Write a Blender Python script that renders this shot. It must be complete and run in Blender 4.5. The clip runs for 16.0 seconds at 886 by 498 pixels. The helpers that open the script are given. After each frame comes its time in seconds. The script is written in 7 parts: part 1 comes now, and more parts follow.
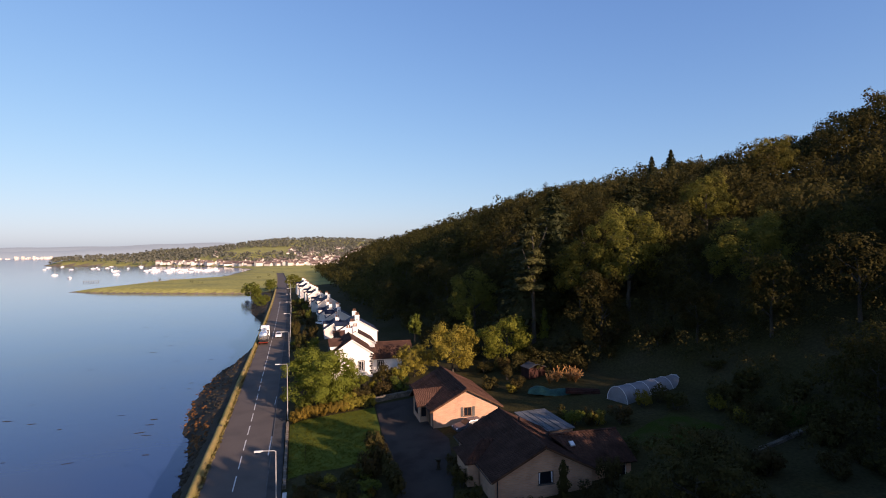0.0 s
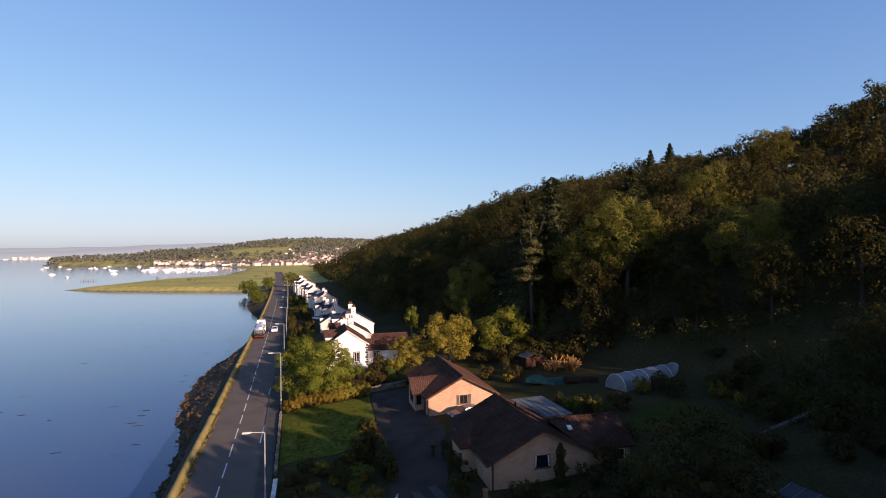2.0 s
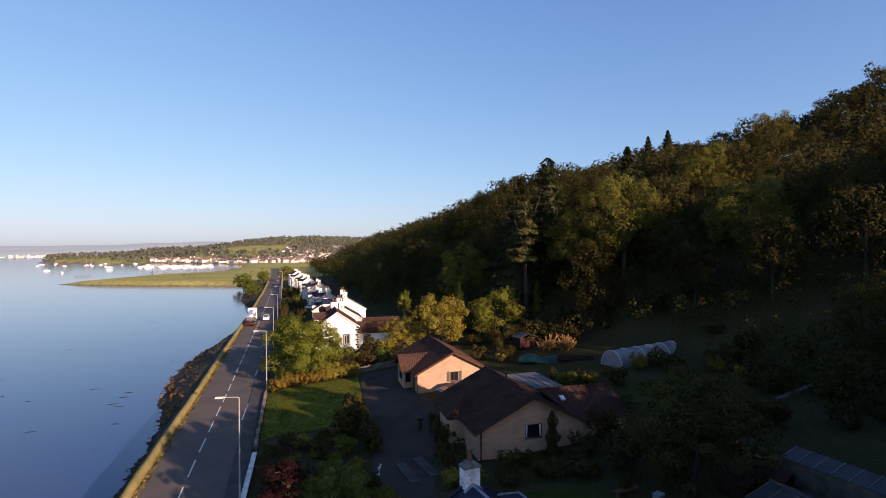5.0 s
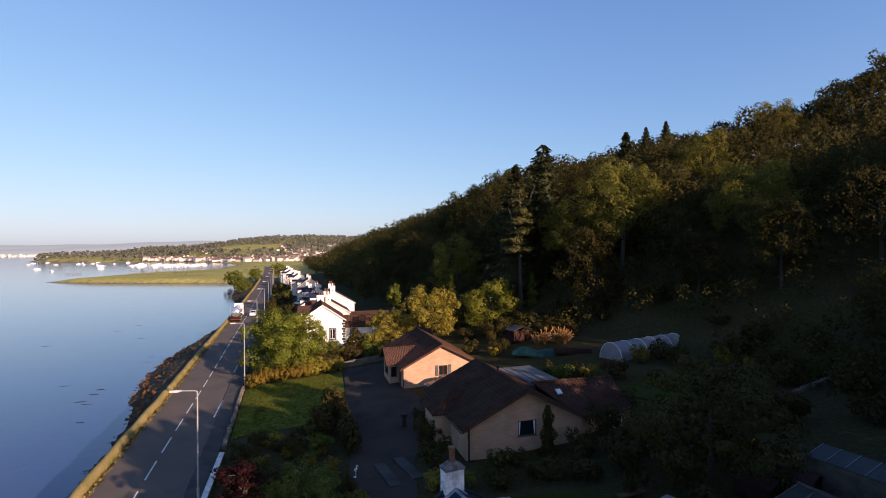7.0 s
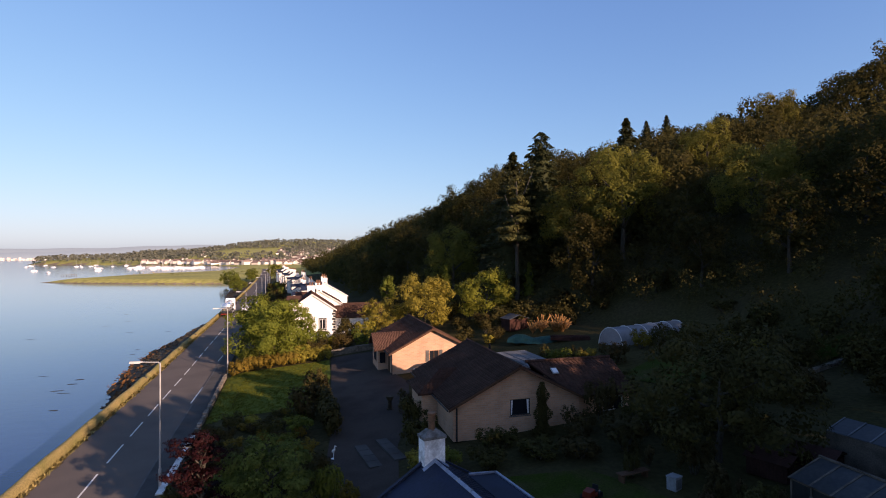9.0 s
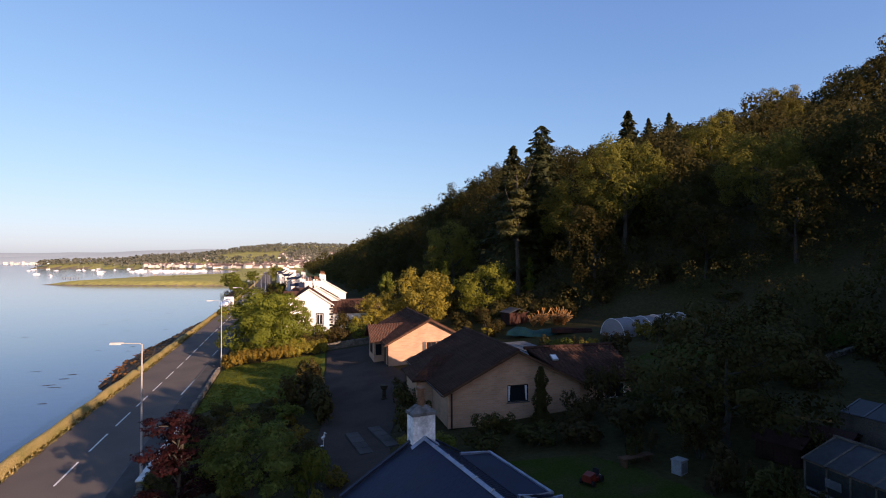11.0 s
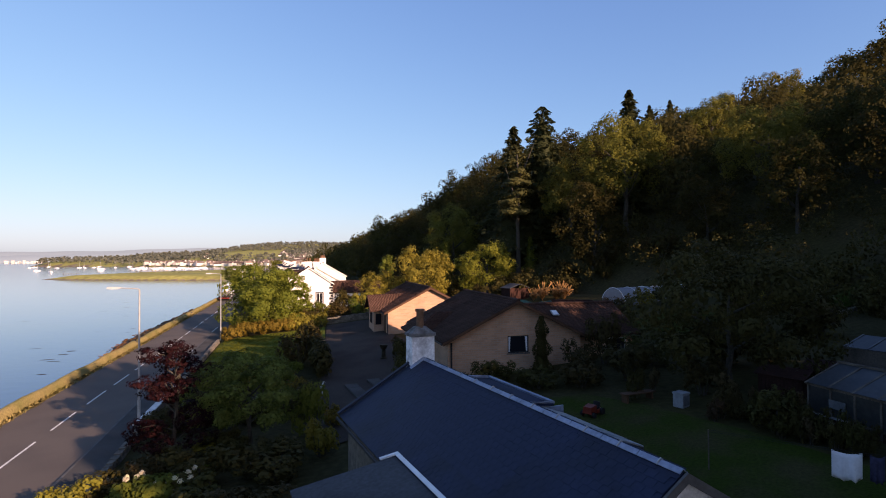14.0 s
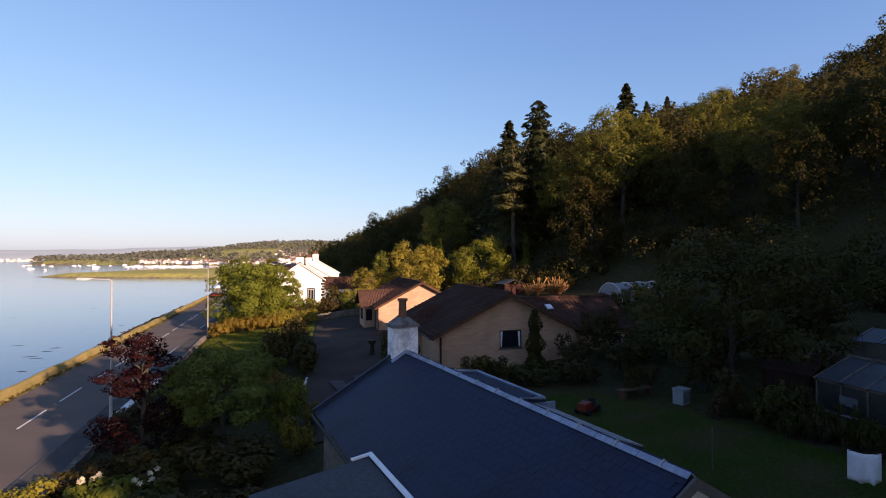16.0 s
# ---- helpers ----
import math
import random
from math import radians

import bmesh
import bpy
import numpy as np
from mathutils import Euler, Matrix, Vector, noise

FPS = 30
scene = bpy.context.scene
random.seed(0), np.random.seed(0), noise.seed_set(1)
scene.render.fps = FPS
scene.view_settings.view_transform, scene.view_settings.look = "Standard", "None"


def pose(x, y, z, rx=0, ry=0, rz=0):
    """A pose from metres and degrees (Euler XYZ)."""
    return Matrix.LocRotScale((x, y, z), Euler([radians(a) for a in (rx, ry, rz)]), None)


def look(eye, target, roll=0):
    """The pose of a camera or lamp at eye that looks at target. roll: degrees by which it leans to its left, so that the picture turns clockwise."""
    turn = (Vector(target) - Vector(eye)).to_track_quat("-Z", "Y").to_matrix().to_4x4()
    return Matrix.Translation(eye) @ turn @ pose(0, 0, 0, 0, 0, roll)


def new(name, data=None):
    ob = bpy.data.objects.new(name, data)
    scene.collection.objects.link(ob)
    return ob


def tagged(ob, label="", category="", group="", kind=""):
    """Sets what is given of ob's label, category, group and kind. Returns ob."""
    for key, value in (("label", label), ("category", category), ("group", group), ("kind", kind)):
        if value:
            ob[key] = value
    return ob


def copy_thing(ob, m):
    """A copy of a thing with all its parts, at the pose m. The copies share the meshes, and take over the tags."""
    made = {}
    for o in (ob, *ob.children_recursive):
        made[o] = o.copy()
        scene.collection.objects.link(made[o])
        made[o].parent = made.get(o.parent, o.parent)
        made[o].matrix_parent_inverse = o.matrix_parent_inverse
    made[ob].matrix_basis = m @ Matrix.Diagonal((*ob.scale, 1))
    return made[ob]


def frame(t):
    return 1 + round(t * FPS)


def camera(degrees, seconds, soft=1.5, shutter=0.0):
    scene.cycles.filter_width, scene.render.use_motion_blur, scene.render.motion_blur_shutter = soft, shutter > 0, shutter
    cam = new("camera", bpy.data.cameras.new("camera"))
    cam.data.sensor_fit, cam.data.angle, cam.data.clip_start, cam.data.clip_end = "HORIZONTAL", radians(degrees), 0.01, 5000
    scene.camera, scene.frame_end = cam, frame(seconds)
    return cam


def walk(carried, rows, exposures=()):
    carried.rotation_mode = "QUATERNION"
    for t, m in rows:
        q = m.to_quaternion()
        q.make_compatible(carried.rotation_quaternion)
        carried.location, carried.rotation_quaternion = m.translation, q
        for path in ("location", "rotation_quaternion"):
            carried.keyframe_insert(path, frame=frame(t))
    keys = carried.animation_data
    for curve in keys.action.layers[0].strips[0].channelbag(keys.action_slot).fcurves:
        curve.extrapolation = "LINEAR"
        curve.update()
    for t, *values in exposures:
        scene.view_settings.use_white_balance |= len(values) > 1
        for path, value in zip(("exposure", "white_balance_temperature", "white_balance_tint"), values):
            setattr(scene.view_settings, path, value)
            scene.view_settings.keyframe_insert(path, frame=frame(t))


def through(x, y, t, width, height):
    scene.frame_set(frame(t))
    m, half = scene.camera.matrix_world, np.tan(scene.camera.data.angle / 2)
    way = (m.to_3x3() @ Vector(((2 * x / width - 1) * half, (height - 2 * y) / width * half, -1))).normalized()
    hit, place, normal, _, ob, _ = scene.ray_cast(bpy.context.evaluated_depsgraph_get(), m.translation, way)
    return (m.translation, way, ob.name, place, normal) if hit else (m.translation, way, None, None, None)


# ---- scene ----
cam = camera(79.7, 16.0, soft=1.05)
PATH = [
    (0, (8.332, -51.55, 25.034), (8.82, -49.611, 25.041), -0.6),
    (0.5, (8.438, -51.201, 24.433), (8.93, -49.263, 24.443), -0.6),
    (1, (8.543, -51.118, 23.897), (9.033, -49.178, 23.904), -0.5),
    (1.5, (8.73, -50.938, 23.388), (9.219, -48.998, 23.396), -0.5),
    (2, (9.02, -50.488, 22.986), (9.512, -48.55, 22.996), -0.6),
    (2.5, (9.345, -49.834, 22.504), (9.842, -47.896, 22.512), -0.6),
    (3, (9.735, -49.028, 21.851), (10.24, -47.093, 21.863), -0.4),
    (3.5, (9.919, -48.728, 21.111), (10.421, -46.792, 21.118), -0.4),
    (4, (10.091, -48.734, 20.499), (10.589, -46.797, 20.505), -0.5),
    (6.5, (11.792, -45.937, 18.257), (12.3, -44.002, 18.267), -0.5),
    (7, (12.471, -44.429, 17.87), (12.986, -42.496, 17.875), -0.5),
    (7.5, (13.165, -43.003, 17.434), (13.689, -41.072, 17.449), -0.4),
    (8, (13.584, -42.258, 16.412), (14.104, -40.327, 16.428), -0.4),
    (8.5, (13.824, -42.067, 15.533), (14.342, -40.135, 15.549), -0.3),
    (9, (14.101, -41.832, 14.978), (14.617, -39.9, 15.003), -0.3),
    (11.5, (15.006, -40.505, 12.692), (15.513, -38.571, 12.734), -0.3),
    (12, (14.995, -40.552, 12.019), (15.502, -38.618, 12.058), -0.3),
    (12.5, (15.028, -40.332, 11.536), (15.539, -38.399, 11.582), -0.3),
    (13, (15.052, -40.254, 10.872), (15.561, -38.321, 10.913), -0.3),
    (13.5, (15.047, -40.369, 10.369), (15.554, -38.435, 10.408), -0.3),
    (14, (15.075, -40.296, 9.972), (15.581, -38.361, 10.011), -0.3),
    (14.5, (15.339, -39.899, 9.944), (15.846, -37.965, 9.983), -0.3),
    (15, (15.746, -39.248, 10.051), (16.265, -37.316, 10.093), -0.2),
    (15.5, (15.877, -38.947, 9.878), (16.396, -37.016, 9.915), -0.3),
    (16, (15.937, -38.938, 9.456), (16.454, -37.006, 9.491), -0.2),
]
walk(cam, [(t, look(eye, target, roll)) for t, eye, target, roll in PATH], exposures=[(0, 0.36, 7050, 28), (8, 0.44, 7150, 29), (16, 0.56, 7450, 31)])

# ---- world, sun, exposure ----
SUN_EL, SUN_AZ = radians(17.0), math.atan2(0.526, -0.85)
world = bpy.data.worlds.new("sky")
scene.world = world
world.use_nodes = True
_n = world.node_tree.nodes
_sky = _n.new("ShaderNodeTexSky")
_sky.sky_type = "NISHITA"
_sky.sun_disc = False
_sky.sun_elevation = SUN_EL
_sky.sun_rotation = SUN_AZ
_sky.altitude = 30
_sky.air_density, _sky.dust_density, _sky.ozone_density = 1.0, 1.0, 6.0
# summer haze: evens out the clear-air gradient, x * most / (x + half) in each colour
_add, _div, _mul = (_n.new("ShaderNodeVectorMath") for _ in range(3))
_add.operation, _div.operation, _mul.operation = "ADD", "DIVIDE", "MULTIPLY"
_add.inputs[1].default_value = (12.0, 6.74, 4.1)
_mul.inputs[1].default_value = (15.8, 10.4, 8.4)
_wl = world.node_tree.links
_wl.new(_sky.outputs[0], _add.inputs[0])
_wl.new(_sky.outputs[0], _div.inputs[0])
_wl.new(_add.outputs[0], _div.inputs[1])
_wl.new(_div.outputs[0], _mul.inputs[0])
_wl.new(_mul.outputs[0], _n["Background"].inputs[0])
_n["Background"].inputs[1].default_value = 0.15
sun = new("sun", bpy.data.lights.new("sun", "SUN"))
sun.data.energy, sun.data.angle, sun.data.color = 6.5, radians(0.6), (1.0, 0.80, 0.61)
_sd = Vector((math.sin(SUN_AZ) * math.cos(SUN_EL), math.cos(SUN_AZ) * math.cos(SUN_EL), math.sin(SUN_EL)))
sun.matrix_world = look(_sd * 300, (0, 0, 0))
scene.view_settings.exposure = 0.0

# ---- materials ----
def mat(name, base, rough=0.8, var=0.25, big=0.3, small=6.0, bump=0.3, metal=0.0, tint=None, rnd=0.0, island=0.0, dist=0.02, spec=0.15):
    """A surface with variation at two scales; tint: the colour of its stains; rnd, island: variation from piece to piece."""
    m = bpy.data.materials.new(name)
    m.use_nodes = True
    n, l = m.node_tree.nodes, m.node_tree.links
    b = n["Principled BSDF"]
    b.inputs["Roughness"].default_value, b.inputs["Metallic"].default_value = rough, metal
    b.inputs["Specular IOR Level"].default_value = spec
    co = n.new("ShaderNodeTexCoord")
    na, nb = n.new("ShaderNodeTexNoise"), n.new("ShaderNodeTexNoise")
    for k, s in ((na, big), (nb, small)):
        k.inputs["Scale"].default_value, k.inputs["Detail"].default_value = s, 5.0
        l.new(co.outputs["Object"], k.inputs["Vector"])
    mix = n.new("ShaderNodeMix")
    mix.data_type = "RGBA"
    t = tint or [c * (1 - 1.6 * var) for c in base]
    mix.inputs[6].default_value, mix.inputs[7].default_value = (*base, 1), (*t, 1)
    ramp = n.new("ShaderNodeMapRange")
    ramp.inputs[1].default_value, ramp.inputs[2].default_value = 0.42, 0.68
    l.new(na.outputs[0], ramp.inputs[0])
    l.new(ramp.outputs[0], mix.inputs[0])
    hsv = n.new("ShaderNodeHueSaturation")
    add = n.new("ShaderNodeMapRange")
    add.inputs[1].default_value, add.inputs[2].default_value = 0.25, 0.75
    add.inputs[3].default_value, add.inputs[4].default_value = 1 - var, 1 + var
    l.new(nb.outputs[0], add.inputs[0])
    val = add.outputs[0]
    for amount, node, out in ((rnd, "ShaderNodeObjectInfo", "Random"), (island, "ShaderNodeNewGeometry", "Random Per Island")):
        if amount:
            src = n.new(node)
            r = n.new("ShaderNodeMapRange")
            r.inputs[3].default_value, r.inputs[4].default_value = 1 - amount, 1 + amount
            l.new(src.outputs[out], r.inputs[0])
            mul = n.new("ShaderNodeMath")
            mul.operation = "MULTIPLY"
            l.new(val, mul.inputs[0])
            l.new(r.outputs[0], mul.inputs[1])
            val = mul.outputs[0]
    l.new(val, hsv.inputs["Value"])
    l.new(mix.outputs[2], hsv.inputs["Color"])
    l.new(hsv.outputs[0], b.inputs["Base Color"])
    if bump:
        bp = n.new("ShaderNodeBump")
        bp.inputs["Strength"].default_value, bp.inputs["Distance"].default_value = bump, dist
        l.new(nb.outputs[0], bp.inputs["Height"])
        l.new(bp.outputs[0], b.inputs["Normal"])
    return m


def leafmat(name, base, dry, hue=0.03, through=0.35, scale=0.5, low=0.75, high=1.22):
    """Leaves: green to dry from leaf to leaf and plant to plant, some light shining through."""
    m = bpy.data.materials.new(name)
    m.use_nodes = True
    n, l = m.node_tree.nodes, m.node_tree.links
    b = n["Principled BSDF"]
    b.inputs["Roughness"].default_value = 0.6
    b.inputs["Specular IOR Level"].default_value = 0.06
    geo, info = n.new("ShaderNodeNewGeometry"), n.new("ShaderNodeObjectInfo")
    mix = n.new("ShaderNodeMix")
    mix.data_type = "RGBA"
    mix.inputs[6].default_value, mix.inputs[7].default_value = (*base, 1), (*dry, 1)
    few = n.new("ShaderNodeMapRange")
    few.inputs[3].default_value, few.inputs[4].default_value = 0.33, 0.67
    l.new(geo.outputs["Random Per Island"], few.inputs[0])
    l.new(few.outputs[0], mix.inputs[0])
    hsv = n.new("ShaderNodeHueSaturation")
    h = n.new("ShaderNodeMapRange")
    h.inputs[3].default_value, h.inputs[4].default_value = 0.5 - hue, 0.5 + hue
    l.new(info.outputs["Random"], h.inputs[0])
    l.new(h.outputs[0], hsv.inputs["Hue"])
    v = n.new("ShaderNodeTexNoise")
    v.inputs["Scale"].default_value, v.inputs["Detail"].default_value = scale, 3
    co = n.new("ShaderNodeTexCoord")
    l.new(co.outputs["Object"], v.inputs["Vector"])
    r = n.new("ShaderNodeMapRange")
    r.inputs[1].default_value, r.inputs[2].default_value, r.inputs[3].default_value, r.inputs[4].default_value = 0.3, 0.7, low, high
    l.new(v.outputs[0], r.inputs[0])
    l.new(r.outputs[0], hsv.inputs["Value"])
    l.new(mix.outputs[2], hsv.inputs["Color"])
    l.new(hsv.outputs[0], b.inputs["Base Color"])
    tr = n.new("ShaderNodeBsdfTranslucent")
    l.new(hsv.outputs[0], tr.inputs["Color"])
    ms = n.new("ShaderNodeMixShader")
    ms.inputs[0].default_value = through
    l.new(b.outputs[0], ms.inputs[1])
    l.new(tr.outputs[0], ms.inputs[2])
    l.new(ms.outputs[0], n["Material Output"].inputs[0])
    return m


M_ASPHALT = mat("asphalt", (0.112, 0.095, 0.081), 0.88, 0.18, 0.25, 30, 0.4, dist=0.01, tint=(0.092, 0.079, 0.069), spec=0.08)
M_FOOTWAY = mat("footway", (0.07, 0.068, 0.064), 0.9, 0.2, 0.4, 20, 0.4, spec=0.05)
M_DRIVE = mat("drive", (0.056, 0.045, 0.037), 0.92, 0.25, 0.35, 14, 0.5, tint=(0.035, 0.028, 0.024), spec=0.05)
M_PAINT = mat("road_paint", (0.62, 0.62, 0.58), 0.7, 0.2, 1.5, 12, 0.1, tint=(0.4, 0.39, 0.36))
M_KERB = mat("kerb", (0.10, 0.096, 0.09), 0.85, 0.2, 1, 12, 0.3)
M_STONE = mat("rubble_stone", (0.125, 0.108, 0.085), 0.9, 0.35, 0.8, 5, 0.8, tint=(0.09, 0.082, 0.066), rnd=0.3, island=0.3, dist=0.05)
M_VERGE = mat("dry_grass", (0.26, 0.20, 0.08), 0.95, 0.35, 0.5, 9, 0.8, tint=(0.17, 0.15, 0.05), island=0.35, dist=0.06, spec=0.05)
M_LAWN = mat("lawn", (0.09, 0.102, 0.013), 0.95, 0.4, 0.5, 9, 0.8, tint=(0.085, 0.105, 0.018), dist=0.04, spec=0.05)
# darker copy of the lawn: longer grass, with shade put into its colour
M_LAWNSHADE = mat("lawn_shade", (0.026, 0.042, 0.005), 0.95, 0.35, 0.6, 9, 0.9, tint=(0.045, 0.042, 0.015), dist=0.08, spec=0.05)
M_GROUND = mat("rough_ground", (0.041, 0.036, 0.013), 0.95, 0.35, 0.12, 3, 0.8, tint=(0.05, 0.042, 0.02), dist=0.1, spec=0.05)
M_FIELD = mat("links_grass", (0.31, 0.29, 0.085), 0.95, 0.3, 0.02, 0.3, 0.5, tint=(0.22, 0.21, 0.075), dist=0.2, spec=0.05)
M_SHORE = mat("shore_rock", (0.042, 0.031, 0.019), 0.85, 0.4, 0.35, 4, 0.9, tint=(0.03, 0.028, 0.018), island=0.3, dist=0.1)
M_WEED = mat("rockweed", (0.14, 0.062, 0.018), 0.8, 0.4, 0.8, 6, 0.9, island=0.4, dist=0.1)
M_BRICK = mat("buff_brick", (0.42, 0.235, 0.125), 0.9, 0.15, 0.6, 14, 0.3, tint=(0.36, 0.19, 0.10))
M_PANTILE = mat("brown_tiles", (0.068, 0.037, 0.028), 0.9, 0.25, 0.5, 9, 0.4, rnd=0.15, island=0.15, spec=0.06)
M_TILEDARK = mat("dark_tiles", (0.062, 0.034, 0.026), 0.9, 0.25, 0.5, 9, 0.4, rnd=0.15, island=0.15, spec=0.06)
M_SLATE = mat("slate", (0.015, 0.023, 0.046), 0.65, 0.12, 0.7, 9, 0.15, rnd=0.05, island=0.05, tint=(0.013, 0.018, 0.030))
M_LEAD = mat("ridge_zinc", (0.25, 0.29, 0.36), 0.5, 0.2, 1.5, 10, 0.2, metal=0.3, spec=0.5)
M_WHITE = mat("white_render", (0.80, 0.78, 0.74), 0.85, 0.06, 0.8, 10, 0.25, tint=(0.70, 0.68, 0.63))
M_WORN = mat("worn_whitewash", (0.80, 0.80, 0.79), 0.9, 0.22, 2.2, 13, 0.5, tint=(0.46, 0.45, 0.44), dist=0.04)
M_COPE = mat("mossy_cement", (0.17, 0.165, 0.16), 0.95, 0.35, 3.5, 14, 0.6, tint=(0.07, 0.065, 0.055), dist=0.03)
M_BLACK = mat("black_paint", (0.02, 0.02, 0.022), 0.6, 0.2, 1, 10, 0.1)
M_BROWNWOOD = mat("brown_timber", (0.10, 0.05, 0.028), 0.75, 0.25, 1, 14, 0.3)
M_GREYWOOD = mat("weathered_timber", (0.12, 0.10, 0.08), 0.9, 0.3, 1.2, 14, 0.5)
M_REDWOOD = mat("red_stained_timber", (0.048, 0.020, 0.015), 0.85, 0.3, 1, 12, 0.4)
M_TERRA = mat("chimney_pot_clay", (0.20, 0.10, 0.055), 0.85, 0.3, 2, 9, 0.4, tint=(0.10, 0.06, 0.04))
M_GALV = mat("galvanised_steel", (0.40, 0.40, 0.385), 0.55, 0.15, 2, 20, 0.1, metal=0.35, spec=0.5)
M_POLY = mat("polythene", (0.18, 0.20, 0.22), 0.4, 0.15, 0.8, 5, 0.3, spec=0.5)
M_FELT = mat("roof_felt", (0.055, 0.06, 0.065), 0.8, 0.25, 0.5, 8, 0.3)
M_PANEL = mat("pale_roof_panel", (0.27, 0.285, 0.28), 0.7, 0.15, 0.8, 7, 0.15)
M_WEATHERED = mat("weathered_sheet", (0.12, 0.13, 0.135), 0.75, 0.25, 0.7, 6, 0.2)
M_GREYSHEET = mat("grey_sheet", (0.22, 0.24, 0.25), 0.7, 0.2, 0.6, 6, 0.2)
M_BARK = mat("bark", (0.06, 0.05, 0.04), 0.95, 0.35, 1.2, 8, 0.9, tint=(0.06, 0.06, 0.045), dist=0.06)
M_CLOTH = mat("white_cloth", (0.75, 0.75, 0.76), 0.9, 0.08, 2, 12, 0.2)
M_CLOTHB = mat("dark_cloth", (0.05, 0.05, 0.09), 0.9, 0.2, 2, 12, 0.2)
M_PLASTIC = mat("white_plastic", (0.72, 0.72, 0.70), 0.5, 0.1, 2, 8, 0.05, spec=0.5)
M_GREENSHEET = mat("green_tarpaulin", (0.02, 0.075, 0.06), 0.6, 0.25, 1, 7, 0.4)
M_STEEL = mat("polished_steel", (0.75, 0.75, 0.74), 0.18, 0.08, 0.8, 6, 0.05, metal=0.9, spec=0.5)
M_CARWHITE = mat("white_car_paint", (0.75, 0.76, 0.77), 0.25, 0.05, 1, 8, 0.0, spec=0.5)
M_CARGREY = mat("dark_car_paint", (0.07, 0.075, 0.09), 0.25, 0.1, 1, 8, 0.0, spec=0.5)
M_RED = mat("red_paint", (0.17, 0.024, 0.014), 0.4, 0.15, 1, 8, 0.05)
M_TYRE = mat("tyre_rubber", (0.018, 0.018, 0.018), 0.85, 0.2, 2, 15, 0.2)
M_SAND = mat("shingle", (0.22, 0.17, 0.10), 0.9, 0.3, 0.1, 1.2, 0.6, tint=(0.12, 0.10, 0.06), dist=0.1)
M_TOWNROOF = mat("far_roof", (0.14, 0.10, 0.085), 0.85, 0.25, 0.2, 2, 0.1, island=0.4, rnd=0.3)
M_TOWNWALL = mat("far_wall", (0.66, 0.61, 0.54), 0.85, 0.1, 0.2, 2, 0.1, island=0.3, rnd=0.15)
L_GREEN = leafmat("leaf_green", (0.085, 0.112, 0.018), (0.15, 0.152, 0.026), 0.012)
L_ROADSIDE = leafmat("leaf_bright", (0.098, 0.130, 0.018), (0.165, 0.172, 0.026), 0.005)
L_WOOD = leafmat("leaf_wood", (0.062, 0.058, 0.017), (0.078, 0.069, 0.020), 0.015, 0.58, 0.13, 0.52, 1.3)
# brighter copy of the wood leaf, golden sunlight put into its colour
L_LIT = leafmat("leaf_sunlit", (0.15, 0.142, 0.028), (0.185, 0.165, 0.035), 0.01, 0.55, 0.2, 0.65, 1.25)
L_YELLOW = leafmat("leaf_yellow", (0.19, 0.168, 0.026), (0.28, 0.222, 0.038), 0.01)
L_FIR = leafmat("leaf_fir", (0.036, 0.044, 0.018), (0.056, 0.058, 0.022), 0.015, 0.3)
L_PINE = leafmat("leaf_pine", (0.05, 0.058, 0.02), (0.08, 0.07, 0.022), 0.02, 0.15)
L_RED = leafmat("leaf_copper", (0.016, 0.0058, 0.0055), (0.030, 0.0095, 0.008), 0.02, 0.25)
L_HEDGE = leafmat("leaf_hedge", (0.125, 0.115, 0.018), (0.21, 0.145, 0.022), 0.02, 0.3)
L_DARK = leafmat("leaf_dark", (0.042, 0.037, 0.011), (0.07, 0.054, 0.016), 0.025, 0.2)
# green leaf with cool skylight and brighter tips put into its colour
L_SKYLIT = leafmat("leaf_skylit", (0.055, 0.085, 0.018), (0.19, 0.22, 0.05), 0.01, 0.4, 1.4, 0.55, 1.35)
# yellow-green leaf, with some low sunlight put into its colour
L_LIMELIT = leafmat("leaf_lime_lit", (0.135, 0.145, 0.018), (0.20, 0.19, 0.028), 0.005)
# far leaves: distance haze put into a paler, greyer green
L_FARHAZE = leafmat("leaf_far_haze", (0.115, 0.125, 0.095), (0.15, 0.15, 0.115), 0.015, 0.3)
L_FLOWER = leafmat("leaf_flower", (0.70, 0.66, 0.48), (0.62, 0.52, 0.34), 0.02, 0.3)
L_STALK = leafmat("leaf_stalk", (0.06, 0.042, 0.02), (0.10, 0.066, 0.03), 0.02, 0.25)
L_DRY = leafmat("leaf_dry", (0.30, 0.16, 0.05), (0.40, 0.24, 0.09), 0.02, 0.3)


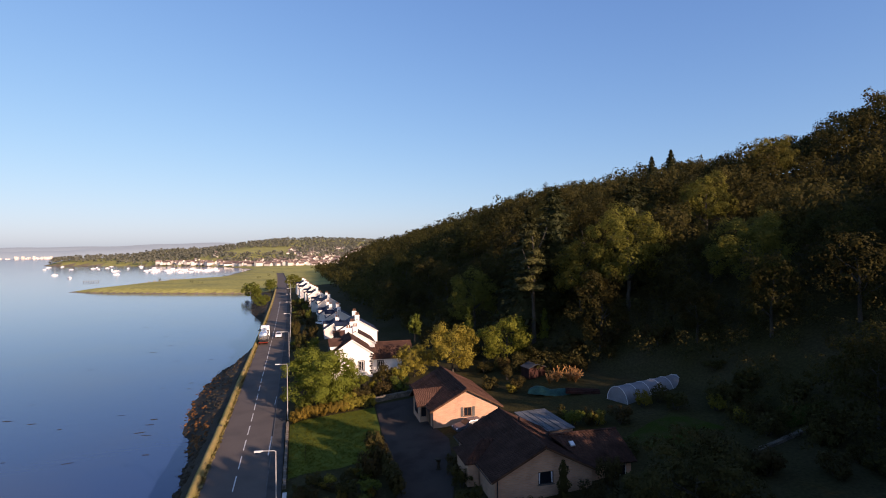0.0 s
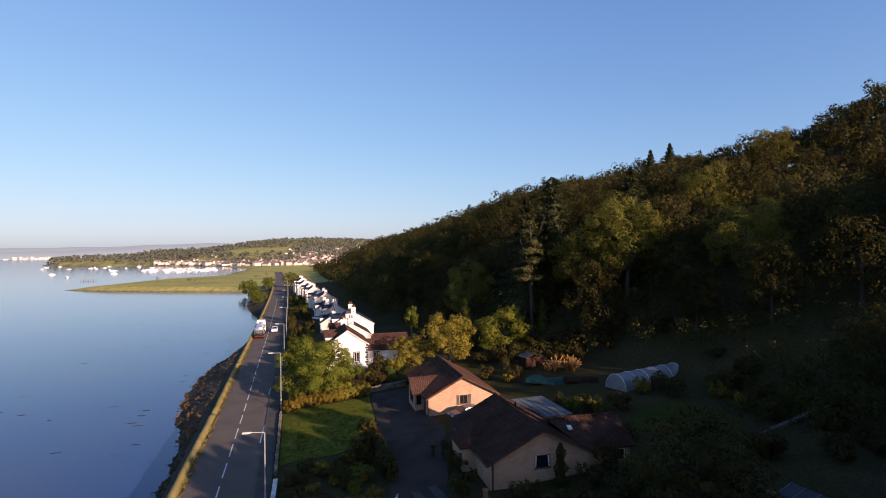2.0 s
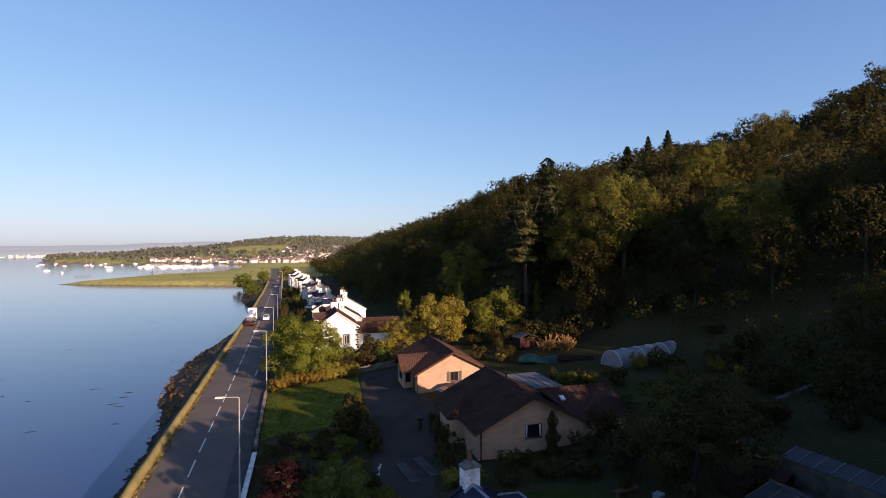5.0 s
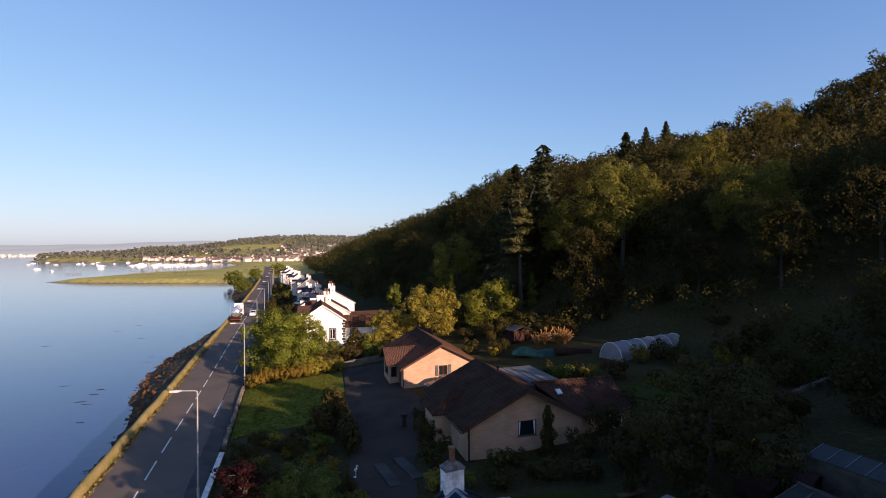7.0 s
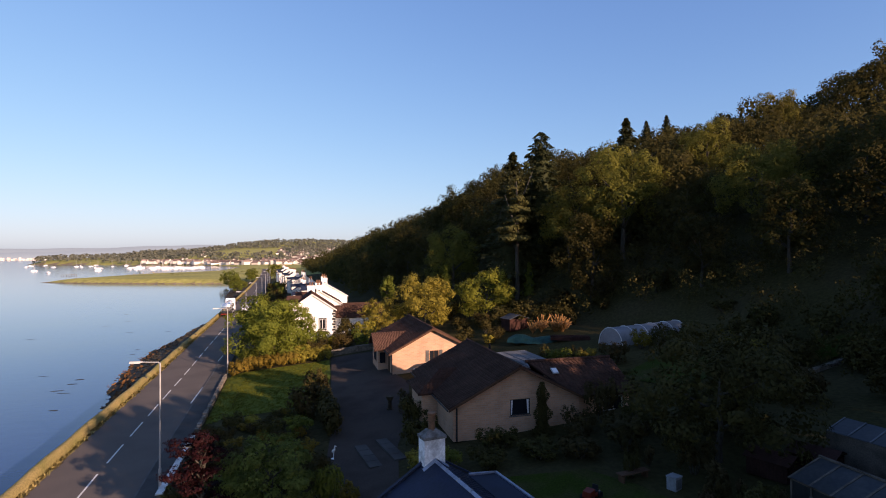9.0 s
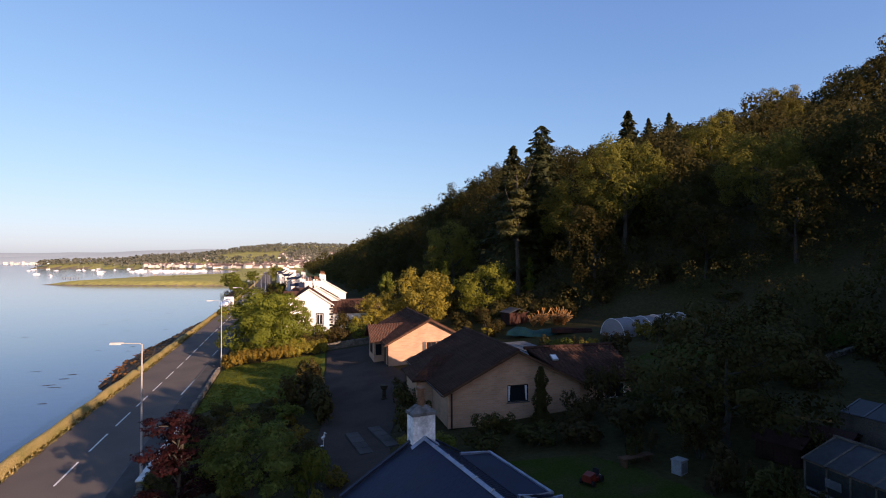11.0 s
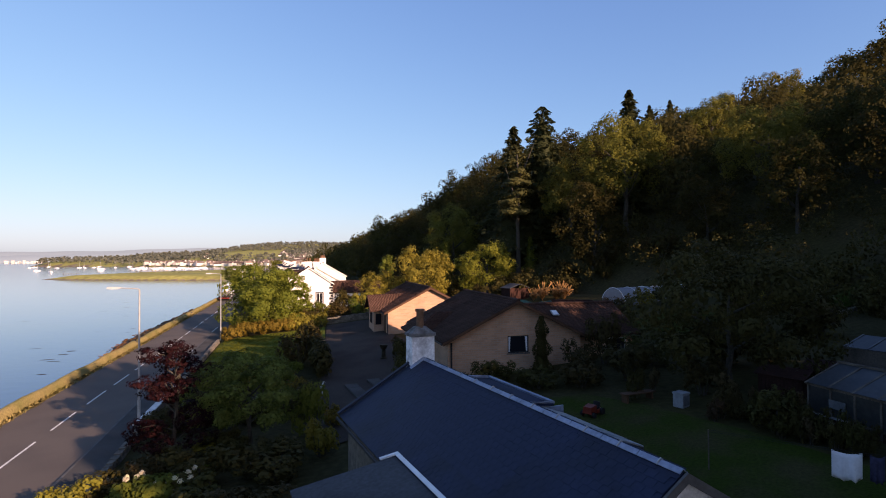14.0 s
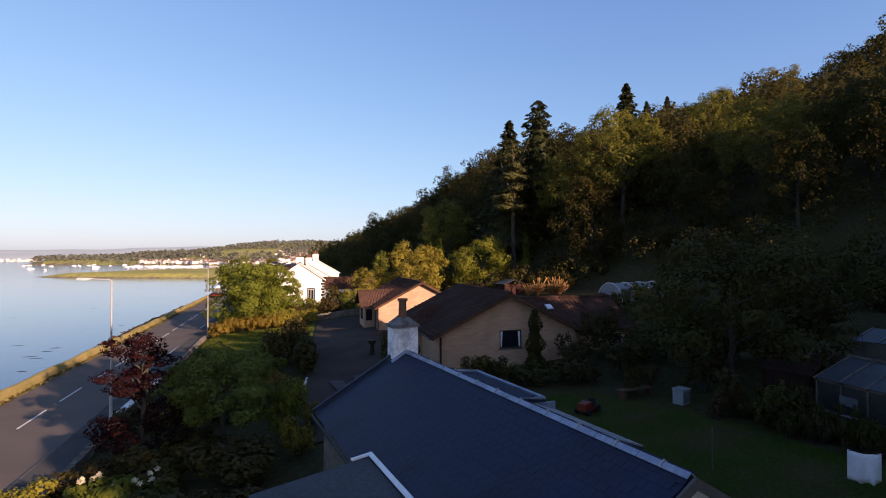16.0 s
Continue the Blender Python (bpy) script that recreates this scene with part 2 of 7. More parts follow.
def brick_mat(name, one, two, mortar):
    """Brick courses, told apart by their joints and shades."""
    m = mat(name, one, 0.9, 0.14, 0.6, 14, 0.3)
    n, l = m.node_tree.nodes, m.node_tree.links
    b = n["Principled BSDF"]
    old = b.inputs["Base Color"].links[0].from_socket
    co, sep, add, com, br, mx = (n.new("ShaderNode" + k) for k in ("TexCoord", "SeparateXYZ", "Math", "CombineXYZ", "TexBrick", "Mix"))
    l.new(co.outputs["Object"], sep.inputs[0])
    l.new(sep.outputs[0], add.inputs[0])
    l.new(sep.outputs[1], add.inputs[1])
    l.new(add.outputs[0], com.inputs[0])
    l.new(sep.outputs[2], com.inputs[1])
    l.new(com.outputs[0], br.inputs["Vector"])
    br.inputs["Scale"].default_value = 1.0
    br.inputs["Brick Width"].default_value, br.inputs["Row Height"].default_value, br.inputs["Mortar Size"].default_value = 0.45, 0.15, 0.016
    br.inputs["Color1"].default_value, br.inputs["Color2"].default_value, br.inputs["Mortar"].default_value = (1, 1, 1, 1), (*[t / o for t, o in zip(two, one)], 1), (*[t / o for t, o in zip(mortar, one)], 1)
    mx.data_type, mx.blend_type = "RGBA", "MULTIPLY"
    mx.inputs[0].default_value = 1.0
    l.new(old, mx.inputs[6])
    l.new(br.outputs["Color"], mx.inputs[7])
    l.new(mx.outputs[2], b.inputs["Base Color"])
    return m


M_BRICK = brick_mat("buff_brick", (0.55, 0.315, 0.195), (0.45, 0.25, 0.155), (0.42, 0.31, 0.235))
M_GLASS = bpy.data.materials.new("window_glass")
M_GLASS.use_nodes = True
_b = M_GLASS.node_tree.nodes["Principled BSDF"]
_b.inputs["Base Color"].default_value, _b.inputs["Roughness"].default_value = (0.012, 0.014, 0.018, 1), 0.12
_b.inputs["Specular IOR Level"].default_value = 0.3
M_DUSTY = mat("dusty_glass", (0.020, 0.023, 0.024), 0.35, 0.3, 1.0, 6, 0.05, tint=(0.035, 0.036, 0.033), spec=0.25)
M_CLEAR = bpy.data.materials.new("greenhouse_glass")
M_CLEAR.use_nodes = True
_b = M_CLEAR.node_tree.nodes["Principled BSDF"]
_b.inputs["Roughness"].default_value, _b.inputs["Transmission Weight"].default_value, _b.inputs["IOR"].default_value = 0.1, 0.85, 1.1

# sea: dark, with fine ripples
M_SEA = bpy.data.materials.new("sea_water")
M_SEA.use_nodes = True
_n, _l = M_SEA.node_tree.nodes, M_SEA.node_tree.links
_b = _n["Principled BSDF"]
_b.inputs["Base Color"].default_value, _b.inputs["Roughness"].default_value, _b.inputs["IOR"].default_value = (0.022, 0.030, 0.045, 1), 0.1, 1.33
_co, _w, _bp = _n.new("ShaderNodeTexCoord"), _n.new("ShaderNodeTexNoise"), _n.new("ShaderNodeBump")
_w.inputs["Scale"].default_value, _w.inputs["Detail"].default_value = 0.35, 6.0
_mp = _n.new("ShaderNodeMapping")
_mp.inputs["Scale"].default_value = (1.0, 2.2, 1.0)
_l.new(_co.outputs["Object"], _mp.inputs[0])
_l.new(_mp.outputs[0], _w.inputs["Vector"])
_bp.inputs["Strength"].default_value, _bp.inputs["Distance"].default_value = 0.12, 0.08
_l.new(_w.outputs[0], _bp.inputs["Height"])
_l.new(_bp.outputs[0], _b.inputs["Normal"])
_s, _r, _m = _n.new("ShaderNodeTexNoise"), _n.new("ShaderNodeMapRange"), _n.new("ShaderNodeMix")
_s.inputs["Scale"].default_value, _s.inputs["Detail"].default_value = 0.03, 4.0
_l.new(_co.outputs["Object"], _s.inputs["Vector"])
_r.inputs[1].default_value, _r.inputs[2].default_value = 0.45, 0.65
_l.new(_s.outputs[0], _r.inputs[0])
_m.data_type = "RGBA"
_m.inputs[6].default_value, _m.inputs[7].default_value = (0.020, 0.045, 0.135, 1), (0.036, 0.052, 0.115, 1)
_l.new(_r.outputs[0], _m.inputs[0])
_l.new(_m.outputs[2], _b.inputs["Base Color"])


# ---- geometry helpers ----
def mesh_from(name, verts, faces, material, smooth=False):
    """A mesh from arrays; faces all of one size go in fast."""
    me = bpy.data.meshes.new(name)
    v = np.asarray(verts, dtype=np.float32).reshape(-1, 3)
    if isinstance(faces, np.ndarray):
        k = faces.shape[1]
        me.vertices.add(len(v))
        me.vertices.foreach_set("co", v.ravel())
        me.loops.add(faces.size)
        me.loops.foreach_set("vertex_index", faces.astype(np.int32).ravel())
        me.polygons.add(len(faces))
        me.polygons.foreach_set("loop_start", np.arange(0, faces.size, k, dtype=np.int32))
        if smooth:
            me.polygons.foreach_set("use_smooth", np.ones(len(faces), dtype=bool))
        me.update(calc_edges=True)
    else:
        me.from_pydata(v.tolist(), [], faces)
        me.update()
    for one in material if isinstance(material, (list, tuple)) else (material,):
        me.materials.append(one)
    return me


class Geo:
    """Collects boxes, prisms and tubes for one part."""

    def __init__(self):
        self.v, self.f = [], []

    def add(self, verts, faces):
        o = len(self.v)
        self.v += [tuple(p) for p in verts]
        self.f += [tuple(i + o for i in f) for f in faces]
        return self

    def box(self, x0, x1, y0, y1, z0, z1):
        p = [(x, y, z) for z in (z0, z1) for x, y in ((x0, y0), (x1, y0), (x1, y1), (x0, y1))]
        return self.add(p, [(3, 2, 1, 0), (4, 5, 6, 7), (0, 1, 5, 4), (1, 2, 6, 5), (2, 3, 7, 6), (3, 0, 4, 7)])

    def slab(self, a, b, c, d, thick):
        """A plate with the top corners a, b, c, d (counter-clockwise seen from its outside)."""
        a, b, c, d = (Vector(p) for p in (a, b, c, d))
        n = (b - a).cross(c - a).normalized() * thick
        top = [a, b, c, d]
        return self.add(top + [p - n for p in top], [(0, 1, 2, 3), (7, 6, 5, 4), (0, 4, 5, 1), (1, 5, 6, 2), (2, 6, 7, 3), (3, 7, 4, 0)])

    def prism(self, outline, y0, y1):
        """An outline in x and z, drawn from y0 to y1."""
        k = len(outline)
        p = [(x, y0, z) for x, z in outline] + [(x, y1, z) for x, z in outline]
        return self.add(p, [tuple(range(k)), tuple(range(2 * k - 1, k - 1, -1))] + [(i, i + k, (i + 1) % k + k, (i + 1) % k) for i in range(k)])

    def tube(self, points, radii, sides=8):
        pts = [Vector(p) for p in points]
        rings = []
        for i, p in enumerate(pts):
            way = (pts[min(i + 1, len(pts) - 1)] - pts[max(i - 1, 0)]).normalized()
            side = way.cross(Vector((0, 1, 0.01)) if abs(way.y) < 0.9 else Vector((1, 0, 0))).normalized()
            up = side.cross(way)
            r = radii[i] if isinstance(radii, (list, tuple)) else radii
            rings.append([p + (side * math.cos(2 * math.pi * k / sides) + up * math.sin(2 * math.pi * k / sides)) * r for k in range(sides)])
        n = len(rings)
        faces = [(i * sides + k, i * sides + (k + 1) % sides, (i + 1) * sides + (k + 1) % sides, (i + 1) * sides + k) for i in range(n - 1) for k in range(sides)]
        faces += [tuple(range(sides - 1, -1, -1)), tuple((n - 1) * sides + k for k in range(sides))]
        return self.add([q for ring in rings for q in ring], faces)

    def weld(self):
        """Joins corners that meet, so that the pieces make one body."""
        seen, to, v = {}, [], []
        for p in self.v:
            k = tuple(round(c, 4) for c in p)
            if k not in seen:
                seen[k] = len(v)
                v.append(p)
            to.append(seen[k])
        self.v, self.f = v, [tuple(to[i] for i in f) for f in self.f]
        return self

    def ob(self, name, material, parent=None, label="", smooth=False):
        me = mesh_from(name, self.v, self.f, material)
        if smooth:
            for p in me.polygons:
                p.use_smooth = True
        return link(name, me, parent, label)


def link(name, me, parent=None, label=""):
    o = new(name, me)
    if parent is not None:
        o.parent = parent
    return tagged(o, label) if label else o


def thing(name, label, category, at=(0, 0, 0), turn=0.0, group="", kind=""):
    e = new(name)
    e.matrix_basis = pose(*at, 0, 0, turn)
    return tagged(e, label, category, group, kind)


# ---- the lie of the land ----
SEA = -3.0


def step(a, b, x):
    t = np.clip((x - a) / (b - a), 0, 1)
    return t * t * (3 - 2 * t)


def road_x(y):
    y = np.asarray(y, dtype=float)
    d = np.maximum(0.0, y - 10)
    return -0.02 * d - 4e-5 * d * d + np.interp(y, [-400, -140, -9, 0, 9, 18, 33, 60], [14, 5.6, 0.82, 0.47, 0.22, 0.18, 0.18, 0])


SHORE_Y = [-400, 0, 18, 30, 41, 59, 83, 99, 140, 177, 207, 292, 335, 360, 390, 402, 470, 515, 560, 600, 900, 1000, 1150, 1350, 1500, 1700, 1900, 2300, 3000, 3300, 3600, 5200]
SHORE_X = [-6, -6.3, -6.8, -8.0, -11.5, -13.5, -12, -7.5, -8.0, -11, -18, -25, -32, -95, -155, -168, -152, -140, -108, -92, -88, -120, -190, -420, -640, -700, -600, -650, -700, -500, 6000, 6000]


def shore_x(y):
    return np.interp(y, SHORE_Y, SHORE_X)


def wiggle(x, y, s, seed=0.0):
    return np.sin(x / s + 1.7 * np.sin(y / s * 0.83 + seed)) * np.cos(y / s * 1.13 + seed * 2.1 + 0.6 * np.sin(x / s))


def foot_x(y):
    return np.interp(y, [-400, -120, -60, -20, 15, 45, 90, 700], [82, 76, 69, 62, 58, 46, 36, 36])


def height(x, y):
    x, y = np.asarray(x, dtype=float), np.asarray(y, dtype=float)
    rx = road_x(y)
    u = x - rx
    # gardens rise gently from the road to the foot of the hill
    g = np.interp(u, [-4.2, 3.6, 5.6, 7.5, 16, 24, 34, 40, 46, 60], [-0.12, -0.12, -0.02, 0.5, 1.25, 2.1, 2.9, 3.5, 4.6, 5.6])
    g = np.where(y > 40, np.minimum(g, 1.2 + 0.09 * np.maximum(u - 8, 0)), g)
    d = np.maximum(0, x - foot_x(y))
    fade = 1 - step(560, 980, y - 0.8 * x)
    hill = 58 * (1 - np.exp(-d / 92)) * fade
    hill = hill + fade * step(0, 30, d) * (2.2 * wiggle(x, y, 23, 1.0) + 1.2 * wiggle(x, y, 9, 2.0))
    hill = hill + 13 * np.exp(-(((x - 180) / 34) ** 2 + ((y - 44) / 22) ** 2)) - 6.5 * np.exp(-(((x - 106) / 20) ** 2 + ((y - 36) / 18) ** 2)) + 3.5 * np.exp(-(((x - 158) / 26) ** 2 + ((y - 58) / 26) ** 2)) + 4 * np.exp(-(((x - 66) / 24) ** 2 + ((y - 130) / 34) ** 2))
    land = g + hill
    # the far coast: links, town and the hills behind it
    far = step(330, 420, y)
    flat = 0.4 + 0.5 * wiggle(x, y, 60, 3.0)
    town = 14 * step(1200, 1900, y) + 18 * step(1080, 1750, y) * step(-420, -180, x) + 54 * np.exp(-(((x - 60) / 520) ** 2 + ((y - 2600) / 520) ** 2)) + 26 * np.exp(-(((x + 720) / 470) ** 2 + ((y - 2900) / 480) ** 2))
    land = land * (1 - far) + far * (np.minimum(land, hill + flat) + town)
    # the bank down to the shore
    s = x - shore_x(y)
    w = np.where(y < 300, np.maximum(1.0, np.minimum(-4.6 + rx - shore_x(y), 9.0)), 26.0)
    bank = SEA + 0.04 + (land - SEA - 0.04) * step(0.0, 1.0, s / w) ** 0.8
    low = SEA + 0.04 - 0.35 * np.maximum(0, -s) ** 0.8
    z = np.where(s > 0, np.where(s < w, bank, land), np.maximum(low, SEA - 6))
    return z + np.where((s < w + 1) & (y < 320), 0.16 * wiggle(x, y, 2.9, 5.0), 0)


def h1(x, y):
    return float(height(x, y))


def axis(parts):
    out = []
    for a, b, s in parts:
        out += list(np.arange(a, b, s))
    return np.array(out + [parts[-1][1]])


def ground():
    """One sheet out to the horizon, fine near the road and coarse far off, with materials by where it lies."""
    xs = axis([(-5000, -1000, 250), (-1000, -200, 40), (-200, -30, 2.5), (-30, 66, 0.8), (66, 90, 2), (90, 220, 5), (220, 1000, 40), (1000, 5000, 250)])
    ys = axis([(-400, -60, 12), (-60, 70, 1.0), (70, 220, 3), (220, 330, 6), (330, 430, 2.5), (430, 620, 6), (620, 1600, 25), (1600, 5000, 120)])
    X, Y = np.meshgrid(xs, ys)
    Z = height(X, Y)
    under = np.abs(X - road_x(Y)) < 3.4
    Z = np.where(under & (Y < 620), np.minimum(Z, -0.12), Z)
    nx, ny = len(xs), len(ys)
    i = np.arange(nx * ny).reshape(ny, nx)
    F = np.stack([i[:-1, :-1], i[:-1, 1:], i[1:, 1:], i[1:, :-1]], -1).reshape(-1, 4)
    me = mesh_from("ground", np.stack([X, Y, Z], -1).reshape(-1, 3), F, [M_GROUND, M_FIELD, M_SHORE, M_SAND], smooth=True)
    cx, cy = (X[:-1, :-1] + X[1:, 1:]).ravel() / 2, (Y[:-1, :-1] + Y[1:, 1:]).ravel() / 2
    s = cx - shore_x(cy)
    hillside = (cx - foot_x(cy) > 0) & (cy < 900)
    k = np.where((cy > 330) & ~hillside, 1, 0)
    k = np.where((s < 9) & (cx < road_x(cy) - 4.5) & (cy < 330), 2, k)
    k = np.where((s < 5) & (cy >= 330), 3, k)
    me.polygons.foreach_set("material_index", k.astype(np.int32))
    return tagged(link("ground", me), "rough grassy ground rising to a wooded hill", "ground", kind="structure")


ground()
sea = link("water", mesh_from("water", [(-5000, -400, SEA), (5000, -400, SEA), (5000, 5000, SEA), (-5000, 5000, SEA)], [(0, 1, 2, 3)], M_SEA))
tagged(sea, "calm blue sea loch with faint ripples", "water", kind="structure")


# ---- road ----
def strip(ys, off0, off1, z0, z1=None):
    """A ribbon along the road between two offsets from its middle."""
    v, f = [], []
    for k, y in enumerate(ys):
        r = float(road_x(y))
        v += [(r + off0, y, z0), (r + off1, y, z0 if z1 is None else z1)]
        if k:
            f.append((2 * k - 2, 2 * k - 1, 2 * k + 1, 2 * k))
    return v, f


YS = list(np.arange(-140, 640, 4.0))
tagged(link("road", mesh_from("road", *strip(YS, -3.25, 3.35, 0.0), M_ASPHALT)), "grey asphalt two-lane coast road", "road", kind="structure")
tagged(link("pavement", mesh_from("pavement", *strip(YS, 3.47, 4.95, 0.10, 0.08), M_FOOTWAY)), "narrow asphalt footway beside the road", "pavement", kind="structure")
g = Geo()
for a, b in zip(YS[:-1], YS[1:]):
    r0, r1 = float(road_x(a)), float(road_x(b))
    g.slab((r0 + 3.35, a, 0.105), (r0 + 3.47, a, 0.105), (r1 + 3.47, b, 0.105), (r1 + 3.35, b, 0.105), 0.2)
tagged(g.ob("kerb", M_KERB), "grey concrete kerb along the footway", "kerb", kind="structure")
markings = tagged(new("road_marking"), "white broken centre line and edge lines on asphalt", "road marking", kind="structure")
dash = mesh_from("dash", [(-0.06, 0, 0), (0.06, 0, 0), (0.06, 4, 0), (-0.06, 4, 0)], [(0, 1, 2, 3)], M_PAINT)
for k in range(-8, 40):
    y = 8.0 + 6.0 * (k - 2)
    o = link("dash", dash, markings)
    o.matrix_basis = pose(float(road_x(y)), y, 0.006, 0, 0, math.degrees(math.atan2(float(road_x(y)) - float(road_x(y + 4)), 4)))


# ---- sea wall and shore ----
def sea_wall():
    w = tagged(new("sea_wall"), "low rubble sea wall with dry grass growing along it", "sea wall", kind="structure")
    rng = random.Random(3)
    g = Geo()
    y = -120.0
    while y < 330:
        L = 2.0 if y < 120 else 5.0
        r0, r1 = float(road_x(y)), float(road_x(y + L))
        gap = 29.5 < y < 31.5 or 66 < y < 68
        h = 0.40 + 0.08 * rng.random() if not gap else 0.15
        g.add([(r0 - 4.25, y, -3.2), (r0 - 3.8, y, -0.2), (r1 - 3.8, y + L, -0.2), (r1 - 4.25, y + L, -3.2), (r0 - 4.22, y, h), (r0 - 3.82, y, h), (r1 - 3.82, y + L, h), (r1 - 4.22, y + L, h)],
              [(3, 2, 1, 0), (4, 5, 6, 7), (0, 1, 5, 4), (1, 2, 6, 5), (2, 3, 7, 6), (3, 0, 4, 7)])
        y += L
    g.ob("wall_face", M_STONE, w)
    # matted grass over the wall top, uneven along its length
    V, F, prof = [], [], ((-4.40, .22), (-4.32, .46), (-4.15, .58), (-3.95, .60), (-3.80, .50), (-3.70, .28), (-3.62, -.06))
    ys = list(np.arange(-120, 130, .4)) + list(np.arange(130, 331, 2.0))
    for i, y in enumerate(ys):
        r = float(road_x(y))
        low = .5 if 29.5 < y < 31.5 or 66 < y < 68 else 1.0
        for x, z in prof:
            V.append((r + x + rng.uniform(-.02, .02), y, z * low + .05 * math.sin(y * .7) * (z > .2) + rng.uniform(-.015, .015)))
    k = len(prof)
    F = [(i * k + j, i * k + j + 1, (i + 1) * k + j + 1, (i + 1) * k + j) for i in range(len(ys) - 1) for j in range(k - 1)]
    link("grass_capping", mesh_from("grass_capping", V, np.array(F), M_VERGE), w, "matted dry grass on the wall top")
    return w


sea_wall()
tagged(link("verge", mesh_from("verge", *strip(YS, -3.85, -3.25, 0.06, 0.0), M_VERGE)), "strip of dry grass between road and sea wall", "verge", kind="structure")


def tufts(name, label, category, spots, material, height_m, spread, rng, blades=14):
    """Grass and weeds that nobody could count: many thin blades in one mesh."""
    V, F = [], []
    for x, y, z, s in spots:
        for _ in range(blades):
            a, r = rng.uniform(0, 6.283), rng.uniform(0, spread) * s
            px, py = x + r * math.cos(a), y + r * math.sin(a)
            hh = height_m * s * rng.uniform(0.5, 1.15)
            lean, b = rng.uniform(0, 0.45) * hh, rng.uniform(0, 6.283)
            wd = 0.05 * s + 0.02
            o = len(V)
            V += [(px - wd * math.sin(a), py + wd * math.cos(a), z), (px + wd * math.sin(a), py - wd * math.cos(a), z), (px + lean * math.cos(b) + wd * .3, py + lean * math.sin(b), z + hh), (px + lean * math.cos(b) - wd * .3, py + lean * math.sin(b), z + hh)]
            F.append((o, o + 1, o + 2, o + 3))
    return tagged(link(name, mesh_from(name, V, np.array(F), material)), label, category, kind="stuff")


_r = random.Random(11)
spots = []
for _ in range(2600):
    y = -60 + 260 * _r.random() ** 1.5
    spots.append((float(road_x(y)) - _r.choice((3.5, 3.42, 3.6)) + _r.uniform(-.15, .15), y, -0.12, _r.uniform(0.6, 1.2)))
tufts("verge_grass", "dry yellow grass along the foot of the sea wall", "grass", [(x, y, .5 if x < float(road_x(y)) - 3.75 else z, s) for x, y, z, s in spots], M_VERGE, 0.26, 0.3, _r)


def rocks(name, label, spots, material, rng):
    V, F = [], []
    for x, y, z, s in spots:
        o = len(V)
        for k in range(6):
            a = k * 1.047 + rng.uniform(-.3, .3)
            V.append((x + s * rng.uniform(.7, 1.2) * math.cos(a), y + s * rng.uniform(.7, 1.2) * math.sin(a), z - 0.3 * s))
        for k in range(6):
            a = k * 1.047 + rng.uniform(-.3, .3)
            V.append((x + .6 * s * rng.uniform(.7, 1.2) * math.cos(a), y + .6 * s * rng.uniform(.7, 1.2) * math.sin(a), z + s * rng.uniform(.2, .5)))
        F += [tuple(o + 6 + k for k in range(6))] + [(o + k, o + (k + 1) % 6, o + 6 + (k + 1) % 6, o + 6 + k) for k in range(6)]
    return tagged(link(name, mesh_from(name, V, F, material)), label, "rocks", kind="stuff")


spots, weed = [], []
for _ in range(2600):
    y = _r.uniform(-40, 250)
    a, b = float(shore_x(y)), float(road_x(y)) - 4.6
    if b - a < 0.6:
        continue
    x = a - 1.0 + (b - a) * _r.random() ** 1.4
    (weed if x - a < 3.2 and 28 < y < 75 and _r.random() < 0.75 else spots).append((x, y, h1(x, y), _r.uniform(0.15, 0.45)))
rocks("shore_rocks", "dark boulders on the shore below the sea wall", spots, M_SHORE, _r)
rocks("shore_weed_rocks", "rust-brown rockweed lying along the tideline", weed, M_WEED, _r)


# ---- houses ----
def columns_wall(profile, breaks, openings, thick, y0=0.0):
    """An upright wall in x and z, split round its openings (x0, x1, z0, z1)."""
    g = Geo()
    xs = sorted(set(breaks) | {v for o in openings for v in o[:2]})
    for a, b in zip(xs[:-1], xs[1:]):
        m = (a + b) / 2
        lows = [(0.0, 0.0)]
        cuts = sorted((o[2], o[3]) for o in openings if o[0] < m < o[1])
        for z0, z1 in cuts:
            g.prism([(a, lows[-1][0]), (b, lows[-1][0]), (b, z0), (a, z0)], y0, y0 + thick)
            lows.append((z1, z1))
        g.prism([(a, lows[-1][0]), (b, lows[-1][0]), (b, profile(b)), (a, profile(a))], y0, y0 + thick)
    return g.weld()


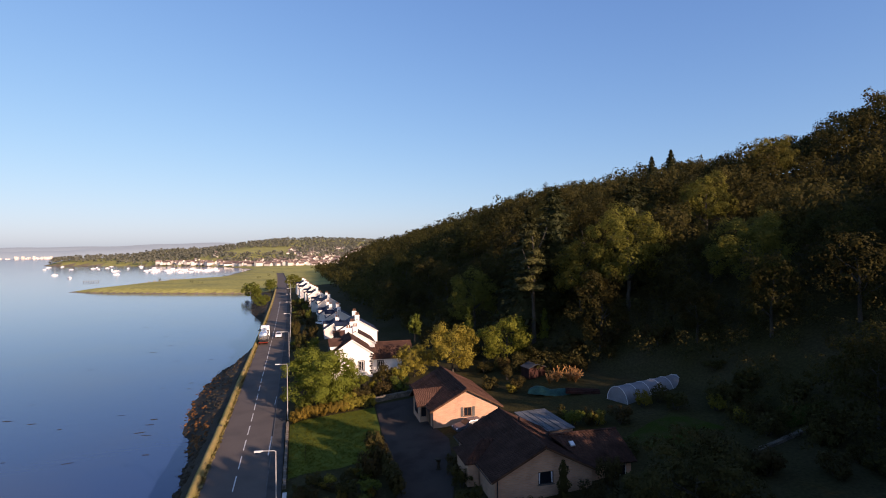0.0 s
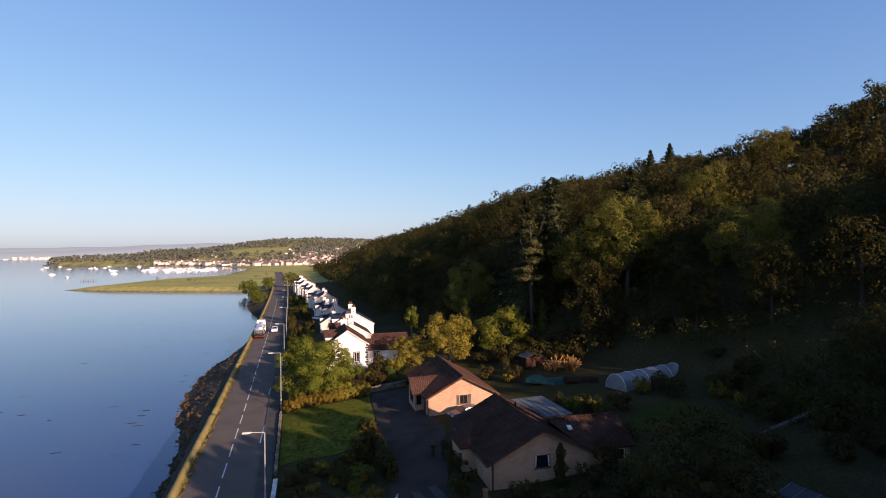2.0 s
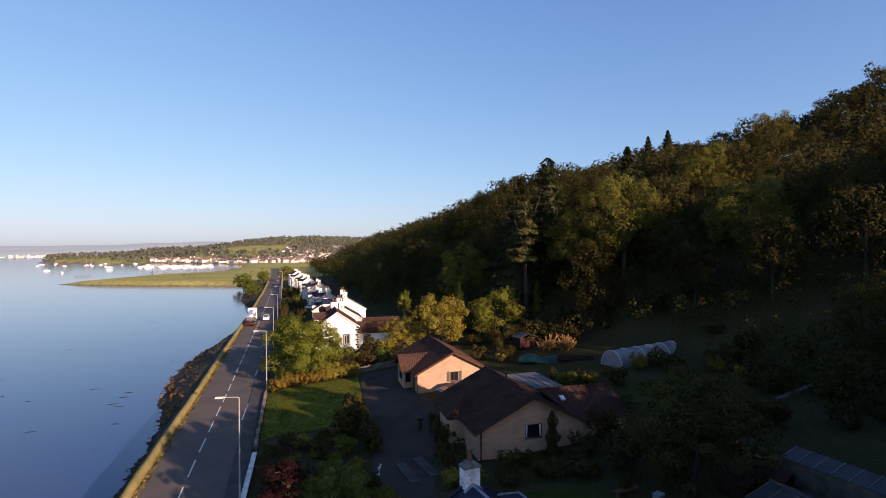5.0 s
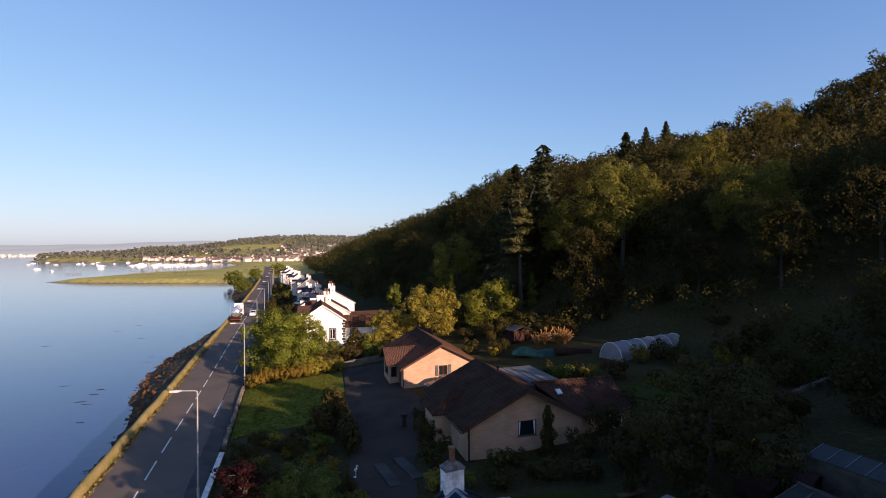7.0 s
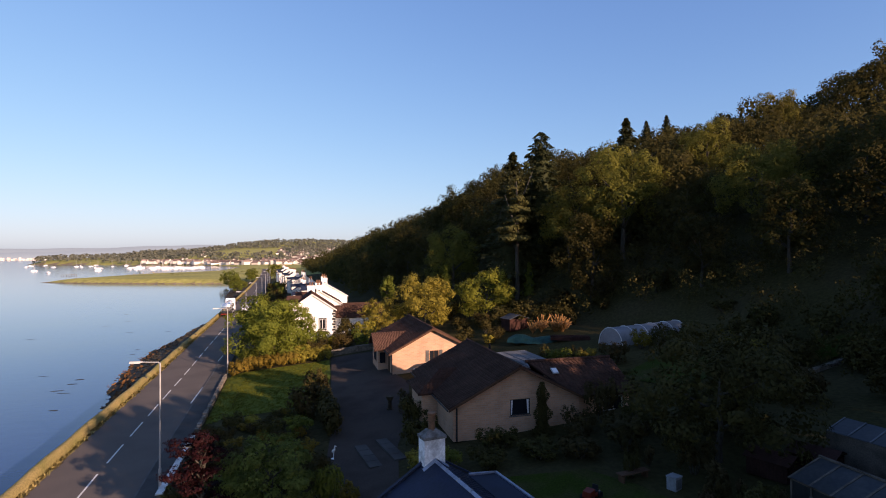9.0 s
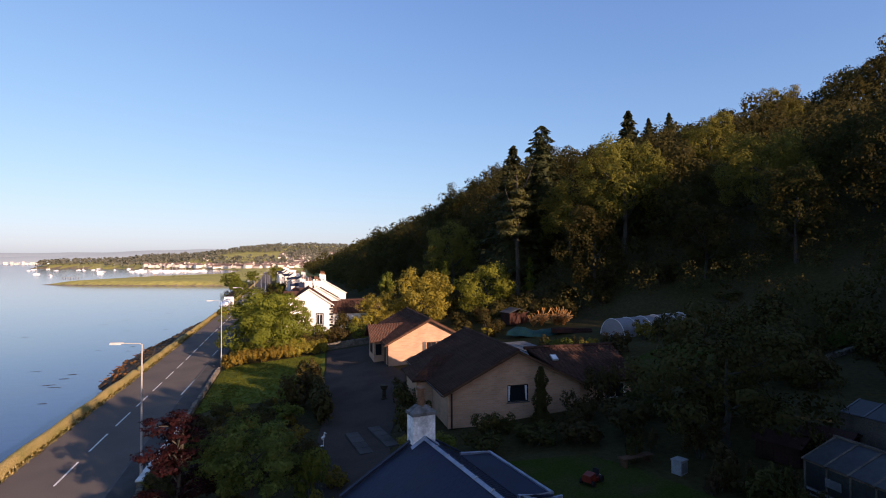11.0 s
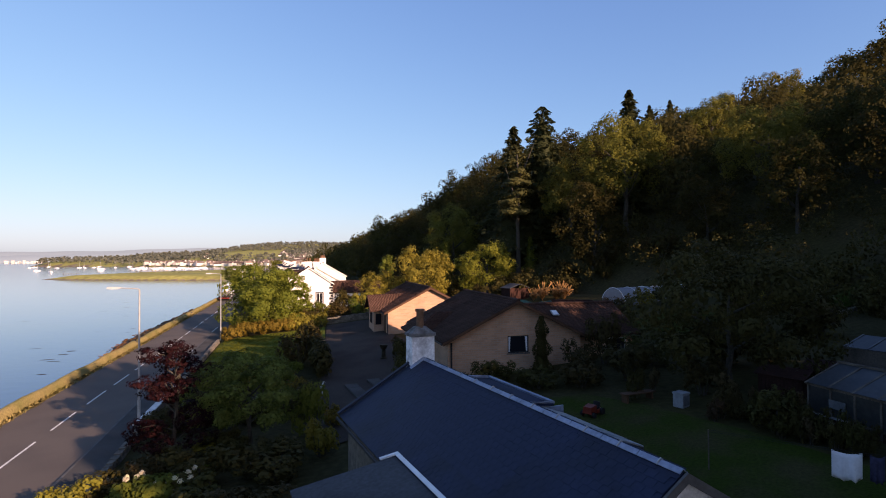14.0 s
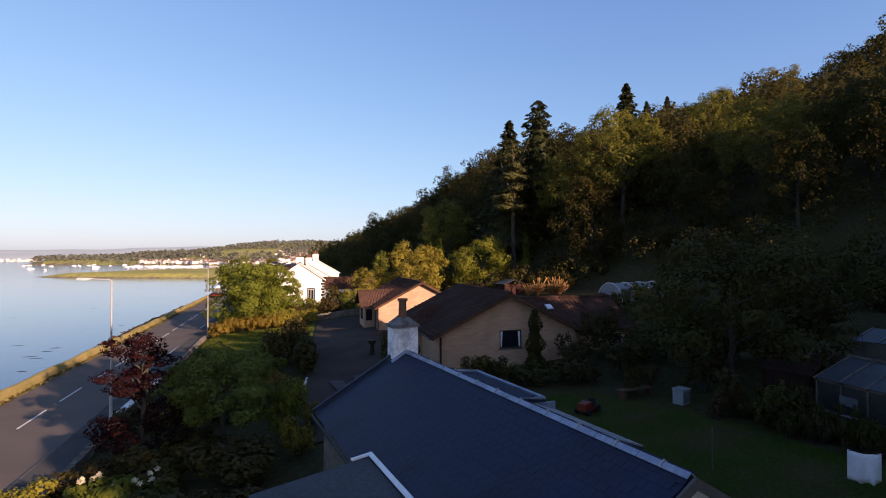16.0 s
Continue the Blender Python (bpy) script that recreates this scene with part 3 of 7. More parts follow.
def window(parent, x0, x1, z0, z1, y, frame_mat=M_BROWNWOOD, bars=1, curtain=False, m=None, surround=None):
    """A window in the wall plane y of the thing: frame, pane and sill, turned by m where it sits in another wall."""
    f = Geo()
    t = 0.07
    f.box(x0, x1, y - 0.03, y + 0.08, z0, z0 + t).box(x0, x1, y - 0.03, y + 0.08, z1 - t, z1)
    f.box(x0, x0 + t, y - 0.03, y + 0.08, z0 + t, z1 - t).box(x1 - t, x1, y - 0.03, y + 0.08, z0 + t, z1 - t)
    for k in range(bars):
        c = x0 + (x1 - x0) * (k + 1) / (bars + 1)
        f.box(c - 0.03, c + 0.03, y - 0.02, y + 0.07, z0 + t, z1 - t)
    w = f.ob("window", frame_mat, parent)
    Geo().box(x0 + t, x1 - t, y + 0.03, y + 0.045, z0 + t, z1 - t).ob("pane", M_GLASS, w)
    Geo().box(x0 - 0.08, x1 + 0.08, y - 0.10, y + 0.05, z0 - 0.08, z0 - 0.003).ob("sill", M_KERB, w)
    if curtain:
        for side in (-1, 1):
            c = Geo()
            edge = x0 + t + .01 if side < 0 else x1 - t - .01
            for k in range(6):
                u0, u1, zz = .026 * k, .026 * k + .024, .01 * (k % 2)
                p = [(edge - side * u0 * .55, y + .004 + zz, z0 + t + .01), (edge - side * u1 * .55, y + .004 + zz, z0 + t + .01), (edge - side * u1, y + .004 + zz, z1 - t - .01), (edge - side * u0, y + .004 + zz, z1 - t - .01)]
                c.add(p + [(q[0], q[1] + .008, q[2]) for q in p], [(0, 1, 2, 3), (7, 6, 5, 4), (0, 4, 5, 1), (1, 5, 6, 2), (2, 6, 7, 3), (3, 7, 4, 0)])
            c.ob("curtain", M_CLOTH, w, "white net curtain")
    if surround:
        s = Geo()
        d = 0.16
        s.box(x0 - d, x0 - .005, y - 0.095, y - 0.062, z0 - d, z1 + d).box(x1 + .005, x1 + d, y - 0.095, y - 0.062, z0 - d, z1 + d).box(x0, x1, y - 0.095, y - 0.062, z1 + .005, z1 + d).box(x0, x1, y - 0.095, y - 0.062, z0 - d, z0 - 0.085)
        s.ob("surround", surround, w)
    if m is not None:
        w.matrix_basis = m
    return w


def tile_rows(a, b, c, d, wide, deep, rng, thick=0.025, lift=0.012):
    """Overlapping roof pieces on the plane a, b (eaves), c, d (ridge): each a thin wedge. Returns verts and quads."""
    a, b, c, d = (Vector(p) for p in (a, b, c, d))
    up = ((d - a) + (c - b)) / 2
    n = (b - a).cross(d - a).normalized()
    rows = max(1, round(up.length / deep))
    V, F = [], []
    for r in range(rows):
        t0, t1 = r / rows, min(1.0, (r + 1.12) / rows)
        l0, r0, l1, r1 = a.lerp(d, t0), b.lerp(c, t0), a.lerp(d, t1), b.lerp(c, t1)
        cols = max(1, round((r0 - l0).length / wide))
        for k in range(-1, cols):
            s0, s1 = (k + 0.5 * (r % 2)) / cols + 0.003, (k + 1 + 0.5 * (r % 2)) / cols - 0.003
            s0, s1 = max(s0, 0), min(s1, 1)
            if s1 - s0 < 0.2 / cols:
                continue
            j = rng.uniform(-0.004, 0.004)
            p = [l0.lerp(r0, s0) + n * (lift + thick + j), l0.lerp(r0, s1) + n * (lift + thick + j), l1.lerp(r1, s1) + n * (lift + j), l1.lerp(r1, s0) + n * (lift + j)]
            o = len(V)
            V += p + [l0.lerp(r0, s0), l0.lerp(r0, s1), l1.lerp(r1, s1), l1.lerp(r1, s0)]
            F += [(o, o + 1, o + 2, o + 3), (o + 4, o + 5, o + 1, o), (o + 5, o + 6, o + 2, o + 1), (o + 7, o + 4, o, o + 3)]
    return V, F


def roof(parent, planes, material, tile=None, rng=None, thick=0.14, name="roof"):
    """Roof slopes, each with corners eaves, eaves, ridge, ridge; tile: (width, exposed depth)."""
    for pl in planes:
        s = Geo().slab(*pl, thick).ob(name, material, parent)
        if tile:
            V, F = tile_rows(*pl, *tile, rng)
            tiles = link("tiles", mesh_from("tiles", V, np.array(F), material), s)
            tagged(tiles, kind="stuff")


def ridge_tiles(parent, a, b, material, r=0.13, step_m=0.42):
    a, b = Vector(a), Vector(b)
    n = max(1, int((b - a).length / step_m))
    g = Geo()
    for k in range(n):
        p, q = a.lerp(b, k / n), a.lerp(b, (k + 0.94) / n)
        g.tube([p, q], [r, r * 0.94], 8)
    return g.ob("ridge_tiles", material, parent)


def gable_house(e, w, L, hw, hr, wall, rf, over=0.45, tile=(0.33, 0.34), openings=(), rng=None, thick=0.3, barge=M_BROWNWOOD, ridge=None, side_open=()):
    """Four walls, two slopes and the trim of a gabled house; ridge along y, the front gable at y = 0."""
    rng = rng or random.Random(1)
    prof = lambda x: hw + (hr - hw) * (1 - abs(x) / (w / 2)) - 0.02
    columns_wall(prof, (-w / 2, 0, w / 2), openings, thick).ob("wall", wall, e)
    columns_wall(prof, (-w / 2, 0, w / 2), (), thick, L - thick).ob("wall", wall, e)
    Geo().box(-w / 2, -w / 2 + thick, thick + .002, L - thick - .002, 0, hw).ob("wall", wall, e)
    Geo().box(w / 2 - thick, w / 2, thick + .002, L - thick - .002, 0, hw).ob("wall", wall, e)
    k = (hr - hw) / (w / 2)
    ex, ez = w / 2 + over, hw - over * k
    roof(e, [((-ex, L + over, ez + .14), (-ex, -over, ez + .14), (0, -over, hr + .14), (0, L + over, hr + .14)),
             ((ex, -over, ez + .14), (ex, L + over, ez + .14), (0, L + over, hr + .14), (0, -over, hr + .14))], rf, tile, rng)
    ridge_tiles(e, (0, -over, hr + .15), (0, L + over, hr + .15), ridge or rf)
    for s in (-1, 1):
        Geo().slab((s * ex, -over - .03, ez + .12), (0, -over - .03, hr + .12), (0, -over - .03, hr - .06), (s * ex, -over - .03, ez - .06), 0.03 if s < 0 else -0.03).ob("bargeboard", barge, e)
        Geo().tube([(s * (ex + .06), -over, ez + .04), (s * (ex + .06), L + over, ez + .04)], 0.055, 8).ob("gutter", M_BLACK, e)
    return e


def chimney(parent, x, y, z0, z1, wx, wy, mat_, pots=1, pot_h=0.7, name="chimney"):
    g = Geo().box(x - wx / 2, x + wx / 2, y - wy / 2, y + wy / 2, z0, z1)
    g.box(x - wx / 2 - .06, x + wx / 2 + .06, y - wy / 2 - .06, y + wy / 2 + .06, z1 - .28, z1 - .12)
    c = g.ob(name, mat_, parent)
    for k in range(pots):
        px = x + (k - (pots - 1) / 2) * min(0.45, wx / max(pots, 1))
        Geo().tube([(px, y, z1 - .02), (px, y, z1 + .08), (px, y, z1 + .1), (px, y, z1 + pot_h - .12), (px, y, z1 + pot_h - .1), (px, y, z1 + pot_h)], [.19, .19, .14, .125, .165, .165], 12).ob("chimney_pot", M_TERRA, c)
    return c




# weed drifting on the water
_r = random.Random(31)
V, F = [], []
for k in range(26):
    y = 30 + 150 * _r.random() ** 1.3
    x = float(shore_x(y)) - 3 - 40 * _r.random() ** 1.2
    L, W, a = _r.uniform(.25, 1.0), _r.uniform(.1, .24), _r.uniform(-.25, .25)
    o, n = len(V), 10
    for i in range(n):
        t = 2 * math.pi * i / n
        u, v = L * math.cos(t) * _r.uniform(.7, 1.2), W * math.sin(t) * _r.uniform(.6, 1.3)
        V.append((x + u * math.cos(a) - v * math.sin(a), y + u * math.sin(a) + v * math.cos(a), SEA + .012))
    F.append(tuple(range(o, o + n)))
tagged(link("drift_weed", mesh_from("drift_weed", V, F, M_SHORE)), "dark streaks of weed drifting on the water", "seaweed", kind="stuff")


# ---- trees ----
def leaves_on(lobes, n, size, rng, core=0.55, droop=0.0, flat=0.0, inner=42, clumps=12):
    """Leaf sprays in clumps on the outside of lumps (centre, radii): folded four-cornered leaves, with gaps between clumps."""
    lobes = [(np.array(c, float), np.array(r, float)) for c, r in lobes]
    area = np.array([np.prod(r) ** (2 / 3) for _, r in lobes])
    which = rng.choice(len(lobes), n, p=area / area.sum())
    C, R = np.array([c for c, _ in lobes])[which], np.array([r for _, r in lobes])[which]
    S = rng.normal(size=(len(lobes), clumps, 3)) + np.array([0, 0, 0.35])
    S /= np.linalg.norm(S, axis=2)[:, :, None]
    mid = S[which, rng.integers(0, clumps, n)]
    d = mid + rng.normal(scale=0.27, size=(n, 3))
    d /= np.linalg.norm(d, axis=1)[:, None]
    off = d - mid
    dome = np.exp(-(off ** 2).sum(1) / 0.16)
    P = C + R * d * ((0.66 + 0.38 * dome) * rng.uniform(0.86, 1.07, n))[:, None]
    keep = np.ones(n, bool)
    for i, (c, r) in enumerate(lobes):
        q = (((P - c) / (r * 0.68)) ** 2).sum(1)
        keep &= (q > 1) | (which == i)
    P, d, off = P[keep], d[keep], off[keep]
    m = len(P)
    nrm = d + 1.1 * off + rng.normal(scale=0.26, size=(m, 3)) + np.array([0, 0, 0.25 + flat])
    nrm /= np.linalg.norm(nrm, axis=1)[:, None]
    u = np.cross(nrm, rng.normal(size=(m, 3)))
    u /= np.linalg.norm(u, axis=1)[:, None] + 1e-9
    w = np.cross(nrm, u)
    s = (size * rng.uniform(0.55, 1.3, m))[:, None]
    V = np.stack([P - u * s * .5, P - w * s * .36 + nrm * s * .12, P + u * s * .5 - nrm * s * droop, P + w * s * .36 + nrm * s * .12], 1).reshape(-1, 3)
    F = np.arange(4 * m).reshape(-1, 4)
    if core:
        # denser sprays inside each lump
        q = inner * len(lobes)
        c, r = np.repeat([c for c, _ in lobes], inner, 0), np.repeat([r for _, r in lobes], inner, 0)
        d = rng.normal(size=(q, 3))
        d /= np.linalg.norm(d, axis=1)[:, None]
        P = c + r * d * core * rng.uniform(.5, 1.1, q)[:, None]
        d = d + rng.normal(scale=.35, size=(q, 3))
        d /= np.linalg.norm(d, axis=1)[:, None]
        u = np.cross(d, rng.normal(size=(q, 3)))
        u /= np.linalg.norm(u, axis=1)[:, None] + 1e-9
        w = np.cross(d, u)
        s = np.minimum(r.mean(1)[:, None] * core * rng.uniform(.5, .8, q)[:, None], size * 1.9)
        I = np.stack([P - u * s * .5, P - w * s * .4, P + u * s * .5, P + w * s * .4], 1).reshape(-1, 3)
        F = np.concatenate([F, np.arange(4 * q).reshape(-1, 4) + len(V)])
        V = np.concatenate([V, I])
    return V, F


def crown_lobes(rng, w, h, z0, n=9, clump=1.0):
    """Lumps of a broad crown of width w and height h that begins at z0."""
    out = [((0, 0, z0 + h * 0.5), (w * 0.30, w * 0.30, h * 0.40))]
    for k in range(n):
        a, t = 2.4 * k + rng.uniform(-.4, .4), (k + 0.5) / n
        rr = w * 0.5 * math.sqrt(max(0.08, 1 - (1.7 * t - 0.75) ** 2)) * rng.uniform(0.45, 0.75) * (1.6 - 0.6 * clump)
        s = w * rng.uniform(0.17, 0.26) * clump
        out.append(((rr * math.cos(a), rr * math.sin(a), z0 + h * (0.12 + 0.76 * t)), (s, s, s * rng.uniform(0.7, 0.95) * min(1.4, h / w + 0.2))))
    return out


def fir_geo(rng, w, h, z0, n, size, power=0.9):
    """A spire of drooping sprays in whorls."""
    t = rng.random(n) ** 1.1
    a = rng.uniform(0, 6.283, n)
    whorl = 0.72 + 0.28 * np.sin(t * h * 4.2) + 0.15 * np.sin(3 * a + t * 20)
    r = w / 2 * (1 - t) ** power * whorl * np.sqrt(rng.uniform(0.35, 1.0, n)) + 0.08
    P = np.stack([r * np.cos(a), r * np.sin(a), z0 + t * (h - z0) - 0.18 * r], 1)
    out = np.stack([np.cos(a), np.sin(a), -0.35 + 0.3 * rng.normal(size=n)], 1)
    out /= np.linalg.norm(out, axis=1)[:, None]
    side = np.cross(out, np.array([0, 0, 1.0])) + 0.5 * rng.normal(size=(n, 3))
    side /= np.linalg.norm(side, axis=1)[:, None]
    s = (size * rng.uniform(0.6, 1.3, n) * (1.12 - 0.4 * t))[:, None]
    V = np.stack([P - out * s * .5, P - side * s * .33, P + out * s * .6, P + side * s * .33], 1).reshape(-1, 3)
    F = np.arange(4 * n).reshape(-1, 4)
    k = 8
    cv = [(w * 0.27 * (1 - i / 6) ** power * math.cos(j * 0.785), w * 0.27 * (1 - i / 6) ** power * math.sin(j * 0.785), z0 + 0.3 + (h - z0) * 0.93 * i / 6) for i in range(7) for j in range(k)]
    cf = np.array([(i * k + j, i * k + (j + 1) % k, (i + 1) * k + (j + 1) % k, (i + 1) * k + j) for i in range(6) for j in range(k)])
    return np.concatenate([V, np.array(cv)]), np.concatenate([F, cf + len(V)])


def trunk_geo(rng, h, r, limbs=5, spread=2.0, crown0=None):
    g = Geo()
    pts = [(rng.uniform(-.1, .1) * k, rng.uniform(-.1, .1) * k, h * k / 5 - 0.4 * (k == 0)) for k in range(6)]
    g.tube(pts, [r * (1.25, .95, .8, .65, .48, .25)[k] for k in range(6)], 8)
    for k in range(limbs):
        b = Vector(pts[2 + k % 3])
        a = 2.4 * k
        g.tube([b, b + Vector((math.cos(a) * spread * .5, math.sin(a) * spread * .5, h * .12)), b + Vector((math.cos(a) * spread, math.sin(a) * spread, h * .28))], [r * .45, r * .3, r * .12], 6)
    return g


def tree_meshes(seed, kind, w, h, leaf, n, material, bare=None, power=0.9, lumps=9, clump=1.0):
    """Trunk and crown meshes of one sort of tree; bare: height at which the crown begins."""
    rng, pr = np.random.default_rng(seed), random.Random(seed)
    if kind == "fir":
        V, F = fir_geo(rng, w, h, bare if bare is not None else h * 0.08, n, leaf, power)
        tg = Geo().tube([(0, 0, -0.4), (0, 0, h * .5), (0, 0, h * .97)], [w * .05 + .08, w * .03 + .05, .03], 8)
    elif kind == "pine":
        b = bare or h * 0.5
        lobes = [((pr.uniform(-.2, .2) * w, pr.uniform(-.2, .2) * w, b + (h - b) * (k + .6) / 7.2), (w * (.46 - .045 * k) * pr.uniform(.7, 1.1), w * (.46 - .045 * k) * pr.uniform(.7, 1.1), (h - b) * .09)) for k in range(7)]
        V, F = leaves_on(lobes, n, leaf, rng, core=0.6)
        tg = trunk_geo(pr, h * 0.95, h * 0.014 + .08, 4, w * .3)
    else:
        b = bare if bare is not None else h * 0.22
        V, F = leaves_on(crown_lobes(pr, w, h - b, b, lumps, clump), n, leaf, rng, core=0.55 if clump == 1 else 0.4, inner=42 if clump == 1 else 20)
        tg = trunk_geo(pr, b + (h - b) * .6, h * 0.016 + .06, 5, w * .25)
    return mesh_from("trunk", tg.v, tg.f, M_BARK), mesh_from("crown", V, F, material)


def plant(name, label, category, meshes, at, turn=0.0, size=1.0, group=""):
    e = thing(name, label, category, at, turn, group)
    e.scale = (size, size, size)
    link("trunk", meshes[0], e)
    link("crown", meshes[1], e)
    return e


T_BROAD = [tree_meshes(20 + k, "broad", 13.5 + k, 16, 0.40, 6200, L_WOOD, 2.5, lumps=16, clump=.82) for k in range(4)]
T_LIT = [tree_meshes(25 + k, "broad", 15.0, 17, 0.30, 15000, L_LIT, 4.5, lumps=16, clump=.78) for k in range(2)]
T_FIR = tree_meshes(31, "fir", 8.6, 22, 0.75, 4600, L_FIR, power=0.36)
T_CONE = tree_meshes(32, "fir", 14.5, 22, 0.8, 4600, L_FIR, power=0.8)
T_PINE = tree_meshes(33, "pine", 10.0, 25, 0.45, 5200, L_PINE, 11.0)

# the wood on the hill: its front trees one by one, the mass behind as one
_t = random.Random(40)
placed = []


def free(x, y, d):
    if any((x - a) ** 2 + (y - b) ** 2 < d * d for a, b in placed):
        return False
    placed.append((x, y))
    return True


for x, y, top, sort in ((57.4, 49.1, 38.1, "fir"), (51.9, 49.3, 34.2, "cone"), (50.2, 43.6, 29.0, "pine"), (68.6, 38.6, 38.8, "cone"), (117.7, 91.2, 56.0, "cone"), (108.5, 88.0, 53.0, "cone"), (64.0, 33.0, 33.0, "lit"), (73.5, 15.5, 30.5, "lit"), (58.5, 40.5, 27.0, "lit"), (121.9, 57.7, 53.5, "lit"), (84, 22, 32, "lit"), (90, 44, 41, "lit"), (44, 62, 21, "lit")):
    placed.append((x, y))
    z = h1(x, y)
    m, base, lab = {"fir": (T_FIR, 22, "tall dark spire-shaped fir standing above the wood"), "cone": (T_CONE, 22, "broad-based dark fir standing above the wood"), "pine": (T_PINE, 25, "tall pine with a bare trunk at the wood's edge"), "lit": (T_LIT[int(x) % 2], 17, "broad leafy tree, golden sunlight put into its leaf colour")}[sort]
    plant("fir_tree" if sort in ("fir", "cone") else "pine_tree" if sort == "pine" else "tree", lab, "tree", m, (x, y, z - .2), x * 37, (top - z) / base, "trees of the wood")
count = 0


def sun_gap(x, y, tall):
    """Whether a tree here leaves the low sun to the gardens beyond it."""
    a, p = -.526 * x + .85 * y, .85 * x + .526 * y
    return p > 63 or a > 6 or h1(x, y) + tall < 4 + (10 - a) * .306


for _ in range(4000):
    y = _t.uniform(-25, 150)
    x = float(foot_x(y)) + 2 + 42 * _t.random() ** 1.3
    if count < 72 and sun_gap(x, y, 13) and free(x, y, 8.4):
        count += 1
        plant("tree", "dark leafy broadleaf tree of the hillside wood", "tree", T_BROAD[count % 4], (x, y, h1(x, y) - .3), _t.uniform(0, 360), _t.choice((0.55, 0.65, 0.75, 0.85, 0.95)) * _t.uniform(0.92, 1.08), "trees of the wood")


def wood(name, label, area, n, d, leaf_n, leaf, rng_seed, sizes=(9, 16), material=L_WOOD, test=None, core=0.6, inner=26):
    """Far woodland as one mesh of small-leaved crowns."""
    rng, pr = np.random.default_rng(rng_seed), random.Random(rng_seed)
    temps = [leaves_on(crown_lobes(random.Random(rng_seed + k), 11.0 + k, 12.5 - .5 * k, 3.0, 8 + k), leaf_n, leaf, rng, core=core, inner=inner) for k in range(6)]
    VV, FF, o = [], [], 0
    for _ in range(n):
        x, y = pr.uniform(area[0], area[1]), pr.uniform(area[2], area[3])
        if test and not test(x, y):
            continue
        if d and not free(x, y, d):
            continue
        V, F = temps[pr.randrange(6)]
        s, a = pr.uniform(*sizes) / 15.5, pr.uniform(0, 6.283)
        c, q = math.cos(a), math.sin(a)
        W = np.stack([V[:, 0] * c - V[:, 1] * q, V[:, 0] * q + V[:, 1] * c, V[:, 2]], 1) * s + np.array([x, y, h1(x, y) - .5])
        VV.append(W)
        FF.append(F + o)
        o += len(W)
    return tagged(link(name, mesh_from(name, np.concatenate(VV), np.concatenate(FF), material)), label, "woodland", kind="stuff")


on_hill = lambda x, y: sun_gap(x, y, 13) and x > float(np.interp(y, [60, 95, 130], [float(foot_x(y)) + 3, 29, 27 - max(0, y - 130) * .025]))
wood("hill_wood", "dense dark broadleaf wood covering the hillside", (26, 190, -20, 125), 4000, 7.0, 1300, 0.48, 51, test=lambda x, y: on_hill(x, y) and y > .695 * (x - 16) - 60, core=.78, inner=34)
wood("farther_hill_wood", "dense broadleaf wood farther along the hillside", (22, 190, 125, 260), 2800, 7.0, 380, 0.85, 56, test=on_hill, core=.55, inner=10)
# out-of-view wood, added to cast shade on the right of the hill
wood("near_hill_wood", "unseen wood added on the hill behind the gardens to shade the hillside", (70, 210, -170, 90), 3000, 7.0, 90, 1.7, 54, test=lambda x, y: on_hill(x, y) and y < .695 * (x - 16) - 58, inner=6)
wood("far_hill_wood", "distant wood along the ridge of the hill", (12, 190, 260, 640), 3600, 7.5, 110, 1.5, 52, test=on_hill, inner=5)

# low trees where the wood thins out, and undergrowth along the foot of the hill
wood("hill_thicket", "dark low trees and thicket on the lower hillside", (52, 150, -60, 90), 3000, 3.6, 210, 0.65, 55, sizes=(4.5, 7.5), material=L_DARK, core=0.55, inner=8, test=lambda x, y: x > float(foot_x(y)) + 2 and (.85 * x + .526 * y > 59 or sun_gap(x, y, 4.5)))
wood("undergrowth", "dark tangled bushes along the foot of the hill", (34, 80, -22, 140), 1500, 2.2, 190, 0.6, 53, sizes=(3, 6), material=L_DARK, core=0.55, inner=14, test=lambda x, y: -9 < x - float(foot_x(y)) < 14 and not (42 < x < 62 and 3 < y < 26) and math.hypot(x - 43.8, y - 41.5) > 7 and math.hypot(x - 33, y - 41) > 7)


# ---- unseen trees added behind the viewpoint, to cast shade over the gardens ----
T_SHADE = tree_meshes(48, "broad", 12, 17, 0.8, 1500, L_WOOD, 2.5)
T_TALLSHADE = tree_meshes(49, "fir", 3.8, 16.6, 0.8, 2400, L_FIR, power=0.25)
rows = [(p, h, T_TALLSHADE) for p, h in ((-2.8, 12.8), (-0.8, 14.6), (1.0, 15.6), (2.6, 20.5), (4.0, 21.5), (5.6, 22), (7.6, 22), (9.6, 22), (11.6, 22.2), (13.6, 22.2), (15.2, 22.2), (17.9, 18.5), (19.4, 17.4), (20.7, 24.0), (22.7, 24.0), (24.3, 17.6), (25.8, 21.6))]
rows += [(p, 18.3, T_SHADE) for p in (7, 12.5, 17.5, 23)]
rows += [(28.7 + 2.45 * k, 18.5, T_SHADE) for k in range(13)]
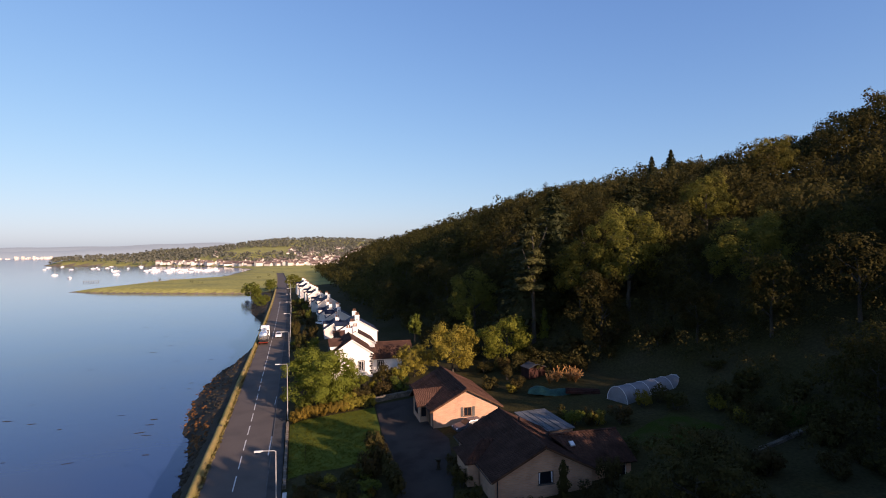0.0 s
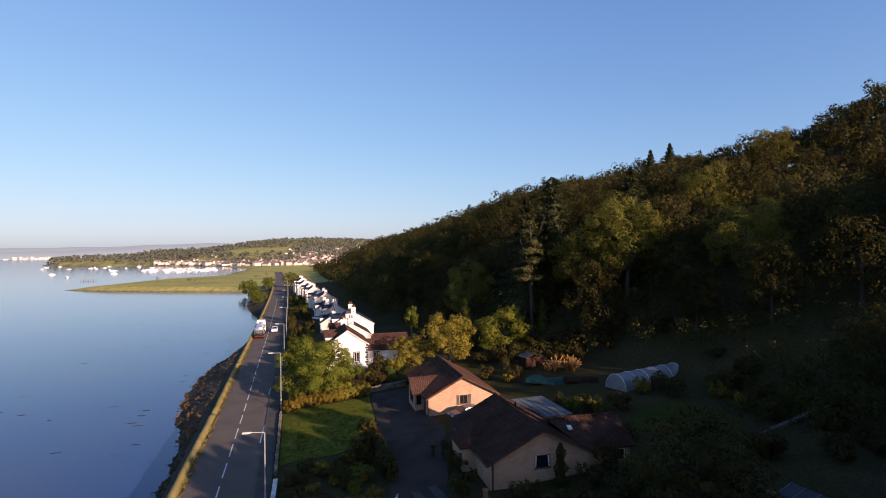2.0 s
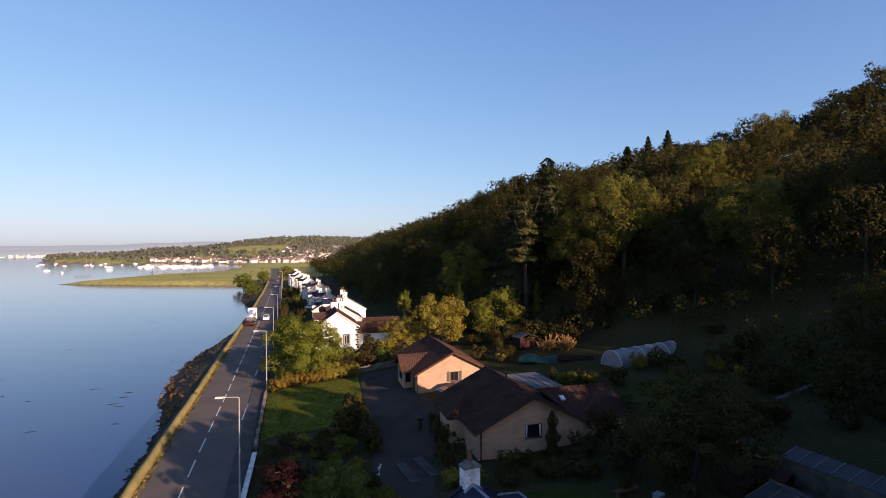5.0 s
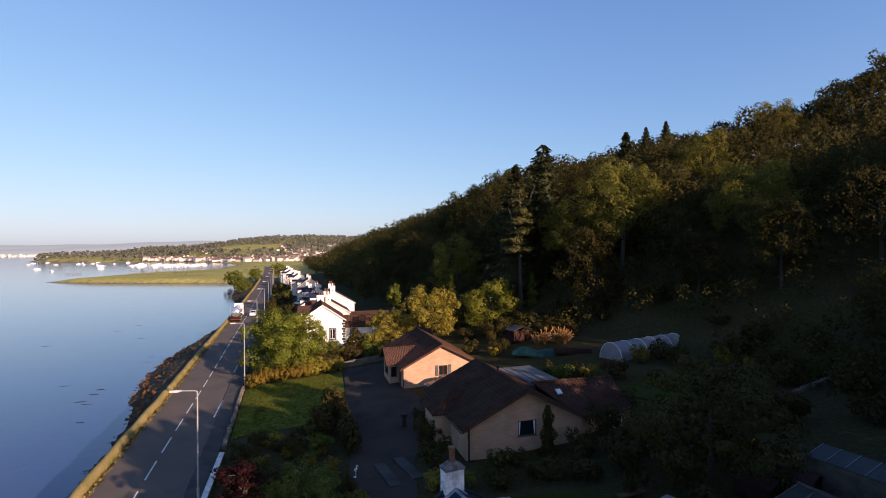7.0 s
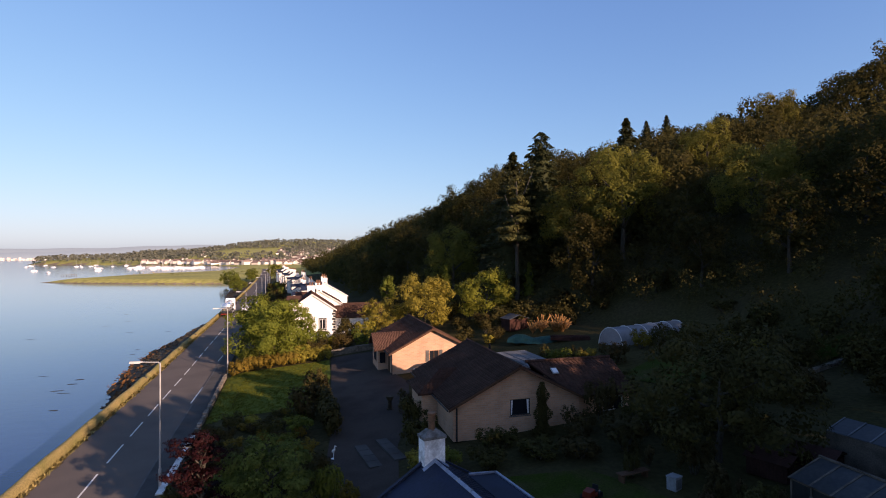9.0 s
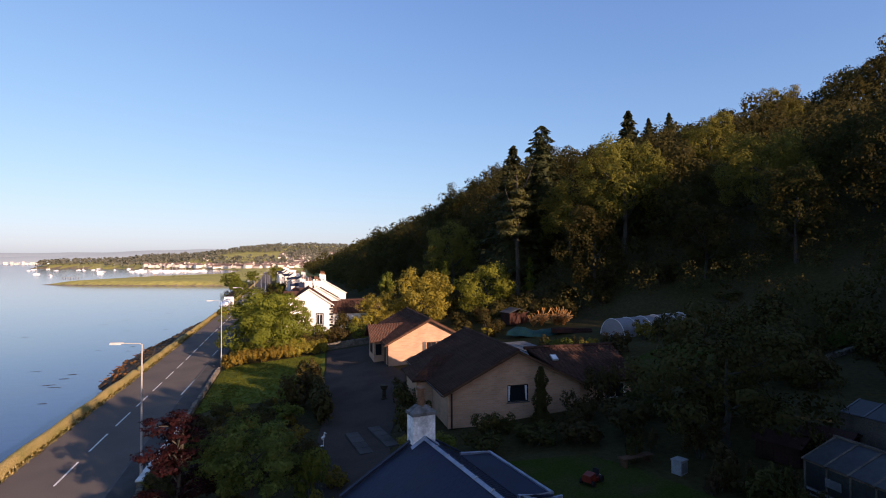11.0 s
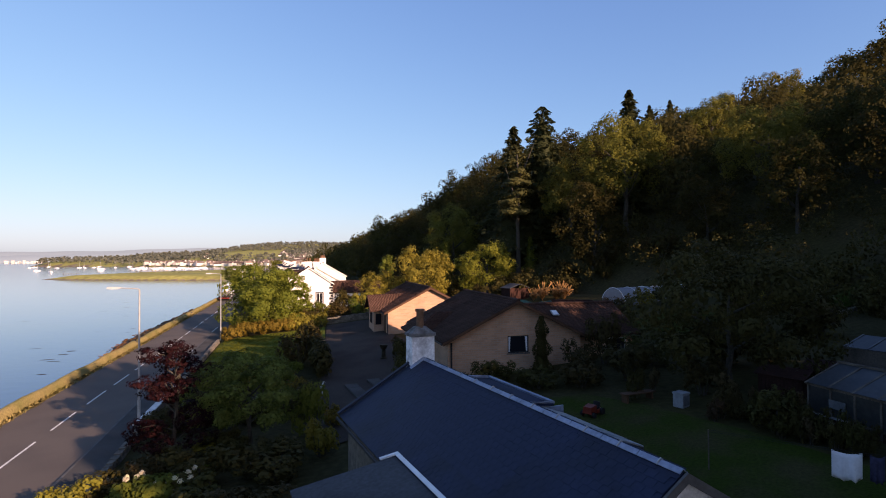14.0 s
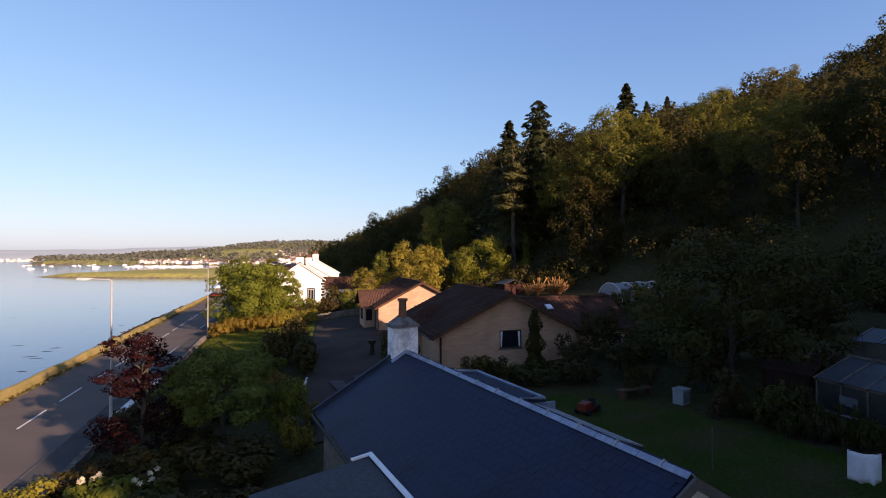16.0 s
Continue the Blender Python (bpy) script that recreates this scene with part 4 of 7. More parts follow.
for k, (p, top, sort) in enumerate(rows):
    q = 5.5 * (k % 2)
    j = 0.25 if sort is T_TALLSHADE else 1.0
    x, y = 0.85 * p + 28.9 + .526 * q + _t.uniform(-j, j), 0.526 * p - 46.7 - .85 * q + _t.uniform(-j, j)
    z = h1(x, y)
    plant("tree", "unseen narrow tree added to cast shade on the gardens" if sort is T_TALLSHADE else "unseen broad tree added to cast shade on the gardens", "tree", sort, (x, y, z - .2), k * 71, (top + .3 * q + _t.uniform(-.4, .3) - z) / 16.6, "trees behind the gardens")

# more unseen trees, added on the flank to shade the lower hillside
for k, pp in enumerate((60.5, 64, 67.5, 70, 73, 76, 79, 82, 85, 88)):
    x, y = 0.85 * pp + 28.9 + _t.uniform(-1, 1), 0.526 * pp - 46.7 + _t.uniform(-1, 1)
    z = h1(x, y)
    plant("tree", "unseen tree added on the hill flank to cast shade", "tree", T_SHADE, (x, y, z - .2), k * 53, max(.4, ((21.5 if pp < 62 else 23.5 if pp < 66 else 29 if pp < 69 else 40.5) + _t.uniform(-1, .6) - z) / 16.6), "trees behind the gardens")

# ---- bungalows ----
b1 = thing("bungalow", "buff brick bungalow with a dark brown tiled roof", "house", (28.95, -6.7, 2.2), 0)
gable_house(b1, 9.6, 11.6, 2.45, 4.85, M_BRICK, M_TILEDARK, openings=[(-0.62, 0.9, 1.42, 2.58)], rng=random.Random(5))
window(b1, -0.62, 0.9, 1.42, 2.58, 0.06, M_BLACK, bars=0, curtain=True)
Geo().box(-4.62, -4.52, -0.1, -0.002, 0, 2.3).ob("downpipe", M_BLACK, b1)
Geo().tube([(2.3, -0.05, 2.75), (2.3, 0.01, 2.75)], 0.12, 12).ob("vent", M_BLACK, b1)
# its left bay, and the lower wing to the right
bay = Geo().box(-6.0, -4.82, 4.4, 8.2, 0, 2.4).ob("wall", M_BRICK, b1)
roof(b1, [((-6.4, 4.0, 2.35), (-4.2, 4.0, 2.35), (-2.2, 6.3, 3.75), (-3.8, 6.3, 3.75)),
          ((-6.4, 8.6, 2.35), (-6.4, 4.0, 2.35), (-4.0, 6.3, 3.75), (-4.0, 6.3, 3.75)),
          ((-4.2, 8.6, 2.35), (-6.4, 8.6, 2.35), (-3.8, 6.3, 3.75), (-2.2, 6.3, 3.75))], M_TILEDARK, (0.33, 0.34), random.Random(8))
Geo().box(4.9, 9.6, 1.0, 7.4, 0, 2.2).ob("wall", M_BRICK, b1)
roof(b1, [((4.9, 0.5, 2.3), (10.0, 0.5, 2.3), (10.0, 4.2, 4.25), (2.6, 4.2, 4.25)), ((10.0, 7.9, 2.3), (4.9, 7.9, 2.3), (2.6, 4.2, 4.25), (10.0, 4.2, 4.25))], M_TILEDARK, (0.33, 0.34), random.Random(9))
ridge_tiles(b1, (2.4, 4.2, 4.3), (10.0, 4.2, 4.3), M_TILEDARK)
sk = Geo().box(-0.25, 0.25, -0.32, 0.32, -0.03, 0.06).ob("skylight", M_GALV, b1)
sk.matrix_basis = pose(4.3, 2.9, 3.70, 27.8, 0, 0)
Geo().box(-0.19, 0.19, -0.25, 0.25, 0.062, 0.075).ob("pane", M_PLASTIC, sk)
window(b1, 7.4, 9.0, 0.9, 2.0, 0.94, M_PLASTIC, bars=1)
Geo().tube([(0.6, 7.5, 4.4), (0.6, 7.5, 5.25)], 0.09, 10).ob("flue", M_BLACK, b1)

b2 = thing("bungalow", "buff brick bungalow with sunlit gable and brown ribbed tiles", "house", (28.1, 15.3, 1.9), 0)
gable_house(b2, 9.0, 13.4, 2.6, 4.95, M_BRICK, M_PANTILE, openings=[(-0.35, 0.7, 1.45, 2.6)], rng=random.Random(6), tile=(0.62, 0.36))
window(b2, -0.35, 0.7, 1.45, 2.6, 0.06)
# flat boxes standing in for the stepped, stone-coloured window surround
for x0, x1 in ((-0.78, -0.42), (0.77, 1.13)):
    Geo().box(x0, x1, -0.05, -0.003, 1.4, 2.65).ob("shutter", M_KERB, b2)
# ribs running up the slopes
for s in (-1, 1):
    g = Geo()
    for k in range(22):
        y = -0.3 + k * 0.64
        g.slab((s * 4.95, y, 2.56), (s * 4.95, y + s * .09, 2.56), (0.02 * s, y + s * .09, 5.15), (0.02 * s, y, 5.15), 0.06)
    g.ob("roof_ribs", M_PANTILE, b2)
Geo().box(-5.6, -4.52, 3.2, 7.6, 0, 2.5).ob("wall", M_BRICK, b2)
Geo().add([(-5.6, 3.2, 2.5), (-5.6, 7.6, 2.5), (-5.6, 5.4, 3.8), (-4.6, 3.2, 2.5), (-4.6, 7.6, 2.5), (-4.6, 5.4, 3.8)], [(0, 2, 1), (0, 3, 5, 2), (1, 2, 5, 4)]).ob("gable", M_BRICK, b2)
roof(b2, [((-6.1, 2.6, 2.45), (-4.3, 2.6, 2.6), (-1.6, 5.4, 4.15), (-6.1, 5.4, 4.05)),
          ((-4.3, 8.2, 2.6), (-6.1, 8.2, 2.45), (-6.1, 5.4, 4.05), (-1.6, 5.4, 4.15))], M_PANTILE, (0.3, 0.3), random.Random(10))
Geo().box(-4.56, -4.505, 1.5, 2.5, 0.1, 2.15).ob("door", M_BROWNWOOD, b2)
Geo().box(-5.63, -5.605, 4.4, 6.4, 0.9, 2.1).ob("side_window", M_GLASS, b2)
Geo().box(-5.4, -4.75, 3.17, 3.195, 0.9, 2.1).ob("side_window", M_GLASS, b2)
Geo().tube([(-4.55, -0.06, 0), (-4.55, -0.06, 2.4)], 0.05, 8).ob("downpipe", M_BLACK, b2)


# ---- slate cottage ----
sl = thing("slate_cottage", "low cottage with blue-grey slate roof and worn white chimney", "house", (22.1, -31.55, 1.2), 10.0)
LN, HW, RZ = 13.4, 3.1, 4.67
kz = 2.02 / 3.42
prof = lambda x: RZ - 0.1 - kz * abs(x)
for y0 in (0.15, LN - 0.55):
    columns_wall(prof, (-HW, 0, HW), (), 0.4, y0).ob("wall", M_WORN if y0 < 1 else M_STONE, sl)
# side walls take dark stone in place of white, for shade under the eaves
for x0 in (-HW, HW - 0.4):
    Geo().box(x0, x0 + 0.4, 0.552, LN - 0.552, 0, 2.55).ob("wall", M_STONE, sl)
e_z = RZ - kz * 3.42
slopes = [((-3.42, LN, e_z), (-3.42, 0, e_z), (0, 0, RZ), (0, LN, RZ)), ((3.42, 0, e_z), (3.42, LN, e_z), (0, LN, RZ), (0, 0, RZ))]
near = Geo().slab(*slopes[0], 0.1).ob("roof", M_SLATE, sl)
far_slope = Geo().slab(*slopes[1], 0.1).ob("roof", M_SLATE, sl)
V, F = tile_rows(*slopes[1], 0.26, 0.2, random.Random(4), 0.012, 0.006)
tagged(link("slates", mesh_from("slates", V, np.array(F), M_SLATE), far_slope), kind="stuff")
# ridge of grey zinc rolls with clips
for k in range(24):
    a, b = k * LN / 24, (k + 0.97) * LN / 24
    Geo().slab((-0.11, b, RZ - .01), (-0.11, a, RZ - .01), (0, a, RZ + .07), (0, b, RZ + .07), 0.015).slab((0.11, a, RZ - .01), (0.11, b, RZ - .01), (0, b, RZ + .07), (0, a, RZ + .07), 0.015).ob("ridge_flashing", M_LEAD, sl)
for k in range(1, 24, 2):
    Geo().tube([(-0.12, k * LN / 24, RZ - .01), (0, k * LN / 24, RZ + .09), (0.12, k * LN / 24, RZ - .01)], 0.018, 6).ob("ridge_clip", M_GALV, sl)
for s in (-1, 1):
    Geo().slab((s * 3.5, -0.06, e_z - .02), (0, -0.06, RZ + .03), (0, -0.06, RZ - .17), (s * 3.5, -0.06, e_z - .22), 0.06 if s < 0 else -0.06).ob("bargeboard", M_KERB, sl)
    Geo().slab((s * 3.45, LN - .1, e_z + .05), (s * 3.45, LN + .08, e_z + .05), (0, LN + .08, RZ + .05), (0, LN - .1, RZ + .05), 0.08 * -s).ob("skew", M_SLATE, sl)
    Geo().tube([(s * 3.5, 0, e_z - .08), (s * 3.5, LN, e_z - .08)], 0.06, 8).ob("gutter", M_BLACK, sl)
# chimney astride the far gable: whitewash worn off at the cope
ch = Geo().box(-0.5, 0.5, LN - .42, LN + .28, RZ - .75, RZ + 1.0).ob("chimney", M_WORN, sl)
Geo().slab((-0.62, LN - .6, RZ - .34), (0.0, LN - .6, RZ + .03), (0.0, LN - .42, RZ + .09), (-0.62, LN - .42, RZ - .28), 0.03).slab((0.0, LN - .6, RZ + .03), (0.62, LN - .6, RZ - .34), (0.62, LN - .42, RZ - .28), (0.0, LN - .42, RZ + .09), 0.03).ob("chimney_flashing", M_LEAD, ch)
cp = Geo().box(-0.55, 0.55, LN - .47, LN + .33, RZ + .92, RZ + 1.05)
cp.add([(-0.5, LN - .42, RZ + 1.05), (0.5, LN - .42, RZ + 1.05), (0.5, LN + .28, RZ + 1.05), (-0.5, LN + .28, RZ + 1.05), (-0.22, LN - .2, RZ + 1.3), (0.22, LN - .2, RZ + 1.3), (0.22, LN + .1, RZ + 1.3), (-0.22, LN + .1, RZ + 1.3)],
       [(4, 5, 6, 7), (0, 1, 5, 4), (1, 2, 6, 5), (2, 3, 7, 6), (3, 0, 4, 7)])
cp.ob("chimney_cope", M_COPE, ch)
Geo().tube([(0, LN - .05, RZ + 1.25), (0, LN - .05, RZ + 1.32), (0, LN - .05, RZ + 1.9), (0, LN - .05, RZ + 1.92), (0, LN - .05, RZ + 2.02)], [.2, .16, .15, .2, .2], 14).ob("chimney_pot", M_TERRA, ch)
# flat-roofed porch on the road side, its felt roof edged with white flashing
Geo().box(-5.9, -3.11, 1.2, LN - 5.9, 0, 2.35).ob("porch_wall", M_STONE, sl)
pr_ = Geo().slab((-6.15, 0.9, 2.42), (-3.1, 0.9, 2.88), (-3.1, LN - 5.6, 2.88), (-6.15, LN - 5.6, 2.42), 0.12).ob("porch_roof", M_FELT, sl)
Geo().slab((-3.1, 0.9, 2.95), (-2.98, 0.9, 2.99), (-2.98, LN - 5.55, 2.99), (-3.1, LN - 5.55, 2.95), 0.03).slab((-3.55, LN - 5.62, 2.88), (-2.98, LN - 5.62, 2.97), (-2.98, LN - 5.5, 2.97), (-3.55, LN - 5.5, 2.88), 0.05).ob("flashing", M_PLASTIC, pr_)
# flat-topped dormer edged with zinc, and the panelled roof beside it, both on the garden side
Geo().box(1.9, 3.0, 8.36, 12.8, 2.6, 3.52).ob("dormer_wall", M_GREYSHEET, sl)
dm = Geo().slab((3.1, 8.3, 3.6), (3.1, 12.9, 3.6), (1.6, 12.9, 3.76), (1.6, 8.3, 3.76), 0.08).ob("dormer_roof", M_SLATE, sl)
Geo().tube([(1.6, 12.85, 3.8), (3.07, 12.87, 3.64), (3.07, 8.33, 3.64), (1.6, 8.33, 3.8)], 0.075, 6).ob("dormer_edging", M_LEAD, dm)
Geo().box(1.9, 3.5, 8.28, 8.355, 2.6, 3.5).ob("dormer_cheek", M_LEAD, dm)
Geo().box(3.13, 3.4, 4.8, 8.2, 0, 3.0).ob("lean_to_wall", M_STONE, sl)
lt = Geo().slab((3.48, 4.45, 3.2), (3.48, 8.3, 3.2), (1.7, 8.3, 3.82), (1.7, 4.45, 3.82), 0.07).ob("lean_to_roof", M_FELT, sl)
for k in range(6):
    y = 4.48 + k * 0.64
    Geo().slab((3.5, y, 3.24), (3.5, y + .54, 3.24), (1.72, y + .54, 3.86), (1.72, y, 3.86), 0.035).ob("panel", M_PANEL, lt)
for x in (3.38, 2.9):
    Geo().box(x - .06, x + .06, 4.5, 4.62, 0, 3.05).ob("post", M_REDWOOD, lt)
Geo().box(2.8, 3.48, 4.40, 4.448, 2.85, 3.12).ob("fascia", M_REDWOOD, lt)

# ---- street lamps ----
def street_lamp():
    e = thing("street_lamp", "tall galvanised steel street lamp with a flat lantern", "street lamp", (0, 0, 0), 0, "lamps along the road")
    Geo().tube([(0, 0, -0.1), (0, 0, 1.5), (0, 0, 1.52), (0, 0, 8.2)], [.09, .09, .065, .045], 10).ob("column", M_GALV, e)
    Geo().tube([(0, 0, 8.15), (-0.1, 0, 8.24), (-1.0, 0, 8.30)], [.04, .035, .03], 8).ob("arm", M_GALV, e)
    lan = Geo().add([(-1.0, -.07, 8.27), (-1.0, .07, 8.27), (-1.75, .13, 8.25), (-1.75, -.13, 8.25), (-1.0, -.05, 8.36), (-1.0, .05, 8.36), (-1.72, .09, 8.38), (-1.72, -.09, 8.38)],
                    [(0, 1, 2, 3), (7, 6, 5, 4), (4, 5, 1, 0), (5, 6, 2, 1), (6, 7, 3, 2), (7, 4, 0, 3)]).ob("lantern", M_GALV, e)
    Geo().box(-1.7, -1.15, -.08, .08, 8.235, 8.255).ob("diffuser", M_PLASTIC, lan)
    Geo().box(-.1, -.07, -.06, .06, 0.5, 1.2).ob("hatch", M_KERB, e)
    return e


lamp = street_lamp()
lamp.matrix_basis = pose(5.41, -4.45, 0.05)
for y in (31.4, 65, 100, 135, 170, 205, 240, 275):
    copy_thing(lamp, pose(float(road_x(y)) + 5.2, y, 0.05, 0, 0, math.degrees(math.atan(0.02 + 8e-5 * y)) if y > 40 else 0))

# ---- lawns, drive, garden walls ----
def patch(name, label, outline, material, lift=0.03, cell=1.0, kind="structure", category="lawn"):
    """Ground cover that follows the lie of the land inside an outline of corners."""
    bm = bmesh.new()
    f = bm.faces.new([bm.verts.new((x, y, 0)) for x, y in outline])
    bmesh.ops.triangulate(bm, faces=[f])
    for _ in range(12):
        long = [e for e in bm.edges if e.calc_length() > cell * 2]
        if not long:
            break
        bmesh.ops.subdivide_edges(bm, edges=long, cuts=1)
        bmesh.ops.triangulate(bm, faces=bm.faces[:])
    for v in bm.verts:
        v.co.z = h1(v.co.x, v.co.y) + lift
    me = bpy.data.meshes.new(name)
    bm.to_mesh(me)
    bm.free()
    me.materials.append(material)
    return tagged(link(name, me), label, category, kind=kind)


patch("lawn", "mown front lawn crossed by strips of sunlight", [(5.8, 9.6), (11.5, 8.9), (16.4, 10.5), (17.3, 20), (17.6, 28.9), (5.35, 28.6)], M_LAWN, 0.05)
L_GRASS = leafmat("grass_blades", (0.098, 0.112, 0.014), (0.125, 0.132, 0.02), 0.0, 0.5)
_r = random.Random(12)
spots = []
for _ in range(3000):
    y = _r.uniform(9.2, 28.8)
    x = _r.uniform(5.8, 17.2)
    if x > 16.2 + (y - 9) * .06 or (x > 14 and y < 10.4):
        continue
    spots.append((x, y, h1(x, y) + .04, _r.uniform(.8, 1.2)))
tufts("lawn_grass", "short mown blades of the front lawn", "grass", spots, L_GRASS, 0.04, 0.35, _r, blades=9)
patch("drive", "wide dark gravel drive between lawn and bungalows", [(15.6, -15), (19.2, -13.5), (20.6, -5), (22.3, 0), (24.6, 11), (23.0, 22), (25.5, 30), (17.9, 30), (17.4, 20), (16.7, 9), (16.5, 2), (15.6, -6)], M_DRIVE, 0.07, category="drive")
patch("lawn", "back lawn of longer grass behind the slate cottage, coloured dark for shade", [(24.5, -12.8), (30, -14.0), (31.5, -17), (33, -22), (34, -27.5), (30, -34), (25.6, -33), (24.2, -20)], M_LAWNSHADE, 0.05)
patch("lawn", "upper garden lawn among shrubs, coloured dark for shade", [(42, 1), (51, 4.5), (53, -2), (44, -5.5)], M_LAWNSHADE, 0.09)
patch("lawn", "terraced lawn below the wood, coloured dark for shade", [(55, 0), (61, -1), (64, -5), (57, -5)], M_LAWNSHADE, 0.09)
for k, (x, y, a) in enumerate(((18.4, -5.8, 8), (20.0, -5.4, 10))):
    g = Geo()
    for j in range(4):
        g.box(-0.42, 0.42, -2.1 + j * 1.05, -1.1 + j * 1.05, -0.05, 0.06)
    o = g.ob("paving_strip", M_FOOTWAY)
    o.matrix_basis = pose(x, y, h1(x, y) + 0.08, 0, 0, a)
    tagged(o, "worn concrete wheel strip at the end of the drive", "paving", kind="structure")


def stone_wall(label, ax, ay, bx, by, high, thick=0.4, course=0.2, seed=1, part_stones=False):
    """A rubble wall of laid stones between two ends, following the ground."""
    w = tagged(new("garden_wall"), label, "garden wall", kind="structure")
    rng = random.Random(seed)
    n = Vector((bx - ax, by - ay, 0))
    L = n.length
    d = n / L
    s = Vector((-d.y, d.x, 0))
    bed, st = Geo(), Geo()
    m = max(1, int(L / 2))
    for k in range(m):
        p, q = Vector((ax, ay, 0)) + d * (L * k / m), Vector((ax, ay, 0)) + d * (L * (k + 1) / m)
        zp, zq = h1(p.x, p.y), h1(q.x, q.y)
        t = s * (thick / 2 - .05)
        c = [p - t, q - t, q + t, p + t]
        zz = [zp, zq, zq, zp]
        bed.add([(v.x, v.y, z - .3) for v, z in zip(c, zz)] + [(v.x, v.y, z + high - .05) for v, z in zip(c, zz)], [(3, 2, 1, 0), (4, 5, 6, 7), (0, 1, 5, 4), (1, 2, 6, 5), (2, 3, 7, 6), (3, 0, 4, 7)])
    rows = max(1, round(high / course))
    for r in range(rows):
        u = 0.0
        while u < L:
            ln = rng.uniform(0.22, 0.55)
            p, q = Vector((ax, ay, 0)) + d * u, Vector((ax, ay, 0)) + d * min(L, u + ln - .03)
            z = h1(p.x, p.y) + r * high / rows
            t = s * (thick / 2 + rng.uniform(-.03, .04))
            hh = high / rows - .02 + (rng.uniform(0, .1) if r == rows - 1 else 0)
            c = [p - t, q - t, q + t, p + t]
            st.add([(v.x, v.y, z) for v in c] + [(v.x, v.y, z + hh) for v in c], [(3, 2, 1, 0), (4, 5, 6, 7), (0, 1, 5, 4), (1, 2, 6, 5), (2, 3, 7, 6), (3, 0, 4, 7)])
            u += ln
    bed.ob("wall_core", M_STONE, w)
    tagged(st.ob("stones", M_STONE, w), kind="stuff")
    return w


stone_wall("low rubble garden wall beside the footway", 5.5, 7.2, 5.02, 29.2, 0.4, 0.3, seed=2)
stone_wall("rubble wall along the back of the drive", 18.0, 31.5, 24.5, 31.8, 0.8, seed=4)
stone_wall("low rubble garden wall beside the footway", 6.7, -26, 5.95, -6.4, 0.4, 0.3, seed=6)
stone_wall("terrace wall of rough stone in the upper garden", 50, -8.6, 60, -6.0, 0.3, seed=7)
wb = tagged(new("white_coping"), "white-painted low wall top beside the footway", "garden wall", kind="structure")
Geo().box(5.5, 5.8, -5.8, 5.2, -0.2, 0.42).ob("wall_core", M_STONE, wb)
for k in range(11):
    Geo().box(5.44, 5.86, -5.8 + k, -4.83 + k, 0.423, 0.5).ob("coping", M_PAINT, wb)
for x0, x1, y0, y1 in ((3.12, 3.26, 17.5, 24.5), (3.1, 3.19, 40, 45)):
    o = link("edge_line", mesh_from("edge_line", [(x0, y0, 0.006), (x1, y0, 0.006), (x1, y1, 0.006), (x0, y1, 0.006)], [(0, 1, 2, 3)], M_PAINT), markings)
    o.location.x = float(road_x((y0 + y1) / 2))

# ---- shrubs and garden trees ----
def shrub_mesh(seed, w, h, n, leaf, material, lobes=7, droop=0.0):
    rng, pr = np.random.default_rng(seed), random.Random(seed)
    L = [((0, 0, h * .42), (w * .33, w * .33, h * .42))]
    for k in range(lobes):
        a, r = 2.4 * k, w * pr.uniform(.2, .33)
        s = w * pr.uniform(.16, .25)
        L.append(((r * math.cos(a), r * math.sin(a), h * pr.uniform(.25, .75)), (s, s, min(s * 1.1, h * .35))))
    V, F = leaves_on(L, n, leaf, rng, core=0.6, droop=droop, inner=24)
    g = Geo()
    for k in range(4):
        a = 1.57 * k
        g.tube([(0.1 * math.cos(a), 0.1 * math.sin(a), -0.15), (w * .2 * math.cos(a), w * .2 * math.sin(a), h * .55)], [.05, .02], 5)
    return mesh_from("woody_base", g.v, g.f, M_BARK), mesh_from("leaves", V, F, material)


def shrub(label, meshes, x, y, sx=1.0, sz=1.0, turn=0.0, z=None, group="garden shrubs", name="shrub", category="shrub"):
    e = thing(name, label, category, (x, y, h1(x, y) - .03 if z is None else z), turn, group)
    e.scale = (sx, sx, sz)
    link("woody_base", meshes[0], e)
    link("leaves", meshes[1], e)
    return e


S_DARK = [shrub_mesh(60 + k, 2.4, 1.9, 1500, 0.145, L_DARK) for k in range(3)]
S_GREEN = [shrub_mesh(64 + k, 2.4, 1.9, 1500, 0.145, L_GREEN) for k in range(3)]
S_YEL = shrub_mesh(68, 2.2, 1.8, 1700, 0.14, L_YELLOW)
S_RUST = shrub_mesh(69, 2.0, 1.4, 1300, 0.14, L_HEDGE)
S_STALK = shrub_mesh(71, 1.6, 1.9, 900, 0.16, L_STALK)
S_RED = shrub_mesh(70, 2.0, 1.5, 1300, 0.14, L_RED)

T_ROAD = tree_meshes(81, "broad", 13.4, 8.9, 0.27, 24000, L_ROADSIDE, 0.3, lumps=24, clump=.75)
T_YEL = tree_meshes(82, "broad", 10.5, 9.0, 0.28, 10000, L_YELLOW, 1.0, lumps=18, clump=.78)
T_LIME = tree_meshes(83, "broad", 9.0, 7.6, 0.28, 8500, L_GREEN, 0.6, lumps=18, clump=.78)
T_BIGDARK = tree_meshes(84, "broad", 10.4, 7.9, 0.2, 14000, L_DARK, 0.4, lumps=20, clump=.8)
T_ROUND = tree_meshes(85, "broad", 6.0, 5.6, 0.16, 13000, L_SKYLIT, 1.0, lumps=20, clump=.68)
T_YOUNG = tree_meshes(86, "broad", 4.2, 6.0, 0.4, 1300, L_GREEN, 1.0)
